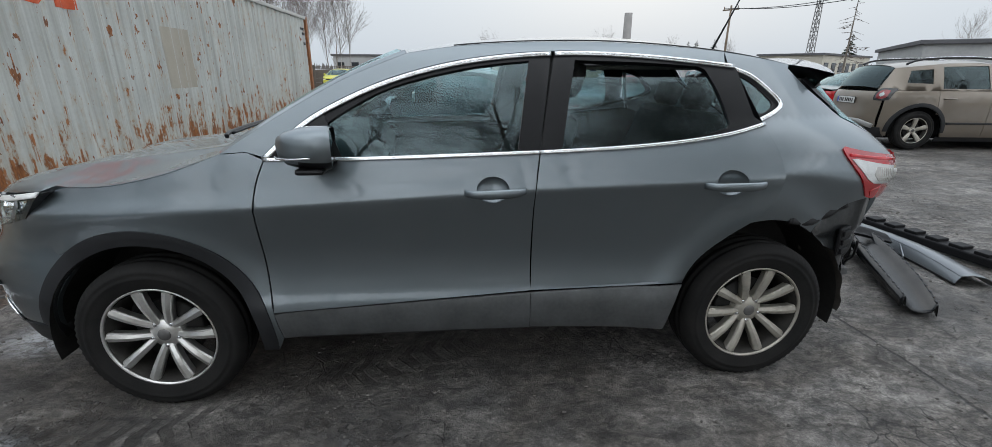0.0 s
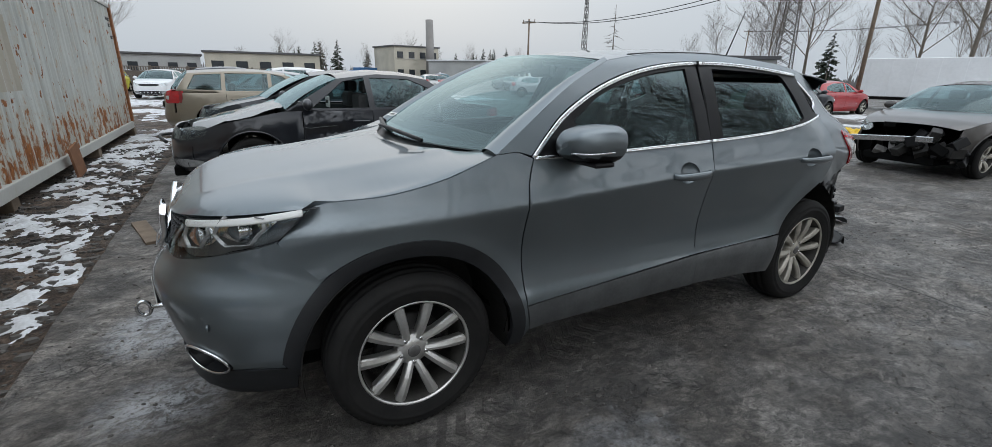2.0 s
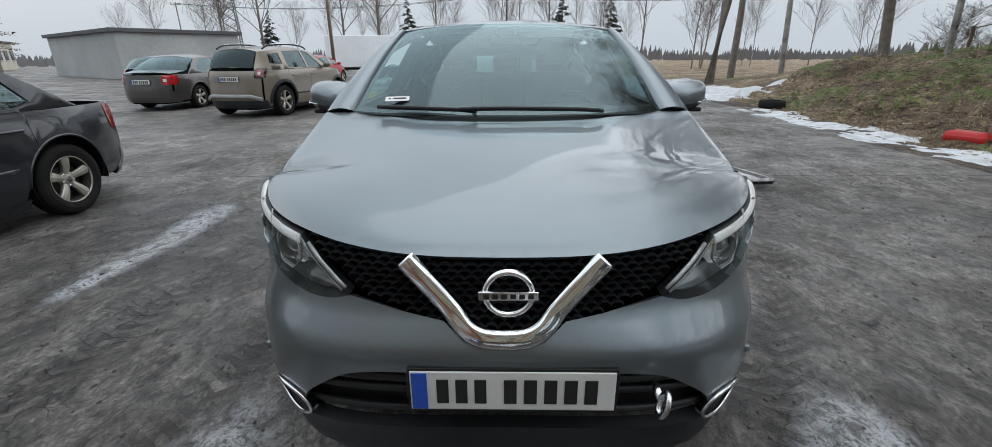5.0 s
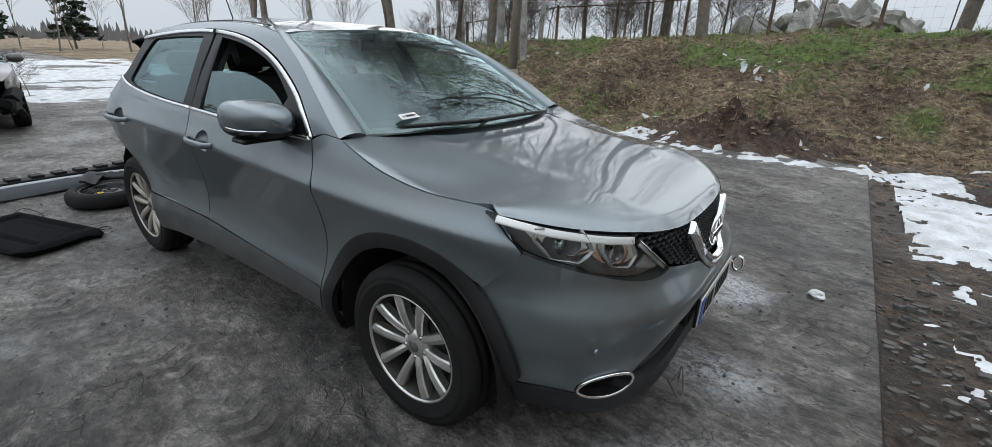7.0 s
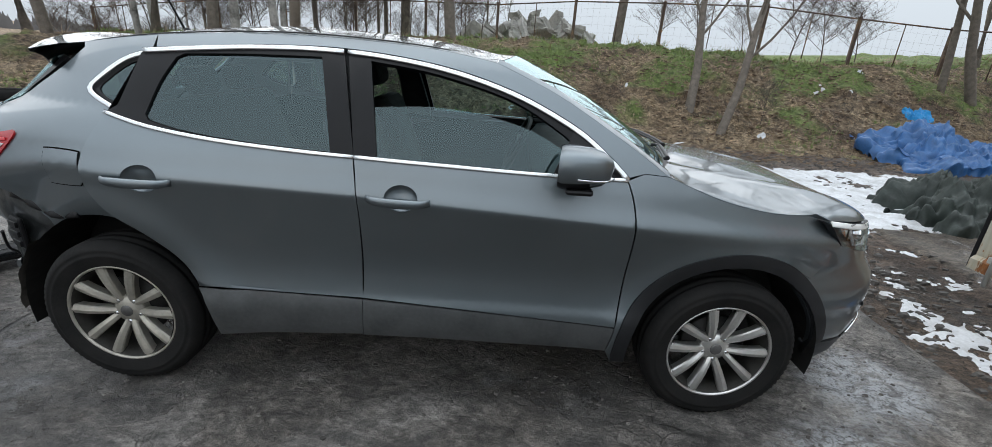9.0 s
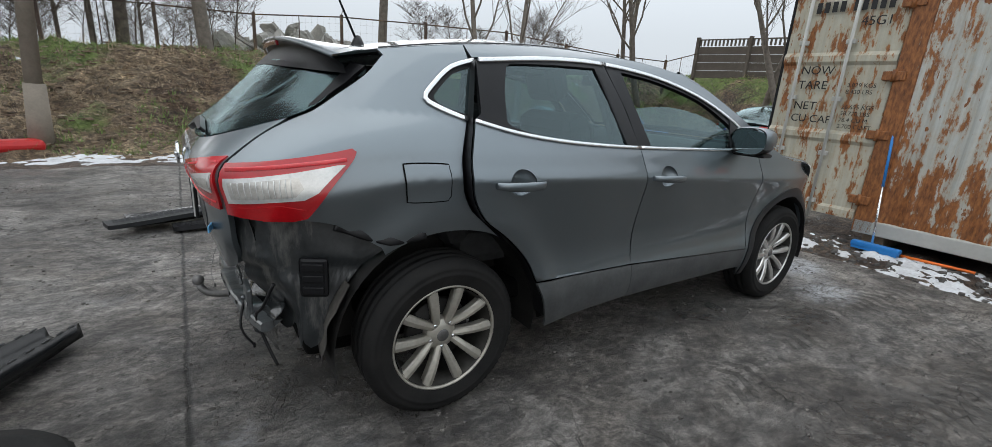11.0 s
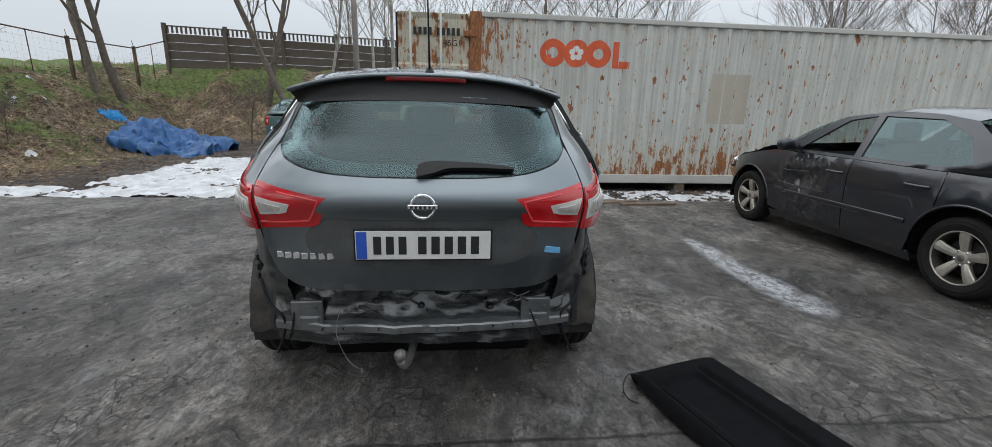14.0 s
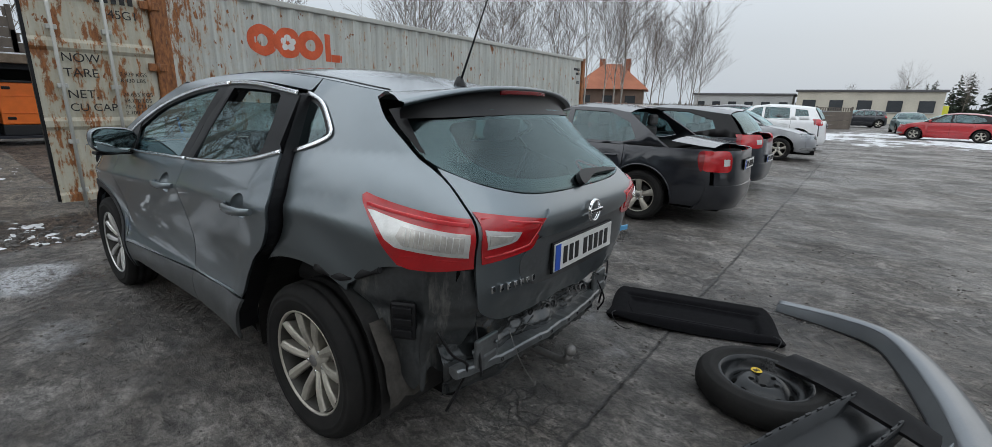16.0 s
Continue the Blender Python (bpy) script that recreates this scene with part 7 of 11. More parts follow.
M_GROUND = ground_mat("dirty_asphalt", (0.088, 0.083, 0.079), (0.250, 0.237, 0.225), (0.32, 0.78), (0.62, 0.64, 0.67), 0.020, True)
M_DIRT = ground_mat("brown_mud", (0.085, 0.061, 0.047), (0.200, 0.148, 0.113), (0.5, 0.9), None, 0.07)
M_HEAP = ground_mat("fresh_brown_soil", (0.072, 0.043, 0.030), (0.190, 0.118, 0.080), (0.7, 0.95), None, 0.09)
M_SNOW = mat("old_snow", (0.80, 0.82, 0.85), 0.75, 0, 0.10, 5, 45, 0.02, color2=(0.42, 0.42, 0.42))
EDGE = 2.93


def bank_mat():
    m = ground_mat("bank_earth_and_grass", (0.165, 0.115, 0.082), (0.570, 0.455, 0.320), (0.8, 0.95), None, 0.11)
    nt = m.node_tree
    p = nt.nodes["Principled BSDF"]
    src = p.inputs["Base Color"].links[0].from_socket
    tc = nt.nodes.new("ShaderNodeTexCoord")
    n = nt.nodes.new("ShaderNodeTexNoise")
    n.inputs["Scale"].default_value, n.inputs["Detail"].default_value = 0.45, 7
    nt.links.new(tc.outputs["Object"], n.inputs["Vector"])
    sep = nt.nodes.new("ShaderNodeSeparateXYZ")
    nt.links.new(tc.outputs["Object"], sep.inputs[0])
    h = nt.nodes.new("ShaderNodeMath")
    h.operation = "MULTIPLY_ADD"
    h.inputs[1].default_value = 0.10
    nt.links.new(sep.outputs["Z"], h.inputs[0])
    nt.links.new(n.outputs["Fac"], h.inputs[2])
    r = nt.nodes.new("ShaderNodeValToRGB")
    r.color_ramp.elements[0].position, r.color_ramp.elements[1].position = 0.62, 0.70
    nt.links.new(h.outputs[0], r.inputs["Fac"])
    x = nt.nodes.new("ShaderNodeMix")
    x.data_type = "RGBA"
    x.inputs["B"].default_value = (0.19, 0.265, 0.08, 1)
    nt.links.new(r.outputs["Color"], x.inputs["Factor"])
    nt.links.new(src, x.inputs["A"])
    # blade-sized mottling over earth and grass alike
    n2 = nt.nodes.new("ShaderNodeTexNoise")
    n2.inputs["Scale"].default_value, n2.inputs["Detail"].default_value, n2.inputs["Roughness"].default_value = 7.0, 8, 0.75
    nt.links.new(tc.outputs["Object"], n2.inputs["Vector"])
    r2 = nt.nodes.new("ShaderNodeValToRGB")
    r2.color_ramp.elements[0].position, r2.color_ramp.elements[1].position = 0.38, 0.62
    r2.color_ramp.elements[0].color, r2.color_ramp.elements[1].color = (0.42, 0.40, 0.38, 1), (1.35, 1.3, 1.2, 1)
    nt.links.new(n2.outputs["Fac"], r2.inputs["Fac"])
    x2 = nt.nodes.new("ShaderNodeMix")
    x2.data_type, x2.blend_type = "RGBA", "MULTIPLY"
    x2.inputs["Factor"].default_value = 0.9
    nt.links.new(x.outputs["Result"], x2.inputs["A"])
    nt.links.new(r2.outputs["Color"], x2.inputs["B"])
    nt.links.new(x2.outputs["Result"], p.inputs["Base Color"])
    return m


M_BANK = bank_mat()


def bank_d(x, y):
    foot = 6.5 + 0.25 * math.sin(x * 0.5) + 0.5 * max(0, min(1, (x - 2) / 2)) + 0.02 * max(0, x - 3) ** 1.5
    d1 = y - foot
    d2 = x - (13.4 + 0.4 * math.sin(y * 0.6)) if y > 1.5 else -5
    return max(d1, d2)


def bank_h(x, y):
    """Height of the bank beyond the yard."""
    if x < -13:
        return 0.0 if y < 7 else min(1.0, (y - 7) / 6) * max(0, 1 - (-13 - x) / 12) * 1.2
    d = bank_d(x, y)
    if d <= 0:
        return 0.0
    k = min(1, d / 5.2)
    h = (1.46 + 0.045 * max(-6, min(14, x))) * k * k * (3 - 2 * k)
    k = min(1, max(0, (d - 2.5) / 5))
    h += 0.50 * k * k * (3 - 2 * k) * min(1, max(0.2, (11 - x) / 6)) * min(1, max(0, (x + 13) / 5))
    k = min(1, max(0, (x - 14) / 4))
    h += 0.55 * k * k * (3 - 2 * k) * min(1, max(0, (y + 1) / 3))
    return h + (0.16 * fbm(x, y, 0.55, 5) + 0.05 * fbm(x, y, 2.2, 4)) * min(1, d * 0.8)


def heap(x, y):
    """The little heap of brown soil at the foot of the bank."""
    q = ((x - 1.2) / 1.5) ** 2 + ((y - 7.1) / 0.8) ** 2
    return 0.50 * math.exp(-q * 1.4) * (0.8 + 0.8 * fbm(x, y, 2.5, 4, 9.0)) if q < 4 else 0.0


def rise(x, y):
    """The yard lifts a little towards the shed."""
    a, b, c = min(1, max(0, (x - 8) / 4.5)), min(1, max(0, (4.2 - y) / 1.8)), min(1, max(0, (y + 6) / 3))
    return 0.22 * a * a * (3 - 2 * a) * b * c


def ground_h(x, y):
    k = min(1, max(0, (x - EDGE) / 0.02))
    rough = 0.018 * fbm(x, y, 0.9, 5, 2.0) + (0.030 * fbm(x, y, 2.6, 5, 5.0) * k) + 0.005 * fbm(x, y, 5.0, 3, 7.0)
    near = min(1.0, math.hypot(x, y * 1.3) / 4)
    # tyre ruts
    rut = 0.0
    if x < EDGE and -5 < x and abs(y) < 6:
        for yc, ph in ((1.55, 0.0), (2.3, 0.7), (-1.9, 0.4)):
            rut -= 0.006 * math.exp(-(((y - yc - 0.15 * math.sin(x * 0.6 + ph)) / 0.13) ** 2))
    return -0.055 * k + rough * (0.35 + 0.65 * near) + rut + bank_h(x, y) + heap(x, y) + rise(x, y)


xs = [-900, -300, -120, -60, -35, -28, -24] + list(np.arange(-20, -5, 0.5)) + list(np.arange(-5, 2.9, 0.085)) + [2.925, 2.945] + list(np.arange(3.0, 9, 0.14)) + list(np.arange(9, 24, 0.4)) + [30, 60, 120, 300, 900]
ys = [-900, -300, -120, -60, -30, -20] + list(np.arange(-15, -4, 0.4)) + list(np.arange(-4, 4.2, 0.085)) + list(np.arange(4.2, 14, 0.22)) + list(np.arange(14, 22, 0.6)) + [30, 60, 120, 300, 900]
bm = bmesh.new()
gv = [[bm.verts.new((x, y, ground_h(x, y))) for y in ys] for x in xs]
for i in range(len(xs) - 1):
    for j in range(len(ys) - 1):
        f = bm.faces.new([gv[i][j], gv[i + 1][j], gv[i + 1][j + 1], gv[i][j + 1]])
        f.smooth = not 2.92 < xs[i] < 2.935
        x, y = (xs[i] + xs[i + 1]) / 2, (ys[j] + ys[j + 1]) / 2
        d = bank_d(x, y) if x > -14 else y - 7
        f.material_index = 3 if heap(x, y) >= 0.05 else 2 if d > 0.15 else 1 if (x > EDGE or d > -0.5) and not (y < -14 and x < 3) else 0
FROST = ((0.55, -2.7, 0.32, 0.1), (0.3, -2.68, 0.35, 0.11), (0.0, -2.66, 0.35, 0.11), (-0.35, -2.68, 0.35, 0.13), (-0.65, -2.71, 0.32, 0.15), (-0.88, -2.74, 0.28, 0.16), (1.8, 1.34, 0.3, 0.15), (2.24, -0.6, 0.3, 0.25), (2.3, 0.25, 0.3, 0.25), (2.42, -0.5, 0.22, 0.3), (2.04, 1.33, 0.34, 0.24), (2.1, 1.15, 0.25, 0.2), (1.9, -1.05, 0.35, 0.2))
HOAR = ((0.6, 1.3, 0.32, 0.22), (-1.49, 1.36, 0.22, 0.16), (-1.58, 1.68, 0.2, 0.14), (-2.06, -0.63, 0.16, 0.2), (0.66, 1.4, 0.26, 0.16), (0.37, -0.7, 0.22, 0.12), (-0.5, -1.75, 0.3, 0.2), (-1.75, -1.0, 0.25, 0.25), (-2.6, 0.9, 0.3, 0.12), (-6.6, 0.1, 0.7, 0.3))
# wet spots; the last, long entry darkens the ground beneath the whole car
DAMP = ((1.3, -1.20, 0.45, 0.25), (1.75, 0.95, 0.35, 0.3), (1.0, 1.25, 0.5, 0.2), (-0.7, -3.05, 0.9, 0.25), (-0.1, -2.42, 0.8, 0.18), (-1.5, -1.1, 0.4, 0.3), (0.2, -1.9, 0.7, 0.25), (0.43, 1.15, 0.45, 0.24), (0.62, -0.78, 0.55, 0.30), (-1.6, -0.35, 0.35, 0.3), (-3.2, 0.4, 0.5, 0.25), (-0.6, 2.1, 0.6, 0.3), (-2.6, -1.9, 0.6, 0.35), (-0.9, -3.1, 0.5, 0.25), (2.2, 2.4, 0.4, 0.5), (-4.0, 2.6, 0.8, 0.5), (0.0, 0.0, 1.8, 0.45))
TRACKS = ((0.74, 0.42, -0.8, 1.2), (1.86, -0.9, -0.12, 0.6), (-1.45, 0.2, 0.4, 0.8), (-2.3, 0.3, 1.4, 0.6))


def spot_sum(x, y, table):
    return min(1.0, sum(math.exp(-(((x - a) / c) ** 2) - ((y - b) / d) ** 2) for a, b, c, d in table))


def tread(x, y):
    return min(1.0, sum(math.exp(-(((y - c - w * math.sin(x * fr + ph)) / 0.12) ** 4)) for c, w, ph, fr in TRACKS)) if x < 2.9 and abs(x) < 6 and abs(y) < 4 else 0.0


def lane(x, y):
    """How far across the nearest track a place lies, in half widths."""
    return min(((y - c - w * math.sin(x * fr + ph)) / 0.13 for c, w, ph, fr in TRACKS), key=abs)


for nm, fn in (("frost", lambda x, y: min(1.0, spot_sum(x, y, FROST) + 0.5 * spot_sum(x, y, HOAR))), ("damp", lambda x, y: spot_sum(x, y, DAMP)), ("tread", tread), ("lane", lane)):
    lay = bm.verts.layers.float.new(nm)
    for v in bm.verts:
        v[lay] = fn(v.co.x, v.co.y) if abs(v.co.x) < 8 and abs(v.co.y) < 6 else 0.0
ground = thing("ground", bm, M_GROUND, "dark dirty asphalt yard with mud, frost and a grassy bank", "ground", kind="structure")
ground.data.materials.append(M_DIRT)
ground.data.materials.append(M_BANK)
ground.data.materials.append(M_HEAP)
# grit, clods and the lugs of tyre prints frozen into the yard
def scatter(name, label, n, seed, place, lo, hi, flat, material, category):
    """Many small faceted lumps on the ground, as one mesh."""
    r = random.Random(seed)
    verts, faces = [], []
    for _ in range(n):
        x, y = place(r)
        z = ground_h(x, y)
        s = lo + (hi - lo) * r.random() ** 2.5
        a = r.uniform(0, 6.3)
        k = len(verts)
        m = 5
        for ring, (q, hgt) in enumerate(((1.0, -0.2), (0.75, flat))):
            for i in range(m):
                b = a + 6.283 * i / m
                w = s * q * (0.7 + 0.6 * r.random())
                verts.append((x + w * math.cos(b), y + w * 0.7 * math.sin(b), z + s * hgt * (0.8 + 0.4 * r.random())))
        faces += [(k + i, k + (i + 1) % m, k + m + (i + 1) % m, k + m + i) for i in range(m)] + [tuple(k + m + i for i in range(m))]
    me = bpy.data.meshes.new(name)
    me.from_pydata(verts, [], faces)
    me.materials.append(material)
    tagged(new(name, me), label, category, kind="stuff")


M_GRIT = mat("grit", (0.26, 0.24, 0.22), 0.85, 0, 0.4, 2.5, 60, color2=(0.022, 0.020, 0.019))
M_CLOD = mat("frozen_clods", (0.13, 0.12, 0.11), 0.85, 0, 0.4, 1.8, 40, 0.004, color2=(0.045, 0.041, 0.037))
M_LITTER = mat("leaf_litter", (0.30, 0.215, 0.14), 0.9, 0, 0.4, 3, 40, color2=(0.075, 0.052, 0.036))
yard = lambda r: (r.uniform(-5.5, 2.9), r.uniform(-4.2, 4.6))
scatter("grit", "scattered grit on the asphalt", 7000, 31, yard, 0.003, 0.013, 0.6, M_GRIT, "grit")


def clump(r):
    while True:
        x, y = yard(r)
        if fbm(x, y, 0.8, 4, 17.0) > r.uniform(-0.05, 0.4):
            return x, y


scatter("clods", "flat frozen flakes of mud on the asphalt", 1500, 32, clump, 0.004, 0.020, 0.25, M_CLOD, "mud")
verge = lambda r: (r.uniform(2.95, 4.1), r.uniform(-9, 2.0))
scatter("clods", "loose clods and stones along the slab edge", 2600, 33, verge, 0.008, 0.05, 0.45, M_CLOD, "mud")
scatter("clods", "clods on the muddy ground before the bank", 2200, 34, lambda r: (r.uniform(2.95, 9), r.uniform(0.5, 7.5)), 0.008, 0.05, 0.45, M_CLOD, "mud")
scatter("clods", "clods of earth and leaf litter on the bank", 9000, 35, lambda r: (r.uniform(-9, 12), r.uniform(6.3, 11.5)), 0.012, 0.07, 0.3, M_LITTER, "soil")
# concrete slab before the container door
bm = bmesh.new()
sx, sy = np.linspace(4.5, 12.9, 91), np.linspace(0.175, 2.42, 24)
sv = [[bm.verts.new((x, y, ground_h(x, y) + 0.022 - (0.09 if i in (0, 90) or j in (0, 23) else 0.0))) for j, y in enumerate(sy)] for i, x in enumerate(sx)]
for ra, rb in zip(sv, sv[1:]):
    for j in range(23):
        bm.faces.new([ra[j], rb[j], rb[j + 1], ra[j + 1]]).smooth = True
M_SLAB = ground_mat("old_concrete", (0.075, 0.062, 0.050), (0.165, 0.140, 0.115), (0.6, 0.85), (0.5, 0.52, 0.54), 0.012)
thing("concrete_slab", bm, M_SLAB, "worn concrete slab beside the container", "slab", kind="structure")


def snow_sheet(name, x0, x1, y0, y1, amount, step=0.07, scale=0.9, thick=0.05, fade=0.5, label="patchy old snow on the ground"):
    """Snow as a lumpy sheet that dips under the ground where there is none."""
    nx, ny = int((x1 - x0) / step), int((y1 - y0) / step)
    bm = bmesh.new()
    vs = {}
    hh = {}
    for i in range(nx + 1):
        for j in range(ny + 1):
            x, y = x0 + i * step, y0 + j * step
            edge = min(x - x0, x1 - x, y - y0, y1 - y) / fade
            n = fbm(x, y, scale, 6, 11.0) + 0.55 * fbm(x, y, scale * 5, 5, 4.0) + amount - max(0.0, 1 - edge) * 0.8 - 6 * max(0.0, heap(x, y) - 0.02)
            hh[i, j] = min(thick, n * thick * 0.9)
    for i in range(nx):
        for j in range(ny):
            c = [(i, j), (i + 1, j), (i + 1, j + 1), (i, j + 1)]
            if max(hh[q] for q in c) > 0:
                for q in c:
                    if q not in vs:
                        x, y = x0 + q[0] * step, y0 + q[1] * step
                        vs[q] = bm.verts.new((x, y, ground_h(x, y) + max(-0.02, hh[q])))
                f = bm.faces.new([vs[q] for q in c])
                f.smooth = True
    return thing(name, bm, M_SNOW, label, "snow", kind="stuff")


snow_sheet("snow", 3.0, 4.15, -12.5, -0.5, -0.02, 0.035, 2.2, 0.04, 0.15)
snow_sheet("snow", 3.2, 8.2, 2.2, 5.8, 0.72, 0.05, 0.6, 0.05, 0.5, "broad patch of trodden snow")
snow_sheet("snow", 2.95, 4.6, -0.6, 2.0, -0.42, 0.035, 1.6, 0.03, 0.3)
snow_sheet("snow", 8.0, 12.2, 0.3, 1.9, 0.06, 0.04, 1.5, 0.07, 0.3, "thin patches of snow on the concrete slab")
snow_sheet("snow", -9.5, 4.0, 5.75, 6.95, 0.17, 0.06, 0.9, 0.04, 0.3, "strip of snow along the foot of the bank")
snow_sheet("snow", -6.0, 12.0, 7.2, 11.5, -1.02, 0.07, 0.8, 0.04, 0.4, "scraps of snow on the bank")
snow_sheet("snow", -34.0, -11.2, -9.0, 9.0, 0.30, 0.25, 0.25, 0.08, 1.2, "snow field behind the yard")
snow_sheet("snow", 3.2, 12.0, -34.0, -14.5, 0.10, 0.25, 0.35, 0.06, 1.0)
snow_sheet("snow", -14.0, 2.5, -40.0, -23.0, -0.02, 0.3, 0.3, 0.05, 1.0)

# weeds and dry grass on the bank
M_GRASS = mat("green_grass", (0.175, 0.255, 0.07), 0.8, 0, 0.45, 0.8, 9)
M_STRAW = mat("dry_grass", (0.38, 0.295, 0.195), 0.85, 0, 0.4, 1.2, 9)


def tufts(name, n, material, label, seed, keep, hmin, hmax, area=(-12, 20, 6.6, 14.5)):
    r = random.Random(seed)
    verts, faces = [], []
    while len(faces) < n:
        x, y = r.uniform(area[0], area[1]), r.uniform(area[2], area[3])
        if bank_d(x, y) < 0.2 or not keep(x, y, r):
            continue
        z = ground_h(x, y) - 0.01
        for _ in range(5):
            a, h = r.uniform(0, 6.3), r.uniform(hmin, hmax)
            bx, by = x + r.uniform(-0.06, 0.06), y + r.uniform(-0.06, 0.06)
            w = r.uniform(0.004, 0.010)
            lx, ly = math.cos(a) * h * r.uniform(0.3, 1.1), math.sin(a) * h * r.uniform(0.3, 1.1)
            k = len(verts)
            verts += [(bx - w * math.sin(a), by + w * math.cos(a), z), (bx + w * math.sin(a), by - w * math.cos(a), z), (bx + lx, by + ly, z + h)]
            faces.append((k, k + 1, k + 2))
    me = bpy.data.meshes.new(name)
    me.from_pydata(verts, [], faces)
    me.materials.append(material)
    tagged(new(name, me), label, "grass", kind="stuff")


green = lambda x, y, r: fbm(x, y, 0.35, 4, 21.0) + 0.10 * (bank_d(x, y) - 2.2) > r.uniform(-0.05, 0.40)
tufts("grass", 34000, M_GRASS, "short green grass on the bank", 3, green, 0.04, 0.13)
tufts("dry_grass", 60000, M_STRAW, "dry brown grass and weeds on the bank", 4, lambda x, y, r: not green(x, y, r), 0.015, 0.085)
tufts("dry_weeds", 900, M_STRAW, "tall dry weeds along the fence", 5, lambda x, y, r: bank_d(x, y) > 4.5, 0.15, 0.5)
on_bank = lambda r: (r.uniform(-11, 18), r.uniform(6.9, 14.0))
scatter("leaf_litter", "dead brown leaves and crumbs of soil on the bank", 7000, 31, on_bank, 0.015, 0.075, 0.12, mat("dead_leaves", (0.085, 0.052, 0.034), 0.9, 0, 0.5, 3, 30), "litter")
scatter("pale_litter", "pale dry leaves and chips on the bank", 2600, 32, on_bank, 0.012, 0.060, 0.12, mat("pale_dead_leaves", (0.40, 0.33, 0.24), 0.9, 0, 0.4, 3, 30), "litter")

# ---- container ----


def rusty(name, base, amount, rust=(0.20, 0.066, 0.020), z_low=0.0, y_near=0.0, streak=0.0):
    """Old paint with blots and runs of rust, thicker near the bottom and towards the door end."""
    m = mat(name, base, 0.55, 0, 0.10, 1.3, 30, 0.0006)
    nt = m.node_tree
    p = nt.nodes["Principled BSDF"]
    src = p.inputs["Base Color"].links[0].from_socket
    tc = nt.nodes.new("ShaderNodeTexCoord")
    sep = nt.nodes.new("ShaderNodeSeparateXYZ")
    nt.links.new(tc.outputs["Object"], sep.inputs[0])

    def nz(scale, stretch, detail=5):
        mp = nt.nodes.new("ShaderNodeMapping")
        mp.inputs["Scale"].default_value = stretch
        nt.links.new(tc.outputs["Object"], mp.inputs["Vector"])
        n = nt.nodes.new("ShaderNodeTexNoise")
        n.inputs["Scale"].default_value, n.inputs["Detail"].default_value, n.inputs["Roughness"].default_value = scale, detail, 0.6
        nt.links.new(mp.outputs["Vector"], n.inputs["Vector"])
        return n.outputs["Fac"]

    def mth(op, a, b):
        x = nt.nodes.new("ShaderNodeMath")
        x.operation = op
        for k, v in enumerate((a, b)):
            if isinstance(v, (int, float)):
                x.inputs[k].default_value = v
            else:
                nt.links.new(v, x.inputs[k])
        return x.outputs[0]

    def rng(src, a, b, c, d):
        x = nt.nodes.new("ShaderNodeMapRange")
        for k, v in zip(("From Min", "From Max", "To Min", "To Max"), (a, b, c, d)):
            x.inputs[k].default_value = v
        nt.links.new(src, x.inputs["Value"])
        return x.outputs["Result"]
    blot = nz(5.0, (1, 1.3, 0.8))
    run = nz(2.2, (1, 5.5, 0.6))
    fine = nz(26, (1, 1.6, 0.5), 4)
    v = mth("ADD", mth("MULTIPLY", blot, 0.42), mth("MULTIPLY", run, 0.42))
    v = mth("ADD", v, mth("MULTIPLY", fine, 0.24))
    v = mth("ADD", v, amount)
    if z_low:
        v = mth("ADD", v, rng(sep.outputs["Z"], 0.35, 1.15, z_low, 0.0))
    if y_near:
        v = mth("ADD", v, rng(sep.outputs["Y"], -1.5, -0.15, 0.0, y_near))
    r = nt.nodes.new("ShaderNodeValToRGB")
    r.color_ramp.elements[0].position, r.color_ramp.elements[1].position = 0.655, 0.70
    nt.links.new(v, r.inputs["Fac"])
    fac = r.outputs["Color"]
    if streak:
        for n3, lo in ((nz(4.6, (1, 1.5, 0.75), 4), 0.655), (nz(9.0, (1, 1.3, 0.7), 3), 0.675), (nz(2.6, (1, 9.0, 0.7), 4), 0.665)):
            ex = nt.nodes.new("ShaderNodeValToRGB")
            ex.color_ramp.elements[0].position, ex.color_ramp.elements[1].position = lo, lo + 0.02
            nt.links.new(n3, ex.inputs["Fac"])
            fac = mth("MAXIMUM", fac, ex.outputs["Color"])
    r2 = nt.nodes.new("ShaderNodeValToRGB")
    r2.color_ramp.elements[0].position, r2.color_ramp.elements[1].position = 0.3, 0.7
    r2.color_ramp.elements[0].color = (*[c * 0.55 for c in rust], 1)
    r2.color_ramp.elements[1].color = (rust[0] * 1.9, rust[1] * 2.2, rust[2] * 2.2, 1)
    nt.links.new(fine, r2.inputs["Fac"])
    halo = nt.nodes.new("ShaderNodeValToRGB")
    halo.color_ramp.elements[0].position, halo.color_ramp.elements[1].position = 0.58, 0.68
    halo.color_ramp.elements[1].color = (0.35, 0.35, 0.35, 1)
    nt.links.new(v, halo.inputs["Fac"])
    x0 = nt.nodes.new("ShaderNodeMix")
    x0.data_type = "RGBA"
    x0.inputs["B"].default_value = (0.42, 0.30, 0.15, 1)
    nt.links.new(halo.outputs["Color"], x0.inputs["Factor"])
    nt.links.new(src, x0.inputs["A"])
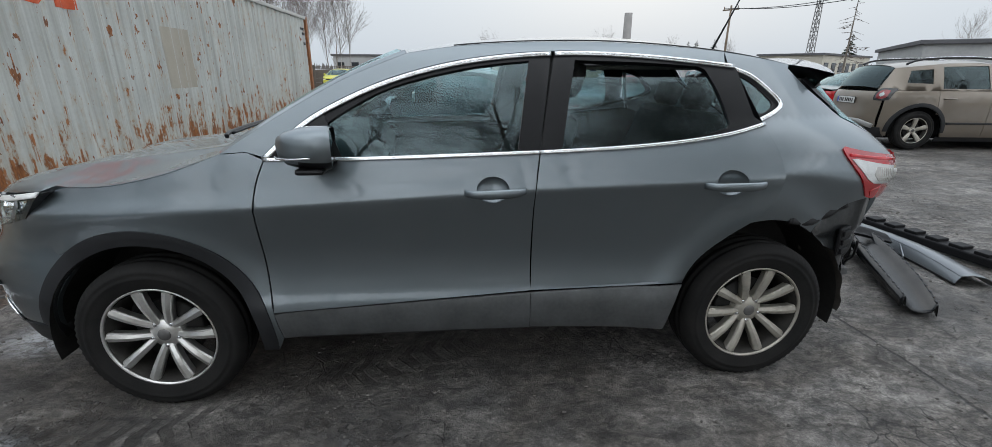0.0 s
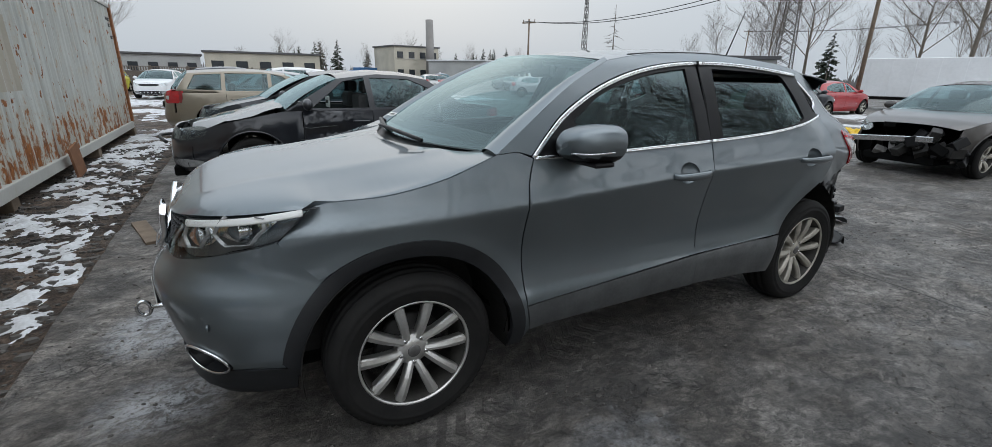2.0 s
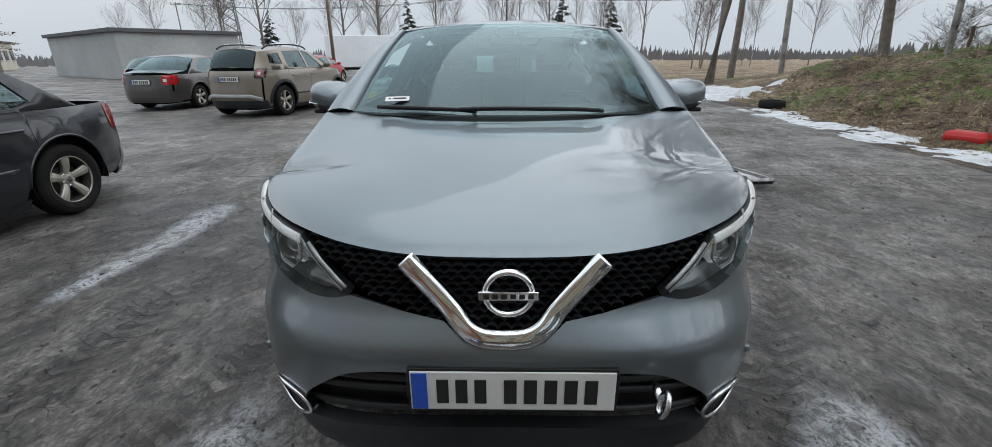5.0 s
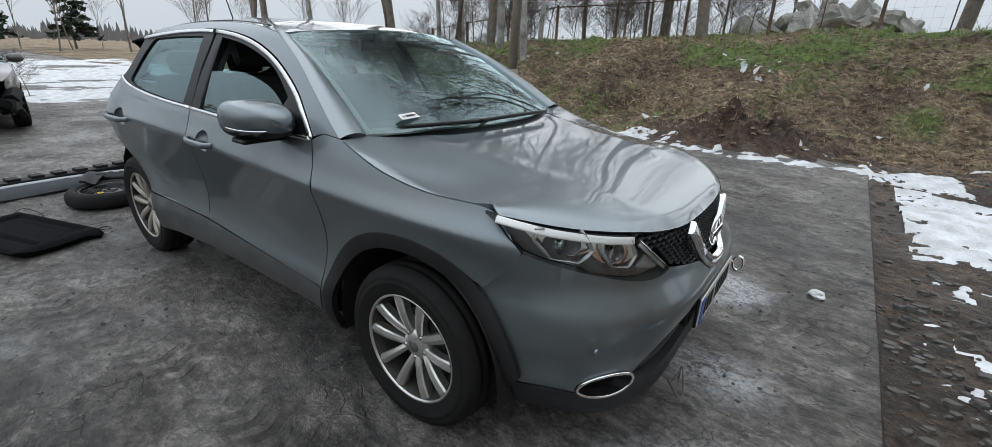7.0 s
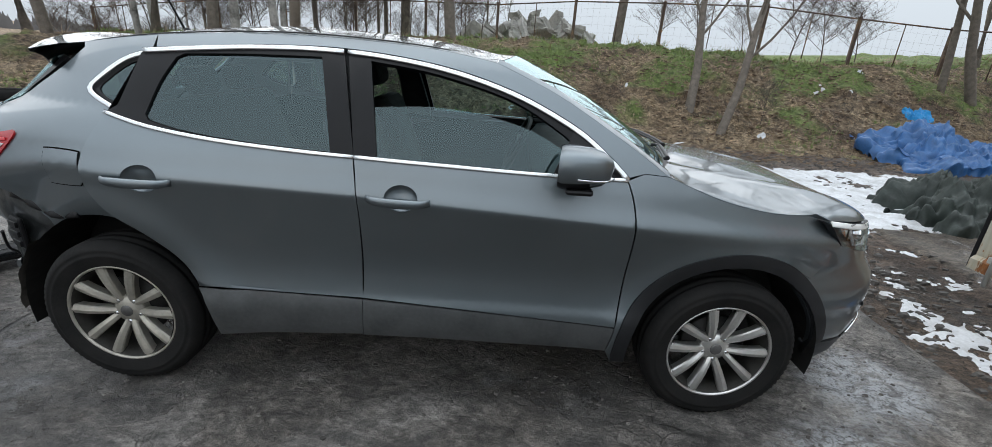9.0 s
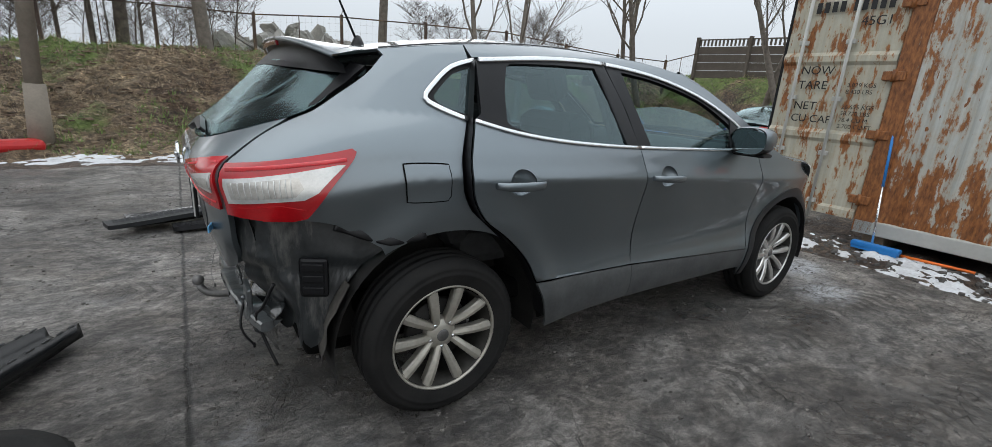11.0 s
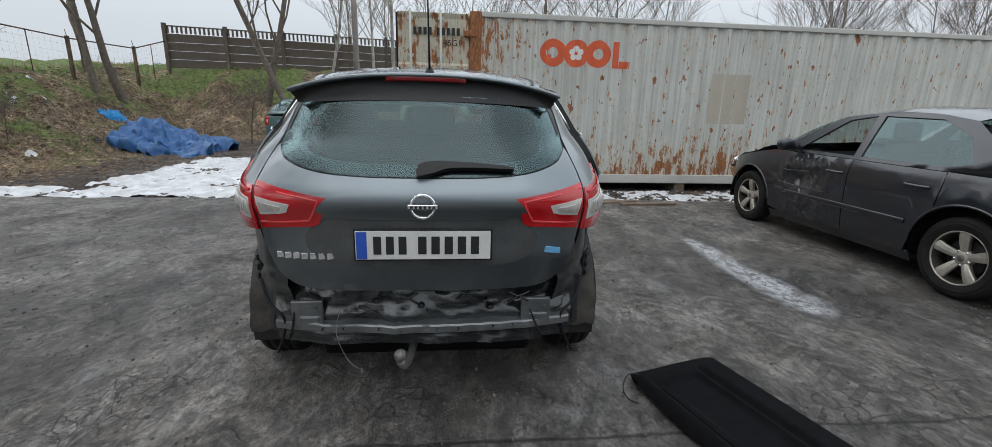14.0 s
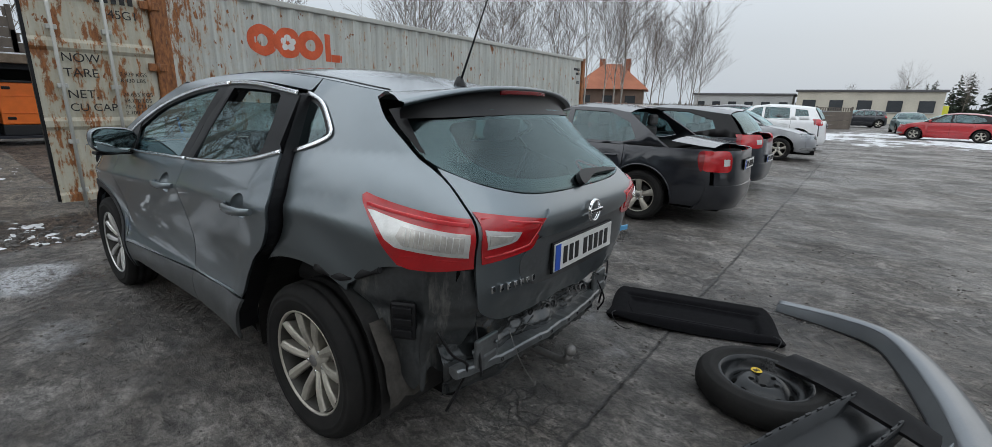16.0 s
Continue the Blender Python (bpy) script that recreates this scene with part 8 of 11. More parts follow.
    if streak:
        st = nt.nodes.new("ShaderNodeValToRGB")
        st.color_ramp.elements[0].position, st.color_ramp.elements[1].position = 0.35, 0.62
        st.color_ramp.elements[0].color, st.color_ramp.elements[1].color = (0.68, 0.67, 0.64, 1), (1.05, 1.05, 1.05, 1)
        nt.links.new(nz(3.0, (1, 6.0, 0.12), 6), st.inputs["Fac"])
        xs_ = nt.nodes.new("ShaderNodeMix")
        xs_.data_type, xs_.blend_type = "RGBA", "MULTIPLY"
        xs_.inputs["Factor"].default_value = streak
        nt.links.new(src, xs_.inputs["A"])
        nt.links.new(st.outputs["Color"], xs_.inputs["B"])
        nt.links.new(xs_.outputs["Result"], x0.inputs["A"])
    x = nt.nodes.new("ShaderNodeMix")
    x.data_type = "RGBA"
    nt.links.new(fac, x.inputs["Factor"])
    nt.links.new(x0.outputs["Result"], x.inputs["A"])
    nt.links.new(r2.outputs["Color"], x.inputs["B"])
    nt.links.new(x.outputs["Result"], p.inputs["Base Color"])
    return m


M_CONT = rusty("container_side_paint", (0.53, 0.545, 0.515), 0.028, z_low=0.11, y_near=0.10, streak=0.8)
M_CONT2 = rusty("container_door_paint", (0.52, 0.50, 0.41), 0.10, streak=0.5)
M_POST = rusty("rusty_post", (0.36, 0.33, 0.27), 0.27)
M_RAIL = rusty("container_rail", (0.45, 0.45, 0.42), -0.04)
M_ORANGE = mat("orange_logo_paint", (0.62, 0.10, 0.03), 0.55, 0, 0.15, 5, 40)
M_PATCH = mat("beige_patch_paint", (0.42, 0.385, 0.315), 0.55, 0, 0.08, 3, 40)
CX, CY0, CY1, CZ0, CZ1 = 4.00, -0.43, -11.75, 0.10, 2.79
CL = CY0 - CY1
cont = empty("shipping_container", pose(CX, CY0, 0, 0, 0, 0.4))
tagged(cont, "rusty pale grey corrugated shipping container with one open door", "container")


def wave(y):
    """Depth of the corrugation at a distance from the door end."""
    k = (y % 0.278) / 0.278
    return 0.036 * (1 if k < 0.25 else (0.5 - k) / 0.25 if k < 0.5 else 0 if k < 0.75 else (k - 0.75) / 0.25)


bm = bmesh.new()
prof = [0.278 * (i // 4) + 0.278 * (0, 0.25, 0.5, 0.75)[i % 4] for i in range(4 * 41)]
prof = [y for y in prof if y < CL - 0.08] + [CL - 0.08]
for a, b in zip(prof, prof[1:]):
    bm.faces.new([bm.verts.new((0.012 + d, -y, z)) for d, y, z in ((wave(a), a, CZ0 + 0.14), (wave(b), b, CZ0 + 0.14), (wave(b), b, CZ1 - 0.08), (wave(a), a, CZ1 - 0.08))])
part("side_wall", bm, M_CONT, cont, "corrugated pale grey steel side with rust runs", fix=True)
for nm, c, sz, mm in (("top_rail", (0.035, -CL / 2, CZ1 - 0.04), (0.09, CL, 0.08), M_RAIL), ("bottom_rail", (0.035, -CL / 2, CZ0 + 0.07), (0.10, CL, 0.15), M_RAIL), ("corner_post", (0.06, -0.09, (CZ0 + CZ1) / 2), (0.15, 0.19, CZ1 - CZ0), M_POST), ("corner_post", (0.06, -CL + 0.07, (CZ0 + CZ1) / 2), (0.15, 0.16, CZ1 - CZ0), M_POST), ("container_roof", (1.22, -CL / 2, CZ1 - 0.02), (2.44, CL, 0.03), M_RAIL), ("far_wall", (2.42, -CL / 2, 1.43), (0.05, CL, 2.6), M_RAIL), ("end_wall", (1.22, -CL + 0.03, 1.43), (2.40, 0.05, 2.6), M_RAIL), ("container_floor", (1.22, -CL / 2, 0.18), (2.40, CL, 0.1), M_DARK), ("header", (1.22, -0.05, CZ1 - 0.07), (2.40, 0.1, 0.12), M_POST), ("inner_door", (1.85, -0.04, 1.43), (1.15, 0.05, 2.5), M_CONT2)):
    bm = bmesh.new()
    box(bm, c, sz, 0.012)
    part(nm, bm, mm, cont)
# the door leaf, swung out in line with the side
leaf = empty("container_door")
leaf.parent = cont
DW = 1.13
bm = bmesh.new()
zs = [0.22, 0.30, 0.33, 1.02, 1.06, 1.12, 1.16, 1.86, 1.90, 1.96, 2.0, 2.66, 2.74]
dz = [0.03, 0.03, 0.0, 0.0, 0.03, 0.03, 0.0, 0.0, 0.03, 0.03, 0.0, 0.0, 0.03]
for (za, da), (zb2, db) in zip(zip(zs, dz), list(zip(zs, dz))[1:]):
    bm.faces.new([bm.verts.new(q) for q in ((0.0 - da + 0.03, 0.02, za), (0.0 - da + 0.03, DW, za), (0.0 - db + 0.03, DW, zb2), (0.0 - db + 0.03, 0.02, zb2))])
box(bm, (0.055, DW / 2, 1.48), (0.03, DW - 0.01, 2.48), 0.005)
part("door_leaf", bm, M_CONT2, leaf, "rust-stained pale container door leaf", fix=True)
for y in (0.46, 0.93):
    bm = bmesh.new()
    tube(bm, [(-0.035, y, 0.15), (-0.035, y, 2.78)], 0.018, 8)
    for z in (0.35, 0.9, 1.5, 2.1, 2.65):
        box(bm, (-0.02, y, z), (0.05, 0.09, 0.05), 0.006)
    part("locking_bar", bm, M_RAIL, leaf, fix=True)
for z in (0.45, 1.15, 1.75, 2.45):
    bm = bmesh.new()
    box(bm, (-0.01, 0.0, z), (0.05, 0.20, 0.09), 0.008)
    tube(bm, [(-0.035, 0.0, z - 0.06), (-0.035, 0.0, z + 0.06)], 0.02, 8)
    part("hinge", bm, M_POST, leaf, fix=True)
bm = bmesh.new()
box(bm, (0.045, DW + 0.012, 1.48), (0.05, 0.03, 2.5), 0.004)
part("door_gasket", bm, M_BLACK, leaf)


def lettering(parent, text, size, m, material):
    cu = bpy.data.curves.new("lettering", "FONT")
    cu.body, cu.size, cu.extrude = text, size, 0.001
    tmp = bpy.data.objects.new("lettering", cu)
    scene.collection.objects.link(tmp)
    me = bpy.data.meshes.new_from_object(tmp)
    bpy.data.objects.remove(tmp)
    me.materials.clear()
    me.materials.append(material)
    ob = new("lettering", me)
    ob.parent = parent
    ob.matrix_local = m
    return ob


face = lambda y, z: Matrix.Translation((-0.008, y, z)) @ Matrix(((0, 0, -1, 0), (-1, 0, 0, 0), (0, 1, 0, 0), (0, 0, 0, 1)))
for text, y, z, size in (("NOW", 0.90, 1.76, 0.13), ("TARE", 0.90, 1.60, 0.13), ("NET.", 0.90, 1.37, 0.13), ("CU CAP.", 0.90, 1.23, 0.12), ("45G1", 0.42, 2.26, 0.13), ("26.655 KGS", 0.40, 1.40, 0.062), ("58.770 LBS", 0.40, 1.33, 0.062), ("76.4 CU.M", 0.40, 1.26, 0.062), ("2.700 CU.FT", 0.40, 1.19, 0.062), ("3.829 KGS", 0.40, 1.63, 0.062), ("8.430 LBS", 0.40, 1.56, 0.062)):
    lettering(leaf, text, size, face(y, z), M_INK)
for k in range(9):
    bm = bmesh.new()
    box(bm, (-0.004, 0.86 - 0.078 * k - (0.05 if k > 3 else 0), 2.47), (0.004, 0.05, 0.11), 0.001)
    part("plain_bar", bm, M_INK, leaf)
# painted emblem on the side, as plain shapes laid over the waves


def decal(name, outline, material, off=0.004, holes=(), grid=0.035):
    bm = bmesh.new()
    sheet(bm, outline, lambda y, z: (0.012 + wave(-y) - off, y, z), grid, 0, 0, (-1, 0, 0), holes)
    return part(name, bm, material, cont)


circle = lambda cy, cz, r, n=36: [Vector((cy + r * math.cos(a), cz + r * math.sin(a))) for a in np.linspace(0, 2 * math.pi, n, False)]
EZ = 2.225
decal("emblem_ring", circle(-1.36, EZ, 0.215), M_ORANGE, 0.004, [circle(-1.36, EZ, 0.085)])
decal("emblem_disc", circle(-1.745, EZ, 0.215), M_ORANGE, 0.005)
for k in range(5):
    a = math.pi / 2 + k * 2 * math.pi / 5
    decal("emblem_petal", circle(-1.745 + 0.072 * math.cos(a), EZ + 0.072 * math.sin(a), 0.048, 14), M_WHITE, 0.008, (), 0.03)
decal("emblem_ring", circle(-2.12, EZ, 0.215), M_ORANGE, 0.004, [circle(-2.12, EZ, 0.085)])
decal("emblem_block", dense([(-2.36, EZ - 0.215), (-2.36, EZ + 0.20), (-2.47, EZ + 0.20), (-2.47, EZ - 0.215)], 0.05), M_ORANGE)
decal("emblem_block", dense([(-2.48, EZ - 0.215), (-2.48, EZ - 0.10), (-2.66, EZ - 0.10), (-2.66, EZ - 0.215)], 0.05), M_ORANGE)
decal("paint_patch", dense([(-4.15, 1.15), (-4.15, 1.98), (-4.85, 1.98), (-4.85, 1.15)], 0.05), M_PATCH, 0.004, (), 0.05)
for z, w in ((2.42, 0.34), (2.30, 0.16), (2.05, 0.10)):
    decal("plain_bar", dense([(-CL + 0.30, z), (-CL + 0.30, z + 0.07), (-CL + 0.30 + w, z + 0.07), (-CL + 0.30 + w, z)], 0.04), M_CLAD)
# wooden blocks under the container
M_TIMBER = mat("grey_timber", (0.16, 0.12, 0.085), 0.8, 0, 0.35, 9, 60, 0.004)
for y in (0.2, 3.8, 7.6, 11.1):
    bm = bmesh.new()
    box(bm, (0, 0, 0), (2.3, 0.2, 0.17), 0.01)
    thing("timber_block", bm, M_TIMBER, "weathered timber block under the container", "timber", "blocks under the container", m=pose(CX + 1.2, CY0 - y, 0.02))

# ---- other cars ----
P_BLACK = mat("black_car_paint", (0.014, 0.016, 0.022), 0.30, 0.3, 0.25, 4, 120, 0, 1.0)
P_NAVY = mat("dark_blue_car_paint", (0.012, 0.017, 0.026), 0.28, 0.2, 0.2, 4, 120, 0, 0.8)
P_GOLD = mat("champagne_car_paint", (0.27, 0.235, 0.18), 0.35, 0.5, 0.08, 4, 200, 0, 0.7)
P_BEIGE = mat("beige_car_paint", (0.20, 0.17, 0.135), 0.35, 0.5, 0.08, 4, 200, 0, 0.7)
P_GREY = mat("grey_brown_car_paint", (0.085, 0.078, 0.074), 0.33, 0.5, 0.08, 4, 200, 0, 0.8)
P_GREEN = mat("green_car_paint", (0.085, 0.155, 0.155), 0.33, 0.5, 0.08, 4, 200, 0, 0.8)
P_WHITE = mat("white_car_paint", (0.74, 0.75, 0.76), 0.3, 0, 0.05, 4, 100, 0, 0.7)
P_RED = mat("red_car_paint", (0.36, 0.015, 0.02), 0.3, 0, 0.1, 4, 100, 0, 0.8)
P_BLUE = mat("blue_car_paint", (0.02, 0.12, 0.30), 0.3, 0.2, 0.1, 4, 100, 0, 0.8)
P_YELLOW = mat("yellow_car_paint", (0.60, 0.58, 0.03), 0.35, 0, 0.1, 4, 100, 0, 0.6)
M_SKID = mat("silver_skid_plastic", (0.30, 0.30, 0.29), 0.45, 0.3, 0.15, 8, 80)
M_DGLASS = glass("dark_privacy_glass", (0.20, 0.24, 0.26), 0.0, 0.4, 0.05)
P_SILVER = mat("silver_car_paint", (0.36, 0.37, 0.39), 0.32, 0.6, 0.06, 4, 200, 0, 0.7)

SEDAN = dict(wb=2.58, W=0.885, R=0.32, belt=0.95, xf=2.20, xr=-2.37, A=0.92, B=-0.18, C=-1.05, D=-1.62, wtop=0.22, rtop=-1.02,
    top=[(2.10, 0.66), (1.95, 0.76), (1.6, 0.87), (0.92, 0.99), (0.55, 1.22), (0.22, 1.40), (-0.3, 1.465), (-0.7, 1.45), (-1.02, 1.40), (-1.35, 1.21), (-1.62, 1.055), (-2.0, 1.005), (-2.37, 0.965)],
    dlo=[[(0.58, 0.98), (0.15, 1.31), (-0.13, 1.36), (-0.15, 0.98)], [(-0.23, 0.98), (-0.21, 1.36), (-0.75, 1.345), (-1.05, 1.22), (-1.18, 1.02), (-1.0, 0.98)]], hl=(0.62, 0.78), tl=(0.68, 0.925), tl_in=0.74, pz=0.76)
HATCH = dict(wb=2.6, W=0.885, R=0.315, belt=0.95, xf=2.13, xr=-2.13, A=1.0, B=-0.10, C=-1.02, D=-1.85, wtop=0.22, rtop=-1.55,
    top=[(2.05, 0.68), (1.9, 0.78), (1.6, 0.89), (1.0, 1.00), (0.60, 1.24), (0.22, 1.41), (-0.3, 1.475), (-0.9, 1.455), (-1.55, 1.38), (-1.85, 1.05), (-2.13, 0.95)],
    dlo=[[(0.66, 0.98), (0.16, 1.32), (-0.05, 1.37), (-0.07, 0.98)], [(-0.15, 0.98), (-0.13, 1.37), (-0.85, 1.35), (-1.3, 1.22), (-1.38, 1.08), (-1.0, 1.0)]], hl=(0.63, 0.80), tl=(0.78, 1.0), tl_in=0.62, pz=0.60)
ESTATE = dict(wb=2.65, W=0.88, R=0.315, belt=0.95, xf=2.22, xr=-2.30, A=1.0, B=-0.12, C=-1.05, D=-2.05, wtop=0.25, rtop=-1.75,
    top=[(2.14, 0.66), (2.0, 0.76), (1.6, 0.88), (1.0, 0.99), (0.60, 1.24), (0.25, 1.40), (-0.3, 1.47), (-0.9, 1.475), (-1.75, 1.42), (-2.05, 1.05), (-2.30, 0.97)],
    dlo=[[(0.64, 0.98), (0.16, 1.32), (-0.07, 1.37), (-0.09, 0.98)], [(-0.17, 0.98), (-0.15, 1.37), (-1.02, 1.37), (-1.05, 0.99)], [(-1.13, 1.0), (-1.10, 1.36), (-1.62, 1.33), (-1.80, 1.02)]], hl=(0.60, 0.77), tl=(0.72, 0.98), tl_in=0.70, pz=0.68)
SUV = dict(wb=2.67, W=0.90, R=0.36, belt=1.08, xf=2.17, xr=-2.15, A=0.95, B=-0.14, C=-1.05, D=-1.98, wtop=0.28, rtop=-1.72,
    top=[(2.10, 0.90), (1.95, 1.0), (1.6, 1.06), (0.95, 1.12), (0.58, 1.38), (0.28, 1.56), (-0.3, 1.63), (-0.9, 1.62), (-1.72, 1.54), (-1.98, 1.15), (-2.15, 1.05)],
    dlo=[[(0.60, 1.11), (0.18, 1.47), (-0.08, 1.52), (-0.10, 1.11)], [(-0.18, 1.11), (-0.16, 1.52), (-0.95, 1.50), (-1.0, 1.12)], [(-1.16, 1.2), (-1.13, 1.46), (-1.50, 1.43), (-1.58, 1.22)]], hl=(0.80, 0.94), tl=(0.90, 1.12), tl_in=0.80, pz=0.88)


def scrape_board(root, sh):
    """A white taxi-type board on the door, with unreadable words as bars."""
    bm = bmesh.new()
    box(bm, (0.25, 0.0, 1.02), (0.02, 0.28, 0.16), 0.01)
    o = part("white_board", bm, M_WHITE, root, "white paper board behind the window")
    bm = bmesh.new()
    box(bm, (0.262, 0.0, 1.02), (0.003, 0.2, 0.045), 0)
    part("plain_bar", bm, M_INK, o)


def hanging_bumper(root, sh):
    bm = bmesh.new()
    tube(bm, smooth([(2.20, 0.55, 0.60), (2.28, 0.3, 0.63), (2.30, 0.0, 0.63), (2.22, -0.4, 0.6)], 0.05), 0.02, 6)
    part("loose_trim", bm, M_CLAD, root, "loose black front trim", fix=True)


def dents(root, sh):
    """Creases and a scrape along the damaged doors."""
    for z, x0, x1, a in ((0.60, 0.75, 0.05, 0.1), (0.74, 0.70, 0.3, -0.2), (0.48, 0.3, -0.4, 0.05)):
        bm = bmesh.new()
        P = [Vector((x, sh.side(x, z) + 0.002, z + a * (x - x0) * 0.3 + 0.012 * fbm(x, z, 9))) for x in np.linspace(x0, x1, 14)]
        strip(bm, P, (0, 1, 0), 0.006, 0.006)
        part("scrape", bm, M_DIRTY, root, "scraped bare metal", fix=True)


def roof_rails(root, sh):
    """Low black roof rails with a bright upper edge."""
    for s in (1, -1):
        line = smooth([(0.25, s * 0.60, 1.545), (0.10, s * 0.60, 1.615), (-0.5, s * 0.60, 1.660), (-1.3, s * 0.60, 1.632), (-1.58, s * 0.60, 1.545)], 0.1)
        bm = bmesh.new()
        tube(bm, line, 0.020, 6)
        rail = part("roof_rail", bm, M_CLAD, root, "black roof rail with a bright upper edge", fix=True)
        bm = bmesh.new()
        strip(bm, [p + Vector((0, 0, 0.019)) for p in line[2:-3]], (0, 0, 1), 0.022, 0.006)
        part("rail_cap", bm, M_SATIN, rail, fix=True)


def off_road_trim(root, sh):
    """Arch cladding, pale skid bar under the tail and a dark-tinted rear pane."""
    for s in (1, -1):
        for wx in (1.335, -1.335):
            bm = bmesh.new()
            ring = [p for p in arc(wx, 0.36, 0.505, -4, 184, 26)] + [p for p in arc(wx, 0.36, 0.438, 184, -4, 26)]
            sheet(bm, ring, lambda x, z: (x, s * (sh.side(x, z) + 0.012), z), 0.06, 0, 0.02, (0, s, 0))
            part("arch_cladding", bm, M_CLAD, root, "black plastic arch trim")
    bm = bmesh.new()
    bar = [Vector((sh.rear(y, 0.5) - 0.045, y, 0.505 - 0.085 * max(0.0, (abs(y) - 0.50) / 0.2))) for y in np.linspace(-0.70, 0.70, 25)]
    strip(bm, bar, (-1, 0, 0.2), 0.085, 0.030)
    part("skid_bar", bm, M_SKID, root, "silver-grey skid bar", fix=True)


def wreck_front(root, sh):
    """Bent bonnet, bare bumper beam and torn engine bay."""
    r = random.Random(5)
    for k in range(26):
        bm = bmesh.new()
        box(bm, (0, 0, 0), (r.uniform(0.06, 0.22), r.uniform(0.06, 0.25), r.uniform(0.05, 0.16)), 0.01)
        o = part("engine_bay_part", bm, r.choice([M_DARK, M_BLACK, M_UNDER, M_STEEL]), root)
        o.matrix_local = pose(1.85 + r.uniform(-0.15, 0.22), r.uniform(-0.3, 0.8), r.uniform(0.3, 0.78), r.uniform(-40, 40), r.uniform(-40, 40), r.uniform(0, 90))
    bm = bmesh.new()
    box(bm, (0, 0, 0), (0.06, 1.15, 0.09), 0.01)
    o = part("bumper_beam", bm, M_SATIN, root, "bare aluminium bumper beam")
    o.matrix_local = pose(2.08, -0.1, 0.55, 4, 0, 3)


oct_spec = dict(SEDAN, paint=P_BLACK, lower=P_BLACK, extra=[scrape_board, hanging_bumper, dents], rear_glass=False, open_left=True, buckle=0.045,
    dent=lambda x, z: (-0.055 * math.exp(-(((x - 0.42) / 0.24) ** 2) - ((z - 0.66 + 0.15 * (x - 0.4)) / 0.10) ** 2) + 0.018 * math.exp(-(((x - 0.35) / 0.3) ** 2) - ((z - 0.80) / 0.05) ** 2) + 0.016 * fbm(x, z, 4.0, 4) * math.exp(-(((x - 0.4) / 0.4) ** 2))))
other_car("sedan", oct_spec, "damaged black saloon with scraped doors and broken rear window", pose(0.425, -3.95 - 0.87, 0, 0, 0, 0))
other_car("hatchback_car", dict(HATCH, paint=P_NAVY, black_frame=True), "dark blue hatchback parked facing the container", pose(0.35, -7.75, 0, 0, 0, -2), "cars along the container")
other_car("estate_car", dict(ESTATE, paint=P_GOLD), "champagne estate car parked in the row", pose(1.0, -10.9, 0, 0, 0, 182), "cars along the container")
other_car("off_road_car", dict(SUV, paint=P_WHITE), "white sport utility car in the row", pose(0.2, -19.2, 0, 0, 0, 1), "cars along the container")
other_car("saloon_car", dict(SEDAN, paint=P_SILVER), "silver saloon with bare front end", pose(0.2, -14.6, 0, 0, 0, 184), "cars along the container")
other_car("minivan", dict(SUV, paint=P_NAVY), "dark minivan further along the row", pose(1.5, -23.5, 0, 0, 0, 175), "cars along the container")
other_car("hatchback_car", dict(HATCH, paint=P_RED, black_frame=True), "red hatchback standing in the open yard", pose(-6.6, -33.0, 0, 0, 0, -12), "far parked cars")
other_car("off_road_car", dict(SUV, paint=P_BEIGE, lower=M_CLAD, extra=[roof_rails, off_road_trim], rim="five", square_lamps=True, glass=M_DGLASS, bumper_top=0.40), "beige off-road car with roof rails and black lower trim", pose(-10.0, -6.1, 0, 0, 0, 171.5), "cars behind")
other_car("hatchback_car", dict(HATCH, paint=P_GREY, bonnet=P_GREY, extra=[wreck_front], wreck=True), "grey-brown hatchback with a wrecked front end", pose(-9.55, -0.95, 0, 0, 0, -6), "cars behind")
other_car("sedan", dict(SEDAN, paint=P_GREEN), "dark green saloon with raised bonnet beside the bank", pose(11.6, 4.0, 0.02, 0, 0, -4), "cars behind")
other_car("estate_car", dict(ESTATE, paint=P_BLACK), "black estate car with a damaged front", pose(-17.6, -9.0, 0, 0, 0, 178), "far parked cars")
other_car("hatchback_car", dict(HATCH, paint=P_RED), "red hatchback beside a black estate", pose(-22.4, -10.0, 0, 0, 0, 175), "far parked cars")
other_car("hatchback_car", dict(HATCH, paint=P_BLUE), "blue hatchback behind the off-road car", pose(-14.5, -11.6, 0, 0, 0, 165), "far parked cars")
other_car("saloon_car", dict(SEDAN, paint=P_GREY), "grey saloon next to a blue car", pose(-11.8, -9.6, 0, 0, 0, 178), "far parked cars")
other_car("hatchback_car", dict(HATCH, paint=P_WHITE), "small white hatchback facing the yard", pose(5.3, -29.5, 0, 0, 0, 80), "far parked cars")
other_car("hatchback_car", dict(HATCH, paint=P_YELLOW), "bright yellow hatchback in the far rows", pose(9.0, -37.0, 0, 0, 0, 85), "far parked cars")
other_car("hatchback_car", dict(HATCH, paint=P_SILVER), "silver-blue hatchback in the far rows", pose(-17.6, -27.0, 0, 0, 0, 150), "far parked cars")
far_rnd = random.Random(11)
far_specs = [(HATCH, "hatchback_car", "hatchback"), (ESTATE, "estate_car", "estate car"), (SUV, "off_road_car", "off-road car")]
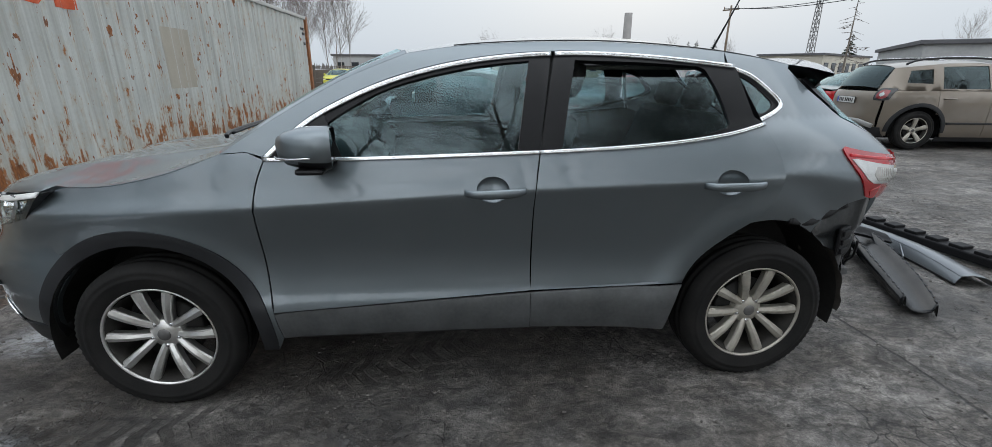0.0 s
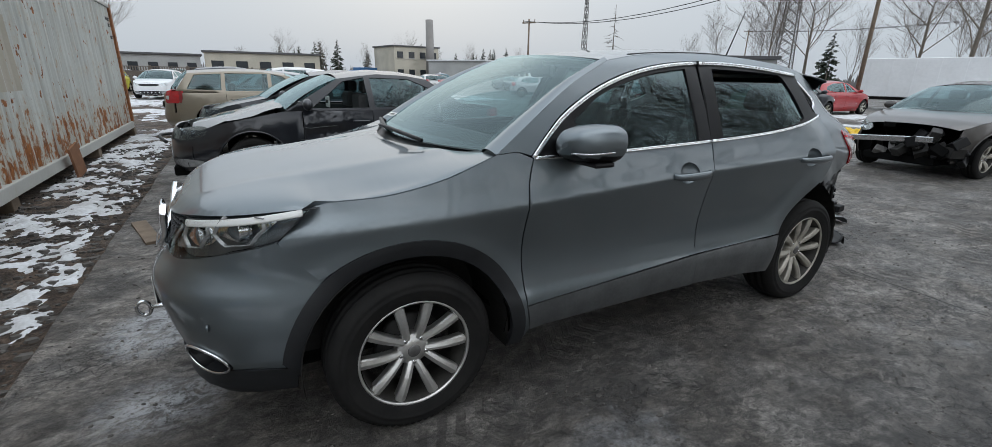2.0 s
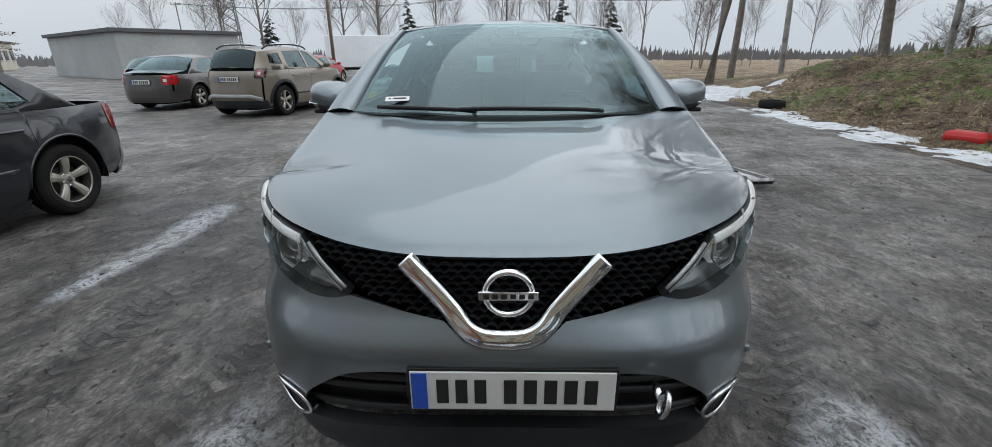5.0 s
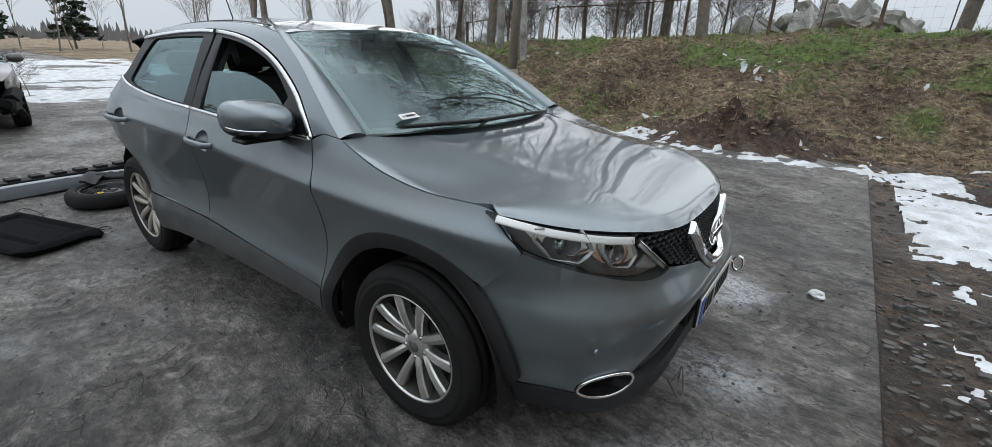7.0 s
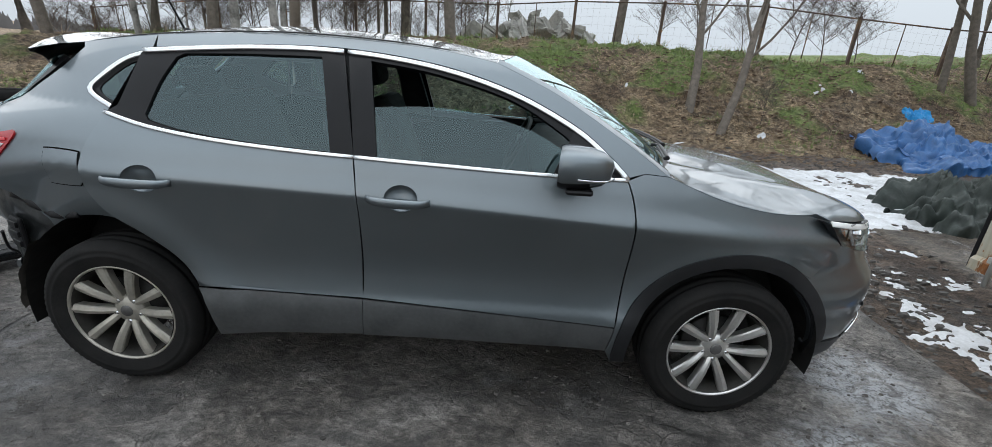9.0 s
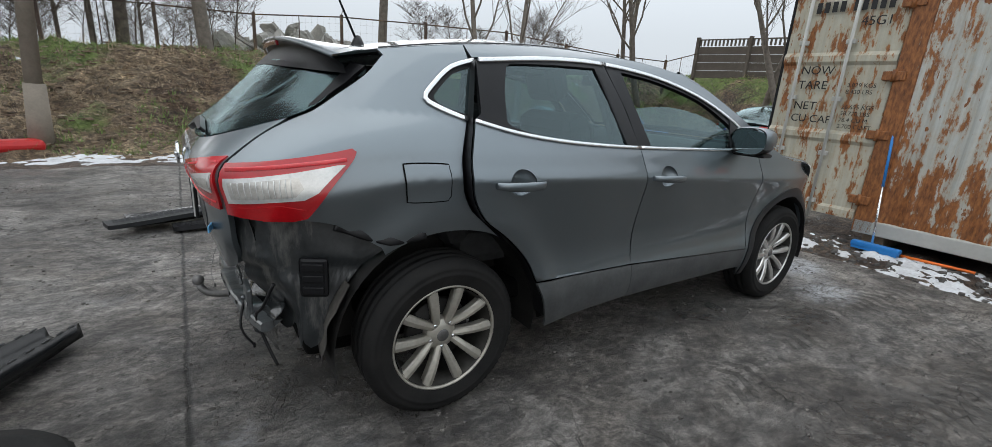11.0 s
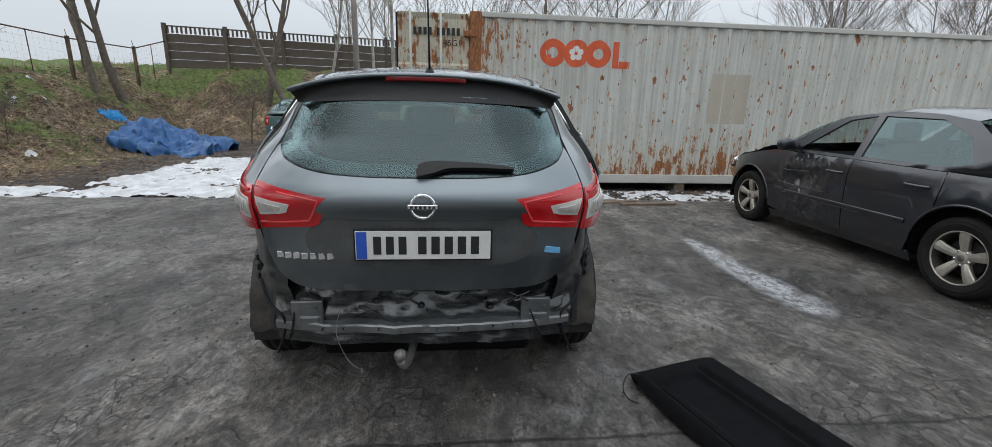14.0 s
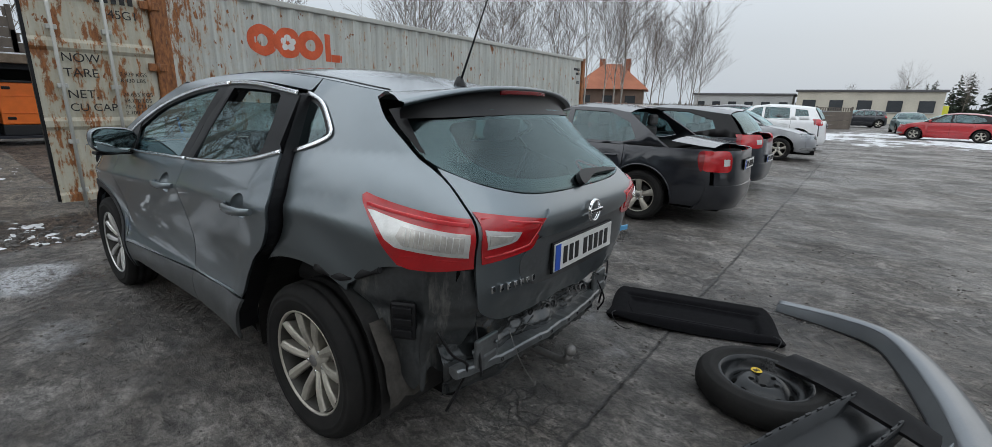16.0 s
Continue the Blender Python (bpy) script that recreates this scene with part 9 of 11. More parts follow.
for k in range(14):
    spec, nm, word = far_specs[k % 3]
    pm, cw = [(P_SILVER, "silver"), (P_NAVY, "dark blue"), (P_WHITE, "white"), (P_RED, "red"), (P_BLUE, "blue"), (P_BLACK, "black"), (P_GREEN, "green")][k % 7]
    other_car(nm, dict(spec, paint=pm), f"{cw} {word} in the distant rows of cars", pose(13 - k * 3.1 + far_rnd.uniform(-0.5, 0.5), -43 - (k % 3) * 5.5 + far_rnd.uniform(-1, 1), 0, 0, 0, far_rnd.choice([80, 95, 265, 20])), "far parked cars")

# ---- loose parts on the ground ----
M_FELT = mat("black_felt", (0.0055, 0.0055, 0.0065), 0.95, 0, 0.35, 25, 200, 0.002, spec=0.1)
M_PLAST = mat("black_plastic_part", (0.011, 0.011, 0.012), 0.5, 0, 0.25, 10, 90, 0.001, spec=0.14)
M_GREYBUMP = mat("grey_bumper_skin", (0.175, 0.190, 0.205), 0.40, 0.6, 0.1, 4, 100, 0, 0.6)
M_YELLOW = mat("yellow_vinyl", (0.75, 0.50, 0.03), 0.6, 0, 0.12, 6, 40, 0.003)


M_RIMB = mat("black_rim_paint", (0.009, 0.010, 0.011), 0.26, 0, 0.3, 12, 90, 0.0005, spec=0.35)


def parcel_shelf():
    bm = bmesh.new()
    out = smooth([(-0.50, -0.24), (-0.30, -0.29), (0.30, -0.29), (0.50, -0.24), (0.52, 0.10), (0.46, 0.25), (-0.46, 0.25), (-0.52, 0.10)], 0.05, True)

    def top(x, y):
        step = lambda d: 1 / (1 + math.exp(-d / 0.006))
        rec = step(0.40 - abs(x)) * step(0.135 - abs(y - 0.055))
        bar = step(0.018 - abs(y + 0.13)) * step(0.43 - abs(x))
        rib = 0.010 * step(0.012 - abs(y - 0.15)) * step(0.30 - abs(x))
        fall = 0.022 * max(0, (max(abs(x) / 0.52, abs(y + 0.02) / 0.27) - 0.86) / 0.14) ** 2
        return (x, y, 0.066 - 0.030 * rec - 0.030 * bar + rib - fall + 0.012 * x)
    sheet(bm, out, top, 0.015, 0, 0.045, (0, 0, 1))
    ob = thing("parcel_shelf", bm, M_FELT, "black felt parcel shelf lying on the asphalt", "car part", "loose car parts", m=pose(-2.28, -1.40, 0.0, 0, 0, 17))
    bm = bmesh.new()
    sheet(bm, smooth([(-0.36, -0.06), (0.36, -0.06), (0.37, 0.14), (0.30, 0.168), (-0.30, 0.168), (-0.37, 0.14)], 0.04, True), lambda x, y: (x, y, top(x, y)[2] + 0.004), 0.02, 0, 0.004, (0, 0, 1))
    part("centre_panel", bm, M_FELT, ob, "recessed smooth centre panel")
    for sx in (1, -1):
        bm = bmesh.new()
        tube(bm, smooth([(sx * 0.47, 0.20, 0.06), (sx * 0.50, 0.27, 0.07), (sx * 0.46, 0.33, 0.03), (sx * 0.40, 0.34, 0.008), (sx * 0.36, 0.31, 0.006)], 0.03), 0.003, 5)
        part("lifting_cord", bm, M_BLACK, ob)
    return ob


parcel_shelf()
spare = empty("spare_wheel", pose(-2.83, -0.70, 0.0, 0, 0, 20))
tagged(spare, "narrow spare wheel with black steel rim lying flat", "wheel", "loose car parts")
bm = bmesh.new()
lathe(bm, [(0.205, 0.02), (0.235, 0.005), (0.29, 0.008), (0.315, 0.03), (0.318, 0.06), (0.315, 0.10), (0.294, 0.125), (0.288, 0.131), (0.266, 0.132), (0.262, 0.136), (0.244, 0.137), (0.235, 0.130), (0.212, 0.120)], 96, "z", (0, 0, 0), False, lambda k, q: q - (0.006 if k % 2 and q > 0.31 else 0))
part("tyre", bm, M_RUBBER, spare, fix=True)
bm = bmesh.new()
lathe(bm, [(0.214, 0.121), (0.208, 0.124), (0.202, 0.121), (0.190, 0.102), (0.185, 0.06), (0.15, 0.05), (0.125, 0.075), (0.085, 0.10), (0.045, 0.092), (0.035, 0.06), (0.0, 0.055)], 40, "z")
part("steel_rim", bm, M_RIMB, spare, "black pressed steel rim", fix=True)
# near-black discs laid on the rim, coloured as shaded holes
for i in range(10):
    a = 2 * math.pi * i / 10
    bm = bmesh.new()
    lathe(bm, [(0.0, 0.002), (0.017, 0.002), (0.020, 0.0)], 12, "z")
    part("rim_hole", bm, M_DARK, spare, fix=True).matrix_local = pose(0.137 * math.cos(a), 0.137 * math.sin(a), 0.064, 0, 0, math.degrees(a)) @ pose(0, 0, 0, 0, 45, 0)
bm = bmesh.new()
lathe(bm, [(0.0, 0.1035), (0.025, 0.1035), (0.027, 0.101)], 20, "z", (0.020, -0.082, 0.001))
# hub and bolt holes likewise are discs in the shade colour
for k in range(6):
    a = 2 * math.pi * k / 5
    hub = bmesh.new()
    r1 = 0.034 if k == 5 else 0.010
    lathe(hub, [(0.0, 0.003), (r1, 0.003), (r1 + 0.003, 0.0)], 16, "z", (0, 0, 0.0) if k == 5 else (0.060 * math.cos(a), 0.060 * math.sin(a), 0.0))
    part("hub_hole" if k == 5 else "bolt_hole", hub, M_DARK, spare, fix=True).matrix_local = pose(0, 0, 0.056 if k == 5 else 0.0965)
sticker = part("sticker", bm, M_YELLOW, spare, "yellow round speed sticker", fix=True)
lettering(sticker, "80", 0.034, pose(0.020, -0.078, 0.1055, 0, 0, -150) @ pose(-0.019, -0.012, 0.0), M_INK)


def arch_skin(name, path, section, material, label, m, group="loose car parts", wide=lambda k: 0.6 + 0.4 * math.sin(math.pi * k)):
    """A pressed skin: the section (side, up) swept along plan points with a height each."""
    bm = bmesh.new()
    P = smooth(path, 0.06)
    rows = []
    for i, p in enumerate(P):
        d = (P[min(i + 1, len(P) - 1)] - P[max(i - 1, 0)]).to_2d().normalized()
        n = Vector((-d.y, d.x, 0))
        k = i / (len(P) - 1)
        rows.append([bm.verts.new(p + n * a * wide(k) + Vector((0, 0, b + 0.004 * fbm(i * 0.3, a * 9, 1)))) for a, b in section])
    for r, s in zip(rows, rows[1:]):
        for j in range(len(section) - 1):
            f = bm.faces.new([r[j], r[j + 1], s[j + 1], s[j]])
            f.smooth = True
    ob = thing(name, bm, material, label, "car part", group, fix=True, m=m)
    sol = ob.modifiers.new("skin", "SOLIDIFY")
    sol.thickness = 0.005
    return ob


SKIN = [(-2.74, -1.97, 0.02), (-3.08, -1.90, 0.045), (-3.34, -1.74, 0.065), (-3.47, -1.40, 0.07), (-3.57, -0.92, 0.06), (-3.60, -0.45, 0.045), (-3.50, 0.06, 0.02)]
skin = arch_skin("bumper_skin", SKIN, [(0.13, -0.02), (0.12, 0.015), (0.07, 0.045), (0.0, 0.06), (-0.06, 0.05)], M_GREYBUMP, "torn-off grey rear bumper skin lying on its back", None, wide=lambda k: 0.7 + 0.5 * k)
bm = bmesh.new()
P = smooth(SKIN, 0.05)
rows = []
for i, p in enumerate(P):
    d = (P[min(i + 1, len(P) - 1)] - P[max(i - 1, 0)]).to_2d().normalized()
    n = Vector((-d.y, d.x, 0))
    k = i / (len(P) - 1)
    turn = max(0.0, (k - 0.58) / 0.42)
    low = max(0.008, p.z - 0.03 - 0.06 * k - 0.20 * turn ** 1.4 + 0.02 * turn * fbm(i * 0.4, 2, 1, 4))
    rows.append([bm.verts.new(p + n * a * (0.7 + 0.5 * k) + Vector((0, 0, z - p.z))) for a, z in ((-0.055, p.z + 0.052), (-0.075, (p.z + 0.05 + low) / 2), (-0.085, low))])
lows = [[v.co.copy() for v in r] for r in rows]
for r, q in zip(rows, rows[1:]):
    for j in range(2):
        f = bm.faces.new([r[j], r[j + 1], q[j + 1], q[j]])
        f.smooth = True
part("inner_face", bm, M_GREYBUMP, skin, "grey face with a torn lower edge", fix=True)
bm = bmesh.new()
tube(bm, [r[2] for r in lows], 0.007, 6)
part("lower_lip", bm, M_PLAST, skin, "black lower lip", fix=True)
for k in (0.70, 0.78):
    q = lows[int(k * (len(lows) - 1))][1]
    bm = bmesh.new()
    box(bm, (0, 0, 0), (0.16, 0.012, 0.018), 0.004)
    part("moulded_rib", bm, M_GREYBUMP, skin).matrix_local = pose(q.x + 0.01, q.y + 0.01, q.z, 0, 25, 60)
RAIL = [(-2.72, 0.42, 0.03), (-2.90, 0.10, 0.05), (-3.12, -0.35, 0.08), (-3.30, -0.74, 0.10)]
rail = arch_skin("trim_panel", RAIL, [(-0.13, -0.01), (-0.12, 0.06), (-0.105, 0.065), (-0.09, 0.02), (-0.03, 0.0), (0.03, 0.005), (0.08, 0.03), (0.09, 0.085), (0.105, 0.09), (0.12, 0.02)], M_RIMB, "black pressed arch trim with a row of slots on the asphalt", None, wide=lambda k: 0.75 + 0.3 * math.sin(math.pi * k))
RP = smooth(RAIL, 0.085)
for i in range(1, len(RP) - 1):
    p, d = RP[i], (RP[i + 1] - RP[i - 1]).to_2d().normalized()
    for side, up in ((-0.112, 0.068), (0.098, 0.093)):
        w = 0.75 + 0.3 * math.sin(math.pi * i / (len(RP) - 1))
        bm = bmesh.new()
        box(bm, (0, 0, 0), (0.035, 0.010, 0.006), 0.002)
        part("slot", bm, M_CLAD, rail).matrix_local = pose(p.x - d.y * side * w, p.y + d.x * side * w, p.z + up, 0, 0, math.degrees(math.atan2(d.y, d.x)))
bm = bmesh.new()
box(bm, (0, 0, 0), (1.15, 0.15, 0.07), 0.012)
for k in range(6):
    box(bm, (-0.45 + 0.18 * k, 0, 0.045), (0.10, 0.12, 0.03), 0.006)
thing("foam_beam", bm, M_PLAST, "black foam bumper beam with blocks", "car part", "loose car parts", m=pose(-3.95, -0.72, 0.045, 0, 0, 96))
bm = bmesh.new()
sheet(bm, dense([(-0.33, -0.05), (0.05, -0.07), (0.33, -0.03), (0.30, 0.05), (-0.3, 0.06)], 0.04), lambda x, y: (x, y, 0.08 + 0.05 * math.cos(x * 4) + 0.02 * math.sin(y * 30)), 0.04, 0, 0.02, (0, 0, 1))
thing("trim_panel", bm, M_PLAST, "black curved plastic trim leaning on the spare wheel", "car part", "loose car parts", m=pose(-3.17, -0.70, 0.06, 0, 6, 157))
# panels beside the left of the car
for x, y, rz, L2, W2, z, mm, lab in ((-2.15, 2.62, 14, 0.95, 0.26, 0.06, M_GLOSSBLACK, "black plastic panel among loose trim"), (-2.35, 2.38, 20, 0.80, 0.14, 0.10, M_CLAD, "dark grey trim strip among loose parts"), (-2.02, 2.30, 6, 0.55, 0.12, 0.035, M_PLAST, "short black trim strip on the ground")):
    bm = bmesh.new()
    sheet(bm, dense([(-L2 / 2, -W2 / 2), (L2 / 2, -W2 / 2), (L2 / 2 + 0.07, W2 * 0.2), (L2 / 2 + 0.02, W2 / 2), (-L2 / 2, W2 / 2)], 0.03), lambda u, v: (u, v, 0.045 - 0.016 * (1 if abs(v) < W2 * 0.34 and abs(u) < L2 * 0.44 else 0) + 0.006 * math.sin(u * 5)), 0.02, 0, 0.035, (0, 0, 1))
    thing("trim_panel", bm, mm, lab, "car part", "loose car parts", m=pose(x, y, z - 0.02, 4, 0, rz))

# small litter
M_BRICKRED = mat("red_plastic", (0.50, 0.02, 0.02), 0.45, 0, 0.1, 6, 60)
M_CARD = mat("brown_board", (0.24, 0.115, 0.06), 0.8, 0, 0.2, 8, 60, 0.002)
M_BLUEP = mat("blue_plastic", (0.02, 0.20, 0.55), 0.4, 0, 0.1, 6, 60)
M_ORPL = mat("orange_plastic", (0.75, 0.16, 0.02), 0.45, 0, 0.1, 6, 60)
bm = bmesh.new()
box(bm, (0, 0, 0.22), (0.30, 0.03, 0.44), 0.004)
thing("board", bm, M_CARD, "brown board leaning on the container", "board", m=pose(CX - 0.10, -6.1, -0.03, 0, 14, 84))
bm = bmesh.new()
tube(bm, [(0, 0, 0.05), (0.19, 0, 0.05), (0.24, 0, 0.05)], 0.048, 14)
tube(bm, smooth([(0.24, 0, 0.05), (0.28, 0, 0.05), (0.33, 0, 0.05)], 0.02), 0.045, 12, True, 0.016)
thing("plastic_bottle", bm, glass("bottle_blue", (0.45, 0.65, 0.85), 0.1, 0.85), "blue-tinted plastic bottle in the snow", "bottle", fix=True, m=pose(3.72, -2.25, -0.03, 0, 0, 10))
broom = empty("broom", pose(3.82, -0.72, -0.02, 0, 0, 0))
tagged(broom, "blue broom leaning on the container", "broom")
bm = bmesh.new()
tube(bm, [(0, 0.02, 0.06), (0.10, 0.10, 0.66)], 0.012, 8)
part("lower_handle", bm, M_SATIN, broom, fix=True)
bm = bmesh.new()
tube(bm, [(0.10, 0.10, 0.66), (0.19, 0.17, 1.25)], 0.014, 8)
part("grip", bm, M_BLUEP, broom, fix=True)
bm = bmesh.new()
box(bm, (-0.02, -0.02, 0.045), (0.10, 0.42, 0.05), 0.01)
box(bm, (-0.02, -0.02, 0.02), (0.09, 0.40, 0.05), 0.0)
part("brush_head", bm, M_BLUEP, broom)
bm = bmesh.new()
tube(bm, [(0, 0, 0.02), (0.02, -0.55, 0.03)], 0.014, 8)
thing("orange_stick", bm, M_ORPL, "orange stick on the ground beside the container", "stick", fix=True, m=pose(3.85, -0.95, -0.03))
bm = bmesh.new()
box(bm, (0, 0, 0.015), (0.12, 0.75, 0.03), 0.004)
thing("plank", bm, M_TIMBER, "dark wet plank on the asphalt", "plank", "planks", m=pose(2.70, -2.54, 0.0, 0, 0, 16))
bm = bmesh.new()
box(bm, (0, 0, 0.02), (0.10, 0.85, 0.04), 0.004)
thing("plank", bm, M_TIMBER, "short weathered board on the asphalt", "plank", "planks", m=pose(2.54, -3.0, 0.0, 0, 0, 4))
bm = bmesh.new()
bmesh.ops.create_icosphere(bm, subdivisions=2, radius=0.05)
for v in bm.verts:
    v.co *= 1 + 0.5 * fbm(v.co.x * 30, v.co.y * 30, 1, 3, v.co.z * 30)
    v.co.z *= 0.5
thing("snow_lump", bm, M_SNOW, "small lump of ice on the asphalt", "ice", m=pose(2.62, 1.50, 0.02))
bm = bmesh.new()
for k in range(3):
    tube(bm, smooth([(0, 0, 0), (0.03 * k, 0.05, -0.06 - 0.03 * k), (0.02, 0.10 + 0.02 * k, -0.02), (0.01, 0.16, -0.10)], 0.02), 0.003, 5)
wire = part("wire", bm, M_STEEL, car, "loose wire hanging from the bumper", fix=True)
wire.matrix_local = pose(2.17, -0.30, 0.27, 0, 0, 0)
for pts, rr in (([(-2.0, 0.36, 0.52), (-2.06, 0.37, 0.42), (-2.09, 0.32, 0.31), (-2.08, 0.27, 0.26)], 0.0016), ([(-1.95, 0.52, 0.60), (-2.0, 0.55, 0.50), (-2.02, 0.56, 0.42)], 0.005), ([(-2.0, -0.45, 0.5), (-2.03, -0.50, 0.38), (-1.99, -0.52, 0.30)], 0.005)):
    bm = bmesh.new()
    tube(bm, smooth(pts, 0.03), rr, 5)
    box(bm, pts[-1], (0.010, 0.010, 0.022), 0.003)
    part("cable", bm, M_STEEL if rr < 0.005 else M_BLACK, car, "loose cable hanging from the rear", fix=True)

# ---- tarpaulins ----
M_TARPB = mat("blue_tarpaulin", (0.035, 0.12, 0.30), 0.45, 0, 0.3, 5, 40, 0.004)
M_TARPG = mat("dark_green_tarpaulin", (0.036, 0.046, 0.040), 0.55, 0, 0.4, 5, 40, 0.004)


def tarp(name, cx, cy, rx, ry, h, material, label, seed, folds=7.0):
    bm = bmesh.new()
    n = 110
    g2 = []
    for i in range(n + 1):
        row = []
        for j in range(n + 1):
            u, v = 2 * i / n - 1, 2 * j / n - 1
            d = math.hypot(u, v)
            edge = 1 + 0.25 * fbm(u * 2, v * 2, 1, 3, seed)
            k = max(0, 1 - (d / edge) ** 2.2)
            cre = abs(fbm(u * folds * 0.3, v * folds * 0.3, 1, 3, seed + 3.0))
            z = h * (k**0.7) * (0.62 + 0.45 * fbm(u * 1.3, v * 1.3, 1, 2, seed + 9.0) - 0.42 * cre - 0.16 * abs(fbm(u * 3.6 + 0.8 * v, v * 3.2, 1, 3, seed + 5.0)) + 0.045 * fbm(u * 9, v * 9, 1, 3, seed))
            x, y = cx + u * rx * edge, cy + v * ry * edge
            row.append(bm.verts.new((x, y, ground_h(x, y) + max(-0.05, z) + (0.02 if k > 0.02 else -0.05))))
        g2.append(row)
    for r, s in zip(g2, g2[1:]):
        for j in range(n):
            f = bm.faces.new([r[j], s[j], s[j + 1], r[j + 1]])
            f.smooth = True
    return thing(name, bm, material, label, "tarpaulin")


tarp("blue_tarpaulin", 9.9, 7.3, 1.5, 1.25, 0.95, M_TARPB, "crumpled blue tarpaulin over a heap by the bank", 2.0)
tarp("green_tarpaulin", 6.3, 3.05, 0.92, 0.80, 0.88, M_TARPG, "crumpled dark green tarpaulin on the snow", 5.0)
tarp("blue_sheet", 11.0, 9.6, 0.35, 0.25, 0.3, mat("bright_blue_sheet", (0.02, 0.28, 0.62), 0.4, 0, 0.2, 6, 40), "small bright blue plastic sheet on the bank", 8.0)
tarp("yellow_sheet", -12.7, -4.3, 1.6, 0.5, 0.35, M_YELLOW, "yellow plastic sheet on the snow", 4.0)

# ---- fence on the bank ----
M_FPOST = rusty("rusty_fence_post", (0.085, 0.055, 0.042), 0.05)
M_WIRE = mat("fence_wire", (0.10, 0.095, 0.09), 0.6, 0.4, 0.2, 9, 60)
fence = empty("fence", pose(0, 0, 0))
tagged(fence, "old mesh fence with rusty posts along the bank", "fence")
FP = [(-16.0, 17.4), (-13.2, 16.9), (-10.5, 16.5), (-7.8, 16.1), (-5.1, 15.8), (-2.5, 15.4), (0.05, 15.0), (2.65, 14.6), (5.4, 13.9), (8.25, 13.0), (10.8, 12.5), (13.2, 12.0), (15.8, 11.6), (17.6, 11.4)]
for i, (x, y) in enumerate(FP):
    bm = bmesh.new()
    z = ground_h(x, y)
    box(bm, (x, y, z + 0.62), (0.09, 0.09, 1.5), 0.008)
    tube(bm, [(x, y, z + 1.36), (x + 0.1, y + 0.1, z + 1.58)], 0.012, 5)
    part("fence_post", bm, M_FPOST, fence, fix=True)
for (x0, y0), (x1, y1) in zip(FP, FP[1:]):
    bm = bmesh.new()
    z0, z1 = ground_h(x0, y0), ground_h(x1, y1)
    a, b = Vector((x0, y0, z0)), Vector((x1, y1, z1))
    tube(bm, [a + Vector((0, 0, 1.30)), b + Vector((0, 0, 1.30))], 0.022, 5)
    mid = a.lerp(b, 0.5)
    tube(bm, [mid, mid + Vector((0, 0, 1.30))], 0.016, 5)
    part("fence_rail", bm, M_FPOST, fence, fix=True)
    bm = bmesh.new()
    for k in range(5):
        h = 0.1 + 0.25 * k
        tube(bm, [a + Vector((0, 0, h)), b + Vector((0, 0, h))], 0.0016, 3, False)
    for k in range(1, 14):
        p = a.lerp(b, k / 14)
        tube(bm, [p + Vector((0, 0, 0.05)), p + Vector((0, 0, 1.3))], 0.0013, 3, False)
    part("fence_mesh", bm, M_WIRE, fence, fix=True)

# concrete panel wall
M_CONCW = mat("dark_concrete_panel", (0.125, 0.105, 0.088), 0.85, 0, 0.25, 1.6, 25, 0.006)
wall = empty("concrete_fence")
tagged(wall, "brown-grey concrete panel fence with a slatted top", "fence")


def panel_wall(a, b, z0, h, n):
    for i in range(n + 1):
        p = Vector(a).lerp(Vector(b), i / n)
        bm = bmesh.new()
        box(bm, (p.x, p.y, z0 + h / 2), (0.14, 0.14, h + 0.15), 0.01)
        part("wall_post", bm, M_CONCW, wall)
    d = (Vector(b) - Vector(a)) / n
    ang = math.degrees(math.atan2(d.y, d.x))
    L3 = d.length
    for i in range(n):
        c = Vector(a) + d * (i + 0.5)
        for k in range(4):
            bm = bmesh.new()
            box(bm, (0, 0, 0), (L3 - 0.13, 0.05, (h - 0.32) / 4 - 0.012), 0.008)
            part("wall_panel", bm, M_CONCW, wall).matrix_local = pose(c.x, c.y, z0 + (k + 0.5) * (h - 0.32) / 4, 0, 0, ang)
        bm = bmesh.new()
        m2 = int(L3 / 0.16)
        box(bm, (0, 0, 0.14), (L3 - 0.13, 0.05, 0.05), 0.004)
        for k in range(m2):
            box(bm, (-L3 / 2 + 0.12 + k * (L3 - 0.24) / max(1, m2 - 1), 0, 0), (0.075, 0.045, 0.26), 0)
        part("slatted_top", bm, M_CONCW, wall).matrix_local = pose(c.x, c.y, z0 + h - 0.17, 0, 0, ang)


panel_wall((17.6, 11.4), (20.4, -1.5), 2.55, 1.65, 6)
panel_wall((20.4, -1.5), (21.0, -13.5), 1.4, 2.0, 5)
panel_wall((21.0, -36.0), (-2.0, -46.0), 0.0, 1.7, 10)

# long timber shed with an open dark bay
M_PLY = mat("yellow_brown_boards", (0.33, 0.20, 0.095), 0.7, 0, 0.2, 2.5, 40, 0.003)
M_NAVY = mat("dark_blue_lining", (0.012, 0.014, 0.022), 0.7, 0, 0.3, 5, 40, 0.002)
shed = empty("shed", pose(12.9, 0, 0.22))
tagged(shed, "long timber shed of yellow-brown boards with an open dark bay", "shed")
bm = bmesh.new()
box(bm, (1.0, 1.66, 1.05), (1.9, 2.06, 1.5), 0.01)
box(bm, (1.9, -0.75, 1.0), (0.1, 2.8, 1.7), 0.01)
box(bm, (0.95, -2.1, 1.0), (1.9, 0.08, 1.7), 0.01)
box(bm, (0.95, -0.75, 0.16), (1.9, 2.7, 0.06), 0.01)
box(bm, (0.03, -0.75, 1.80), (0.05, 2.75, 0.16), 0.005)
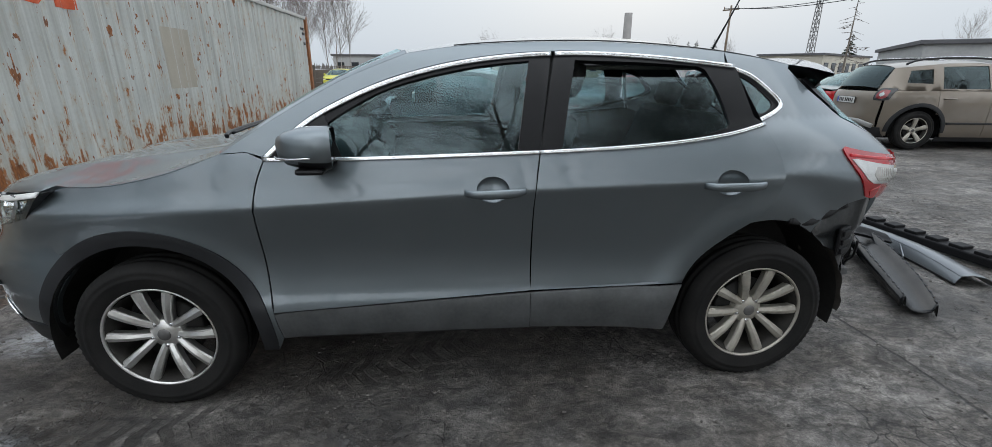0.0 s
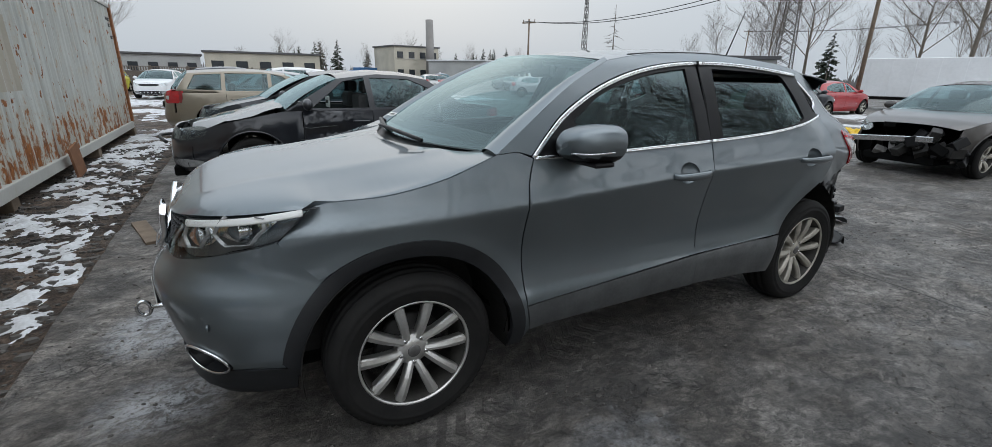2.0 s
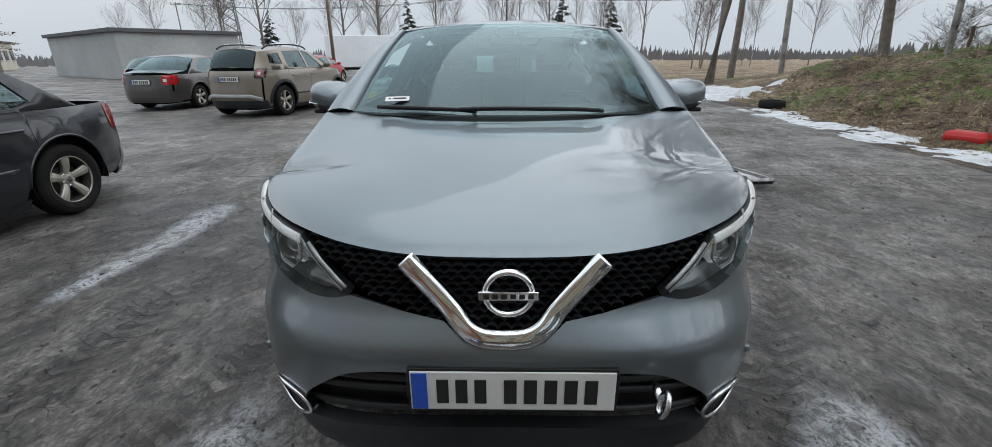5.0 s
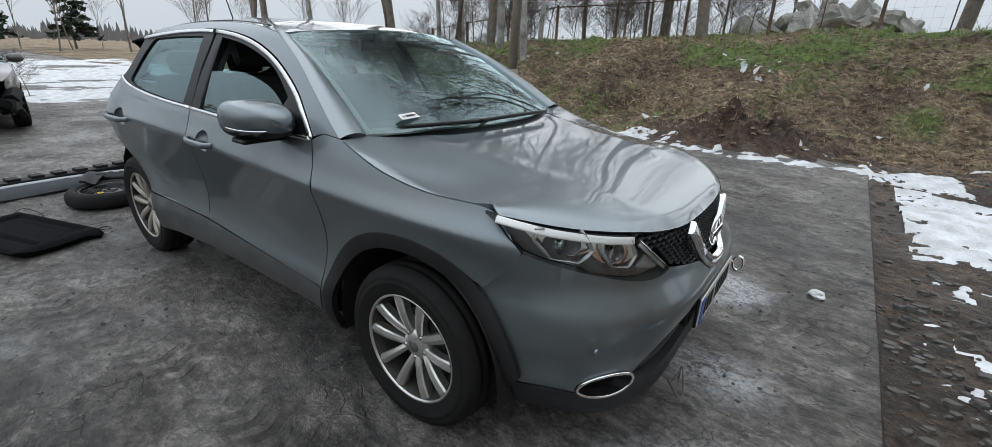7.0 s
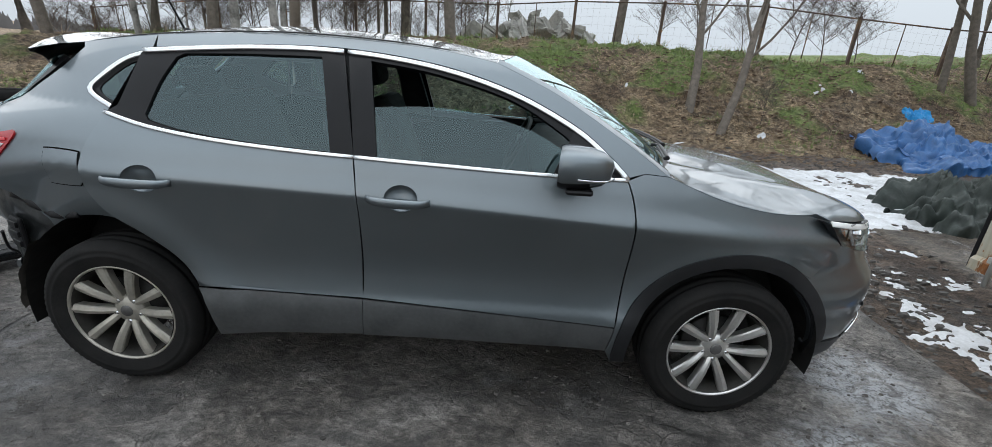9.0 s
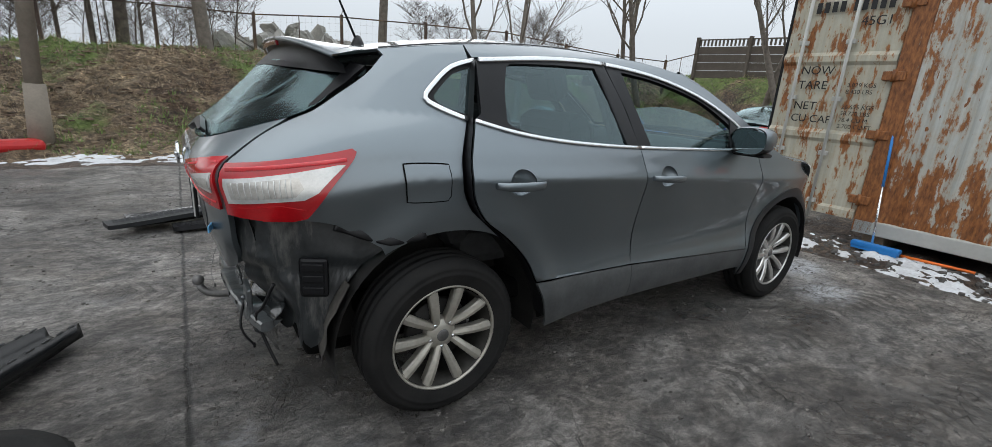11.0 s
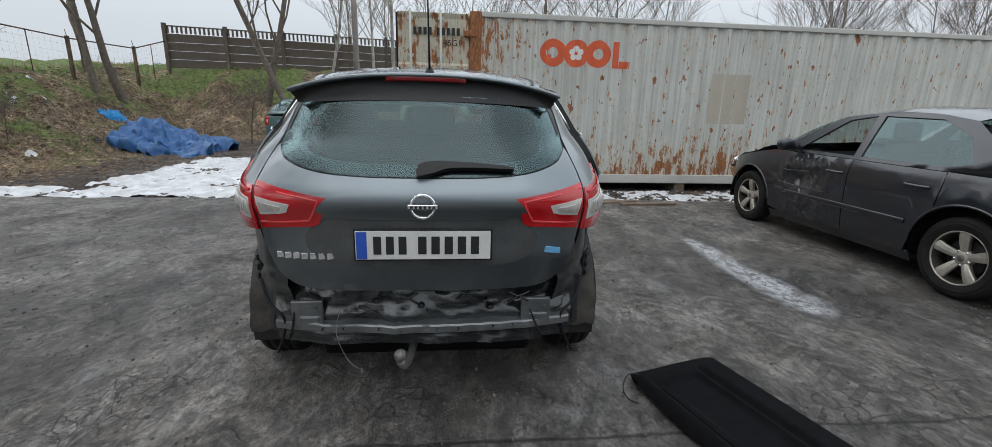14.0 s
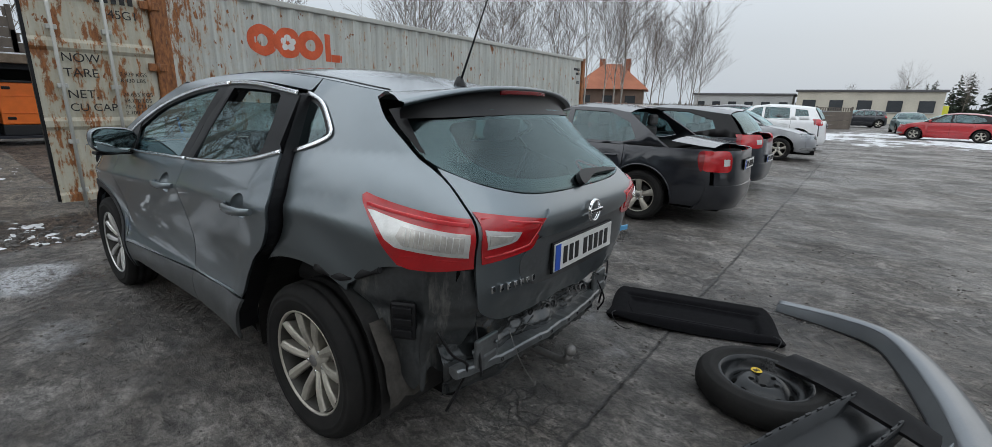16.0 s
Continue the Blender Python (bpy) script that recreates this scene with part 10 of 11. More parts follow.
part("shed_body", bm, M_NAVY, shed)
for k in range(8):
    bm = bmesh.new()
    box(bm, (0.02 - 0.006 * (k % 2), 1.65, 0.405 + 0.193 * k), (0.045, 2.12, 0.190), 0.005)
    part("board", bm, M_PLY, shed)
bm = bmesh.new()
box(bm, (0.9, 0.3, 1.95), (2.2, 5.1, 0.20), 0.015)
part("shed_roof", bm, M_TIMBER, shed)
bm = bmesh.new()
box(bm, (0.9, 0.3, 2.066), (2.16, 5.06, 0.035), 0.015)
part("roof_snow", bm, M_SNOW, shed, "thin snow along the roof")
bm = bmesh.new()
box(bm, (-0.03, 1.22, 1.08), (0.04, 0.07, 1.55), 0.006)
part("cover_strip", bm, M_PLY, shed)
for y, w in ((0.85, 0.28), (1.35, 0.5), (1.95, 0.4), (2.5, 0.3)):
    bm = bmesh.new()
    box(bm, (0.15, y, 0.11), (0.3, w, 0.30), 0.02)
    part("footing_block", bm, M_CONCW, shed)
bm = bmesh.new()
box(bm, (0, 0, 0.50), (0.5, 0.78, 0.98), 0.025)
mach = thing("orange_machine", bm, M_ORPL, "orange steel cabinet standing in the dark bay of the shed", "cabinet", m=pose(13.3, -0.36, 0.66))
bm = bmesh.new()
box(bm, (0, 0, 0), (0.56, 0.84, 0.05), 0.01)
part("top_plate", bm, M_CLAD, mach, "grey top plate").matrix_local = pose(0, 0, 1.01)
bm = bmesh.new()
box(bm, (0, 0, 0), (0.52, 0.80, 0.24), 0.01)
part("plinth", bm, M_CLAD, mach, "grey plinth").matrix_local = pose(0, 0, -0.12)
for z in (0.16, 0.86):
    bm = bmesh.new()
    box(bm, (0, 0, 0), (0.03, 0.15, 0.07), 0.015)
    part("grip_recess", bm, M_BLACK, mach).matrix_local = pose(-0.25, 0.22, z)
for z in (0.28, 0.68):
    bm = bmesh.new()
    box(bm, (0, 0, 0), (0.016, 0.70, 0.018), 0.004)
    part("panel_rib", bm, M_ORPL, mach).matrix_local = pose(-0.254, 0, z)
cart = empty("hand_cart", pose(11.4, 1.95, ground_h(11.4, 1.95)))
tagged(cart, "bent steel hand cart loaded with black scrap before the shed", "cart")
for y in (-0.16, 0.16):
    bm = bmesh.new()
    tube(bm, smooth([(-0.25, y, 0.10), (0.05, y, 0.32), (0.22, y * 1.1, 0.78), (0.12, y * 1.2, 0.86), (-0.02, y * 1.2, 0.87)], 0.05), 0.012, 6)
    part("handle", bm, M_STEEL, cart, fix=True)
bm = bmesh.new()
tube(bm, smooth([(0.15, -0.17, 0.6), (0.15, 0.17, 0.6)], 0.1), 0.01, 6)
part("crossbar", bm, M_STEEL, cart, fix=True)
bm = bmesh.new()
for k, (x, y, z, a, b, c) in enumerate(((-0.1, 0.0, 0.14, 0.5, 0.7, 0.22), (-0.05, 0.25, 0.26, 0.3, 0.35, 0.16), (0.0, -0.22, 0.25, 0.35, 0.3, 0.14))):
    r = bmesh.ops.create_icosphere(bm, subdivisions=4, radius=0.5)
    for v in r["verts"]:
        n = 1 + 0.5 * fbm(v.co.x * 4, v.co.y * 4 + v.co.z * 5, 1, 4, 3.0 + k)
        v.co = Vector((x + v.co.x * a * n, y + v.co.y * b * n, max(0.0, z + v.co.z * c * n)))
part("scrap_load", bm, M_BLACK, cart, "black plastic scrap", fix=True)

# utility pole and red can
bm = bmesh.new()
tube(bm, [(0, 0, -0.1), (0.05, 0, 1.0)], 0.16, 12, True, 0.13)
tube(bm, [(0.04, 0, 0.95), (0.42, 0, 7.5)], 0.105, 12, True, 0.08)
thing("utility_pole", bm, mat("weathered_pole", (0.24, 0.205, 0.165), 0.85, 0, 0.2, 4, 40, 0.004), "weathered concrete utility pole at the bank", "pole", "poles", fix=True, m=pose(-3.95, 7.35, 0.0, 0, 0, 0))
bm = bmesh.new()
tube(bm, [(0, 0, -0.1), (0, 0, 7.5)], 0.11, 12, True, 0.08)
box(bm, (-0.13, 0, 1.6), (0.12, 0.25, 0.35), 0.01)
thing("utility_pole", bm, mat("grey_pole", (0.22, 0.20, 0.18), 0.85, 0, 0.2, 4, 40, 0.003), "grey pole with a small meter box", "pole", "poles", fix=True, m=pose(13.6, 3.1, 0.1))
bm = bmesh.new()
box(bm, (0, 0, 0.1), (0.55, 0.35, 0.18), 0.07)
thing("red_canister", bm, M_BRICKRED, "red plastic canister beside the pole", "canister", m=pose(-4.15, 7.1, 0.02, 0, 0, 20))
bm = bmesh.new()
lathe(bm, [(0.2, -0.09), (0.29, -0.1), (0.32, -0.06), (0.32, 0.06), (0.29, 0.1), (0.2, 0.09)], 30, "z", (0, 0, 0.1), True)
thing("old_tyre", bm, M_RUBBER, "old tyre lying at the foot of the bank", "tyre", fix=True, m=pose(-9.6, 7.0, 0.0))
# broken concrete on the bank top
M_RUBBLE = mat("broken_concrete", (0.46, 0.45, 0.42), 0.85, 0, 0.35, 3, 30, 0.01)
rr = random.Random(9)  # seeded
for k in range(46):
    bm = bmesh.new()
    sx, sy, sz = rr.uniform(0.16, 0.62), rr.uniform(0.12, 0.36), rr.uniform(0.05, 0.22)
    bmesh.ops.create_cube(bm, size=2)
    bmesh.ops.subdivide_edges(bm, edges=bm.edges, cuts=2, use_grid_fill=True)
    for v in bm.verts:
        q = v.co.copy()
        v.co = Vector((q.x * sx, q.y * sy, q.z * sz)) * (1 + 0.30 * fbm(q.x * 1.3 + k, q.y * 1.3, 1, 3, q.z * 1.3 + k)) * (1 - 0.10 * (q.length - 1))
    x = rr.uniform(-1.3, 3.5)
    y = 16.2 - 0.12 * x + rr.uniform(-0.5, 0.7)
    thing("rubble_block", bm, M_RUBBLE, "broken block of pale concrete rubble", "rubble", "rubble on the bank", m=pose(x, y, ground_h(x, y) + 0.10 + 1.0 * rr.random() * max(0, 1 - abs(x - 1.2) / 2.3), rr.uniform(-50, 50), rr.uniform(-50, 50), rr.uniform(0, 180)))

# ---- trees ----
M_BARK = mat("dark_bark", (0.175, 0.150, 0.125), 0.9, 0, 0.35, 8, 40, 0.006)
M_TWIG = mat("brown_twigs", (0.12, 0.097, 0.083), 0.9, 0, 0.3, 3, 20)
M_BIRCH = mat("birch_bark", (0.50, 0.48, 0.44), 0.75, 0, 0.1, 3, 30, 0.002, color2=(0.06, 0.055, 0.05))
M_NEEDLE = mat("dark_needles", (0.030, 0.042, 0.026), 0.85, 0, 0.4, 2, 12)


def grow(seed, h, lean=(0.0, 0.0), branchy=1.0, birch=False, levels=4, spread=0.6, twig=0.006, r0=None):
    """Trunk points and limbs of a bare tree; returns meshes of trunk and crown."""
    r = random.Random(seed)
    tb, cb = bmesh.new(), bmesh.new()
    r0 = r0 or h * 0.018

    def limb(p, d, length, rad, level):
        n = 5 if level < 2 else 3
        pts = [p]
        for i in range(n):
            d = (d + Vector((r.uniform(-1, 1), r.uniform(-1, 1), r.uniform(-0.3, 0.6) if not birch or level < 2 else r.uniform(-0.9, 0.1))) * (0.10 if level == 0 else 0.22)).normalized()
            pts.append(pts[-1] + d * length / n)
        tip = max(twig * 0.5, rad * (0.35 if level else 0.25))
        tube(tb if level < 2 else cb, pts, rad, 8 if level == 0 else 5 if level == 1 else 3, False, tip)
        if level >= levels:
            return
        kids = {0: int(11 * branchy), 1: 7, 2: 6, 3: 4}[level]
        for k in range(kids):
            t = (0.22 + 0.78 * (k + r.random()) / kids) if level == 0 else (0.2 + 0.8 * (k + r.random()) / kids)
            i = min(n - 1, int(t * n))
            q = pts[i].lerp(pts[i + 1], t * n - i)
            a = r.uniform(0, 6.283)
            side = Vector((math.cos(a), math.sin(a), 0))
            dd = (d * (1.0 - spread * 0.5) + side * spread + Vector((0, 0, 0.25))).normalized()
            ln = length * (0.62 - 0.28 * t if level == 0 else 0.55) * r.uniform(0.7, 1.15)
            limb(q, dd, ln, max(twig * (1.0 if level < 2 else 0.7), rad * (0.36 - 0.14 * t)), level + 1)

    limb(Vector((0, 0, -0.1)), Vector((lean[0], lean[1], 1)).normalized(), h, r0, 0)
    return tb, cb


def tree_kind(name, label, seed, h, bark, **kw):
    tb, cb = grow(seed, h, **kw)
    root = empty(name)
    tagged(root, label, "tree", "trees")
    part("trunk", tb, bark, root)
    c = part("crown", cb, M_TWIG, root, "bare twigs")
    c["kind"] = "stuff"
    return root


T1 = tree_kind("tree", "bare deciduous tree with dark bark", 1, 9.0, M_BARK, branchy=1.2, r0=0.11)
T2 = tree_kind("tree", "bare tree with a slim leaning trunk", 2, 8.0, M_BARK, lean=(0.25, 0.1), branchy=0.9)
T3 = tree_kind("birch_tree", "bare birch with a white trunk", 3, 9.5, M_BIRCH, branchy=1.4, birch=True, spread=0.5, r0=0.085)
T4 = tree_kind("birch_tree", "young bare birch with a slim white trunk", 4, 7.5, M_BIRCH, branchy=1.3, birch=True, spread=0.45, r0=0.06)
T5 = tree_kind("tree", "broad bare tree with a wide crown", 6, 11.0, M_BARK, branchy=1.1, spread=0.8, r0=0.15)
T7 = tree_kind("tree", "tall old bare tree with a thick trunk and a broad crown", 21, 17.0, M_BARK, branchy=1.5, spread=0.85, r0=0.18, twig=0.012)
L1 = tree_kind("tree", "bare slim tree among others behind the yard", 11, 9.0, M_BARK, branchy=1.3, levels=3, spread=0.55, twig=0.009, r0=0.08)
L2 = tree_kind("tree", "thin bare tree with a crooked dark trunk", 12, 8.0, M_BARK, lean=(0.15, 0.1), branchy=1.1, levels=3, twig=0.009, r0=0.065)
L3 = tree_kind("birch_tree", "thin bare birch with a pale trunk", 13, 9.0, M_BIRCH, branchy=1.1, birch=True, levels=3, spread=0.45, twig=0.009, r0=0.06)
T6 = tree_kind("shrub", "bare brown thicket shrub", 7, 2.6, M_TWIG, branchy=1.8, spread=0.9, r0=0.03, levels=3)


def plant(kind, x, y, s=1.0, rz=0.0, sink=0.0, dz=None):
    m = pose(x, y, (ground_h(x, y) if dz is None else dz) - sink, 0, 0, rz)
    c = copy_thing(kind, m)
    c.scale = (s, s, s)
    return c


spots = [(T2, 5.05, 9.35, 0.8, 40), (T2, 5.5, 8.4, 0.75, 10), (T7, -1.37, 13.2, 1.0, 20), (T7, -3.35, 16.0, 1.0, 140), (T7, 4.4, 15.6, 0.95, 250), (L2, -7.0, 17.0, 0.95, 80), (T3, -5.6, 10.4, 0.9, 10), (T3, -7.2, 11.4, 1.0, 130), (T4, -6.3, 12.4, 1.0, 220), (T1, -8.6, 12.7, 1.0, 200), (T5, -11.0, 13.6, 0.9, 0), (T4, -10.1, 11.6, 1.0, 60), (T1, -13.5, 12.5, 1.0, 90), (T5, -15.5, 14.0, 0.9, 170), (T3, -12.2, 15.4, 1.0, 20), (T1, 12.6, 11.0, 0.9, 30), (T2, 13.2, 10.6, 0.9, 150), (T5, 15.0, 12.8, 0.8, 70), (T4, 16.0, 4.6, 1.1, 40), (T4, 16.3, 2.9, 1.1, 140), (T3, 16.5, 2.1, 1.0, 240), (T2, 15.2, 5.9, 0.9, 70), (T2, 15.6, 6.9, 0.9, 200), (T5, -17.5, 8.5, 1.0, 40), (T1, -20.0, 10.5, 1.0, 10), (T3, -18.5, 12.0, 1.0, 90), (L1, -4.0, 15.8, 1.0, 45), (L1, -7.0, 17.0, 1.0, 5)]
for kind, x, y, s, rz in spots:
    plant(kind, x, y, s * (1.5 if x < -5 and y > 8 and kind is not L1 else 1.0), rz)
tr = random.Random(17)
for k in range(16):
    plant(tr.choice([L3, L3, L1]), 13.5 + tr.uniform(-2, 8), -16 - k * 1.5 + tr.uniform(-1, 1), tr.uniform(0.7, 1.1), tr.uniform(0, 360), 0, 0)
for k in range(9):
    plant(tr.choice([L1, T5, L3]), 22.5 + tr.uniform(-0.5, 6), 6 - k * 2.4, tr.uniform(0.8, 1.1), tr.uniform(0, 360), 0, 0.3)
for k in range(8):
    plant(tr.choice([L1, L3, L2]), 9.5 + tr.uniform(0, 8), -44 - k * 2.3, tr.uniform(0.8, 1.05), tr.uniform(0, 360), 0, 0)
for k in range(10):
    plant(tr.choice([L1, L2, T5]), -38 - tr.uniform(0, 14), -26 + k * 5.0, tr.uniform(0.9, 1.3), tr.uniform(0, 360), 0, 0)
for k in range(9):
    plant(tr.choice([L2, L1]), -60 + k * 7.5, -100 - tr.uniform(0, 12) + 0.9 * abs(k - 10), tr.uniform(0.55, 0.8), tr.uniform(0, 360), 0, 0)
for k in range(22):
    x = -14 + k * 1.25 + tr.uniform(-0.5, 0.5)
    y = 14.4 - 0.12 * x + tr.uniform(0.2, 1.6)
    if x < 0.5 or x > 5.5:
        plant(T6, x, y, tr.uniform(0.6, 1.1), tr.uniform(0, 360))
for k in range(20):
    x = -22 + k * 1.2 + tr.uniform(-0.5, 0.5)
    y = 17.5 - 0.12 * x + tr.uniform(0.0, 9.0)
    plant(tr.choice([L1, L2, L3, L3, L1, L2]), x, y, tr.uniform(0.55, 1.0), tr.uniform(0, 360), 0, 1.2 if x > -13 else 0.4)
for k in range(26):
    x = -22 + k * 0.85 + tr.uniform(-0.5, 0.5)
    plant(T6, x, 15.4 - 0.12 * x + tr.uniform(0, 5), tr.uniform(0.5, 1.0), tr.uniform(0, 360), 0, 1.2 if x > -13 else 0.3)
for k in range(26):
    plant(tr.choice([L1, L2, L3]), -44 - tr.uniform(0, 18), -40 + k * 3.2, tr.uniform(0.6, 1.0), tr.uniform(0, 360), 0, 0)
plant(T6, 6.6, 8.8, 0.35, 40)
plant(T6, 12.2, 6.3, 0.7, 40)
plant(T6, -13.2, 0.7, 0.35, 40)
for proto in (T1, T2, T3, T4, T5, T6, T7, L1, L2, L3):
    for o in (*proto.children_recursive, proto):
        bpy.data.objects.remove(o)

# conifers in the distance


def conifer(seed, h, larch=False):
    r = random.Random(seed)
    tb, cb = bmesh.new(), bmesh.new()
    tube(tb, [(0, 0, 0), (0, 0, h)], h * 0.013, 6, False, 0.02)
    n = 46 if larch else 84
    for i in range(n):
        z = h * (0.18 + 0.8 * i / n)
        ln = (h - z) * 0.30 * r.uniform(0.6, 1.2) + 0.15
        a = r.uniform(0, 6.283)
        tip = Vector((math.cos(a) * ln, math.sin(a) * ln, z - ln * r.uniform(0.0, 0.45)))
        p = Vector((0, 0, z))
        tube(cb, [p, tip], 0.025, 3, False, 0.01)
        for k in range(5 if larch else 22):
            q = p.lerp(tip, r.uniform(0.25, 1.0))
            w = ln * (0.10 if larch else 0.20) + (0 if larch else 0.06)
            vs = [cb.verts.new(q + Vector((r.uniform(-w, w), r.uniform(-w, w), r.uniform(-w, w * 0.3)))) for _ in range(3)]
            cb.faces.new(vs)
    return tb, cb


for kind, nm, lab, items in (("c", "conifer_tree", "dark green conifer in the distance", [(x0 + 2.1 * math.sin(k * 2.4) * (1 + 0.3 * k), -118 + 5 * math.cos(k * 1.7), 6.0 + (k * 7 % 5) * 0.7) for x0 in (-34, -14, -58) for k in range(9)]), ("l", "larch_tree", "tall thin larch against the sky", [(-48, -54, 11.5)]), ("c", "conifer_tree", "dark green conifer in the distance", [(-43, -82, 6.5), (-62, -70, 7.0), (-60, -30, 7.0), (-58, -12, 8.0), (-52, 6, 8.0), (-56, 12, 8.0)])):
    tb, cb = conifer(3 if kind == "c" else 5, 10, kind == "l")
    tm, cm = mesh_of(tb, "trunk", M_BARK), mesh_of(cb, "crown", M_NEEDLE if kind == "c" else M_TWIG)
    for x, y, h in items:
        root = empty(nm, pose(x, y, 0, 0, 0, x * 37 % 360))
        tagged(root, lab, "tree", "conifers")
        root.scale = (h / 10,) * 3
        for n2, me in (("trunk", tm), ("crown", cm)):
            o = new(n2, me)
            o.parent = root

# hazy belt of far woods along the horizon
M_FARWOOD = mat("far_woods", (0.17, 0.165, 0.165), 0.95, 0, 0.25, 0.05, 1.0)
rw = random.Random(77)
verts, faces = [], []
for k in range(5200):
    a = 6.2832 * k / 5200 + rw.uniform(-0.002, 0.002)
    R = rw.uniform(120, 190)
    if math.cos(a - 0.9) > 0.75:
        continue
    h = (4.6 + 2.4 * fbm(math.cos(a) * 6, math.sin(a) * 6, 1, 4, 3.0)) * rw.uniform(0.5, 1.15) * R / 220
    w = rw.uniform(0.12, 0.5)
    x, y = R * math.cos(a), R * math.sin(a)
    tx, ty = -math.sin(a), math.cos(a)
    n0 = len(verts)
    for u, v in ((-w, 0), (w, 0), (w * 1.3, 0.45), (w * 0.4, 0.85), (0, 1.0), (-w * 0.5, 0.8), (-w * 1.2, 0.4)):
        verts.append((x + tx * u, y + ty * u, h * v - 0.3))
    faces.append(tuple(range(n0, n0 + 7)))
me = bpy.data.meshes.new("far_woods")
me.from_pydata(verts, [], faces)
me.materials.append(M_FARWOOD)
tagged(new("far_woods", me), "hazy grey belt of woods on the horizon", "woods", kind="stuff")

# ---- distant buildings, mast, chimney, trailer ----
M_PLASTER = mat("pale_plaster", (0.46, 0.43, 0.36), 0.85, 0, 0.2, 0.4, 6)
M_GREYB = mat("grey_plaster", (0.36, 0.365, 0.36), 0.85, 0, 0.2, 0.4, 6)
M_ROOFD = mat("dark_roofing", (0.09, 0.09, 0.095), 0.8, 0, 0.2, 0.5, 8)
M_TILE = mat("orange_roof_tiles", (0.36, 0.13, 0.07), 0.8, 0, 0.2, 1.0, 12)
M_DARKW = mat("window_dark", (0.03, 0.035, 0.04), 0.2, 0, 0.2, 2, 9)


def building(name, x, y, rz, L, D, H, material, label, windows=6, roof=M_ROOFD, storeys=1):
    b = empty(name, pose(x, y, 0, 0, 0, rz))
    tagged(b, label, "building", "distant buildings")
    bm = bmesh.new()
    box(bm, (0, D / 2, H / 2), (L, D, H), 0.02)
    part("wall", bm, material, b)
    bm = bmesh.new()
    box(bm, (0, D / 2, H + 0.12), (L + 0.5, D + 0.5, 0.26), 0.03)
    part("roof", bm, roof, b)
    for st in range(storeys):
        for k in range(windows):
            cx = -L / 2 + (k + 0.5) * L / windows
            z = H * (st + 0.55) / storeys
            bm = bmesh.new()
            box(bm, (cx, -0.02, z), (L / windows * 0.5, 0.12, H / storeys * 0.35), 0.01)
            w = part("window", bm, M_DARKW, b)
            bm = bmesh.new()
            box(bm, (cx, -0.06, z - H / storeys * 0.2), (L / windows * 0.56, 0.16, 0.08), 0.01)
            part("sill", bm, M_GREYB, w)
    return b


building("hall_building", 12.0, -76, 180 + 4, 13, 8, 3.4, M_GREYB, "low grey hall with a row of windows", 6)
building("hall_building", -2.5, -76, 180, 15, 9, 3.9, M_PLASTER, "low pale yellow hall with small windows", 5)
building("office_building", -31.0, -92, 190, 10, 9, 6.6, M_PLASTER, "pale yellow works building under the chimney", 4, M_ROOFD, 2)
building("hall_building", -50.0, -84, 215, 30, 12, 3.9, M_GREYB, "long low workshop with a pale roof", 10, M_SNOW)
building("hall_building", -40.0, -27.5, 235, 16, 8, 3.0, M_GREYB, "low dark grey flat-roofed hall", 5)
building("hall_building", -57.0, -64, 215, 22, 8, 3.4, M_PLASTER, "yellow low building with a green end", 7)
bm = bmesh.new()
tube(bm, [(0, 0, 0), (0, 0, 11.6)], 0.85, 20, True, 0.72)
thing("chimney", bm, mat("chimney_concrete", (0.23, 0.22, 0.21), 0.85, 0, 0.15, 0.5, 6), "tall round grey factory chimney", "chimney", fix=True, m=pose(-33.0, -90.0, 0))


def house():
    h = empty("house", pose(17.0, -42.0, 0.3, 0, 0, 200))
    tagged(h, "brown house with an orange tiled hip roof", "house")
    bm = bmesh.new()
    box(bm, (0, 0, 1.3), (6.2, 6, 2.6), 0.02)
    part("wall", bm, mat("brown_brick_wall", (0.16, 0.11, 0.085), 0.85, 0, 0.2, 2, 20), h)
    bm = bmesh.new()
    a = [bm.verts.new(p) for p in ((-3.5, -3.4, 2.6), (3.5, -3.4, 2.6), (3.5, 3.4, 2.6), (-3.5, 3.4, 2.6), (-0.8, 0, 5.0), (0.8, 0, 5.0))]
    for f in ((0, 1, 5, 4), (2, 3, 4, 5), (1, 2, 5), (3, 0, 4), (3, 2, 1, 0)):
        bm.faces.new([a[i] for i in f])
    part("roof", bm, M_TILE, h, fix=True)
    for x in (-1.0, 1.4):
        bm = bmesh.new()
        box(bm, (x, 0.6, 4.7), (0.5, 0.5, 1.6), 0.02)
        part("chimney_stack", bm, M_TILE, h)
    for x in (-2.0, 0, 2.0):
        for y in (-3.0, 3.0):
            bm = bmesh.new()
            box(bm, (x, y, 1.5), (0.9, 0.1, 1.1), 0.02)
            part("window", bm, M_DARKW, h)


house()


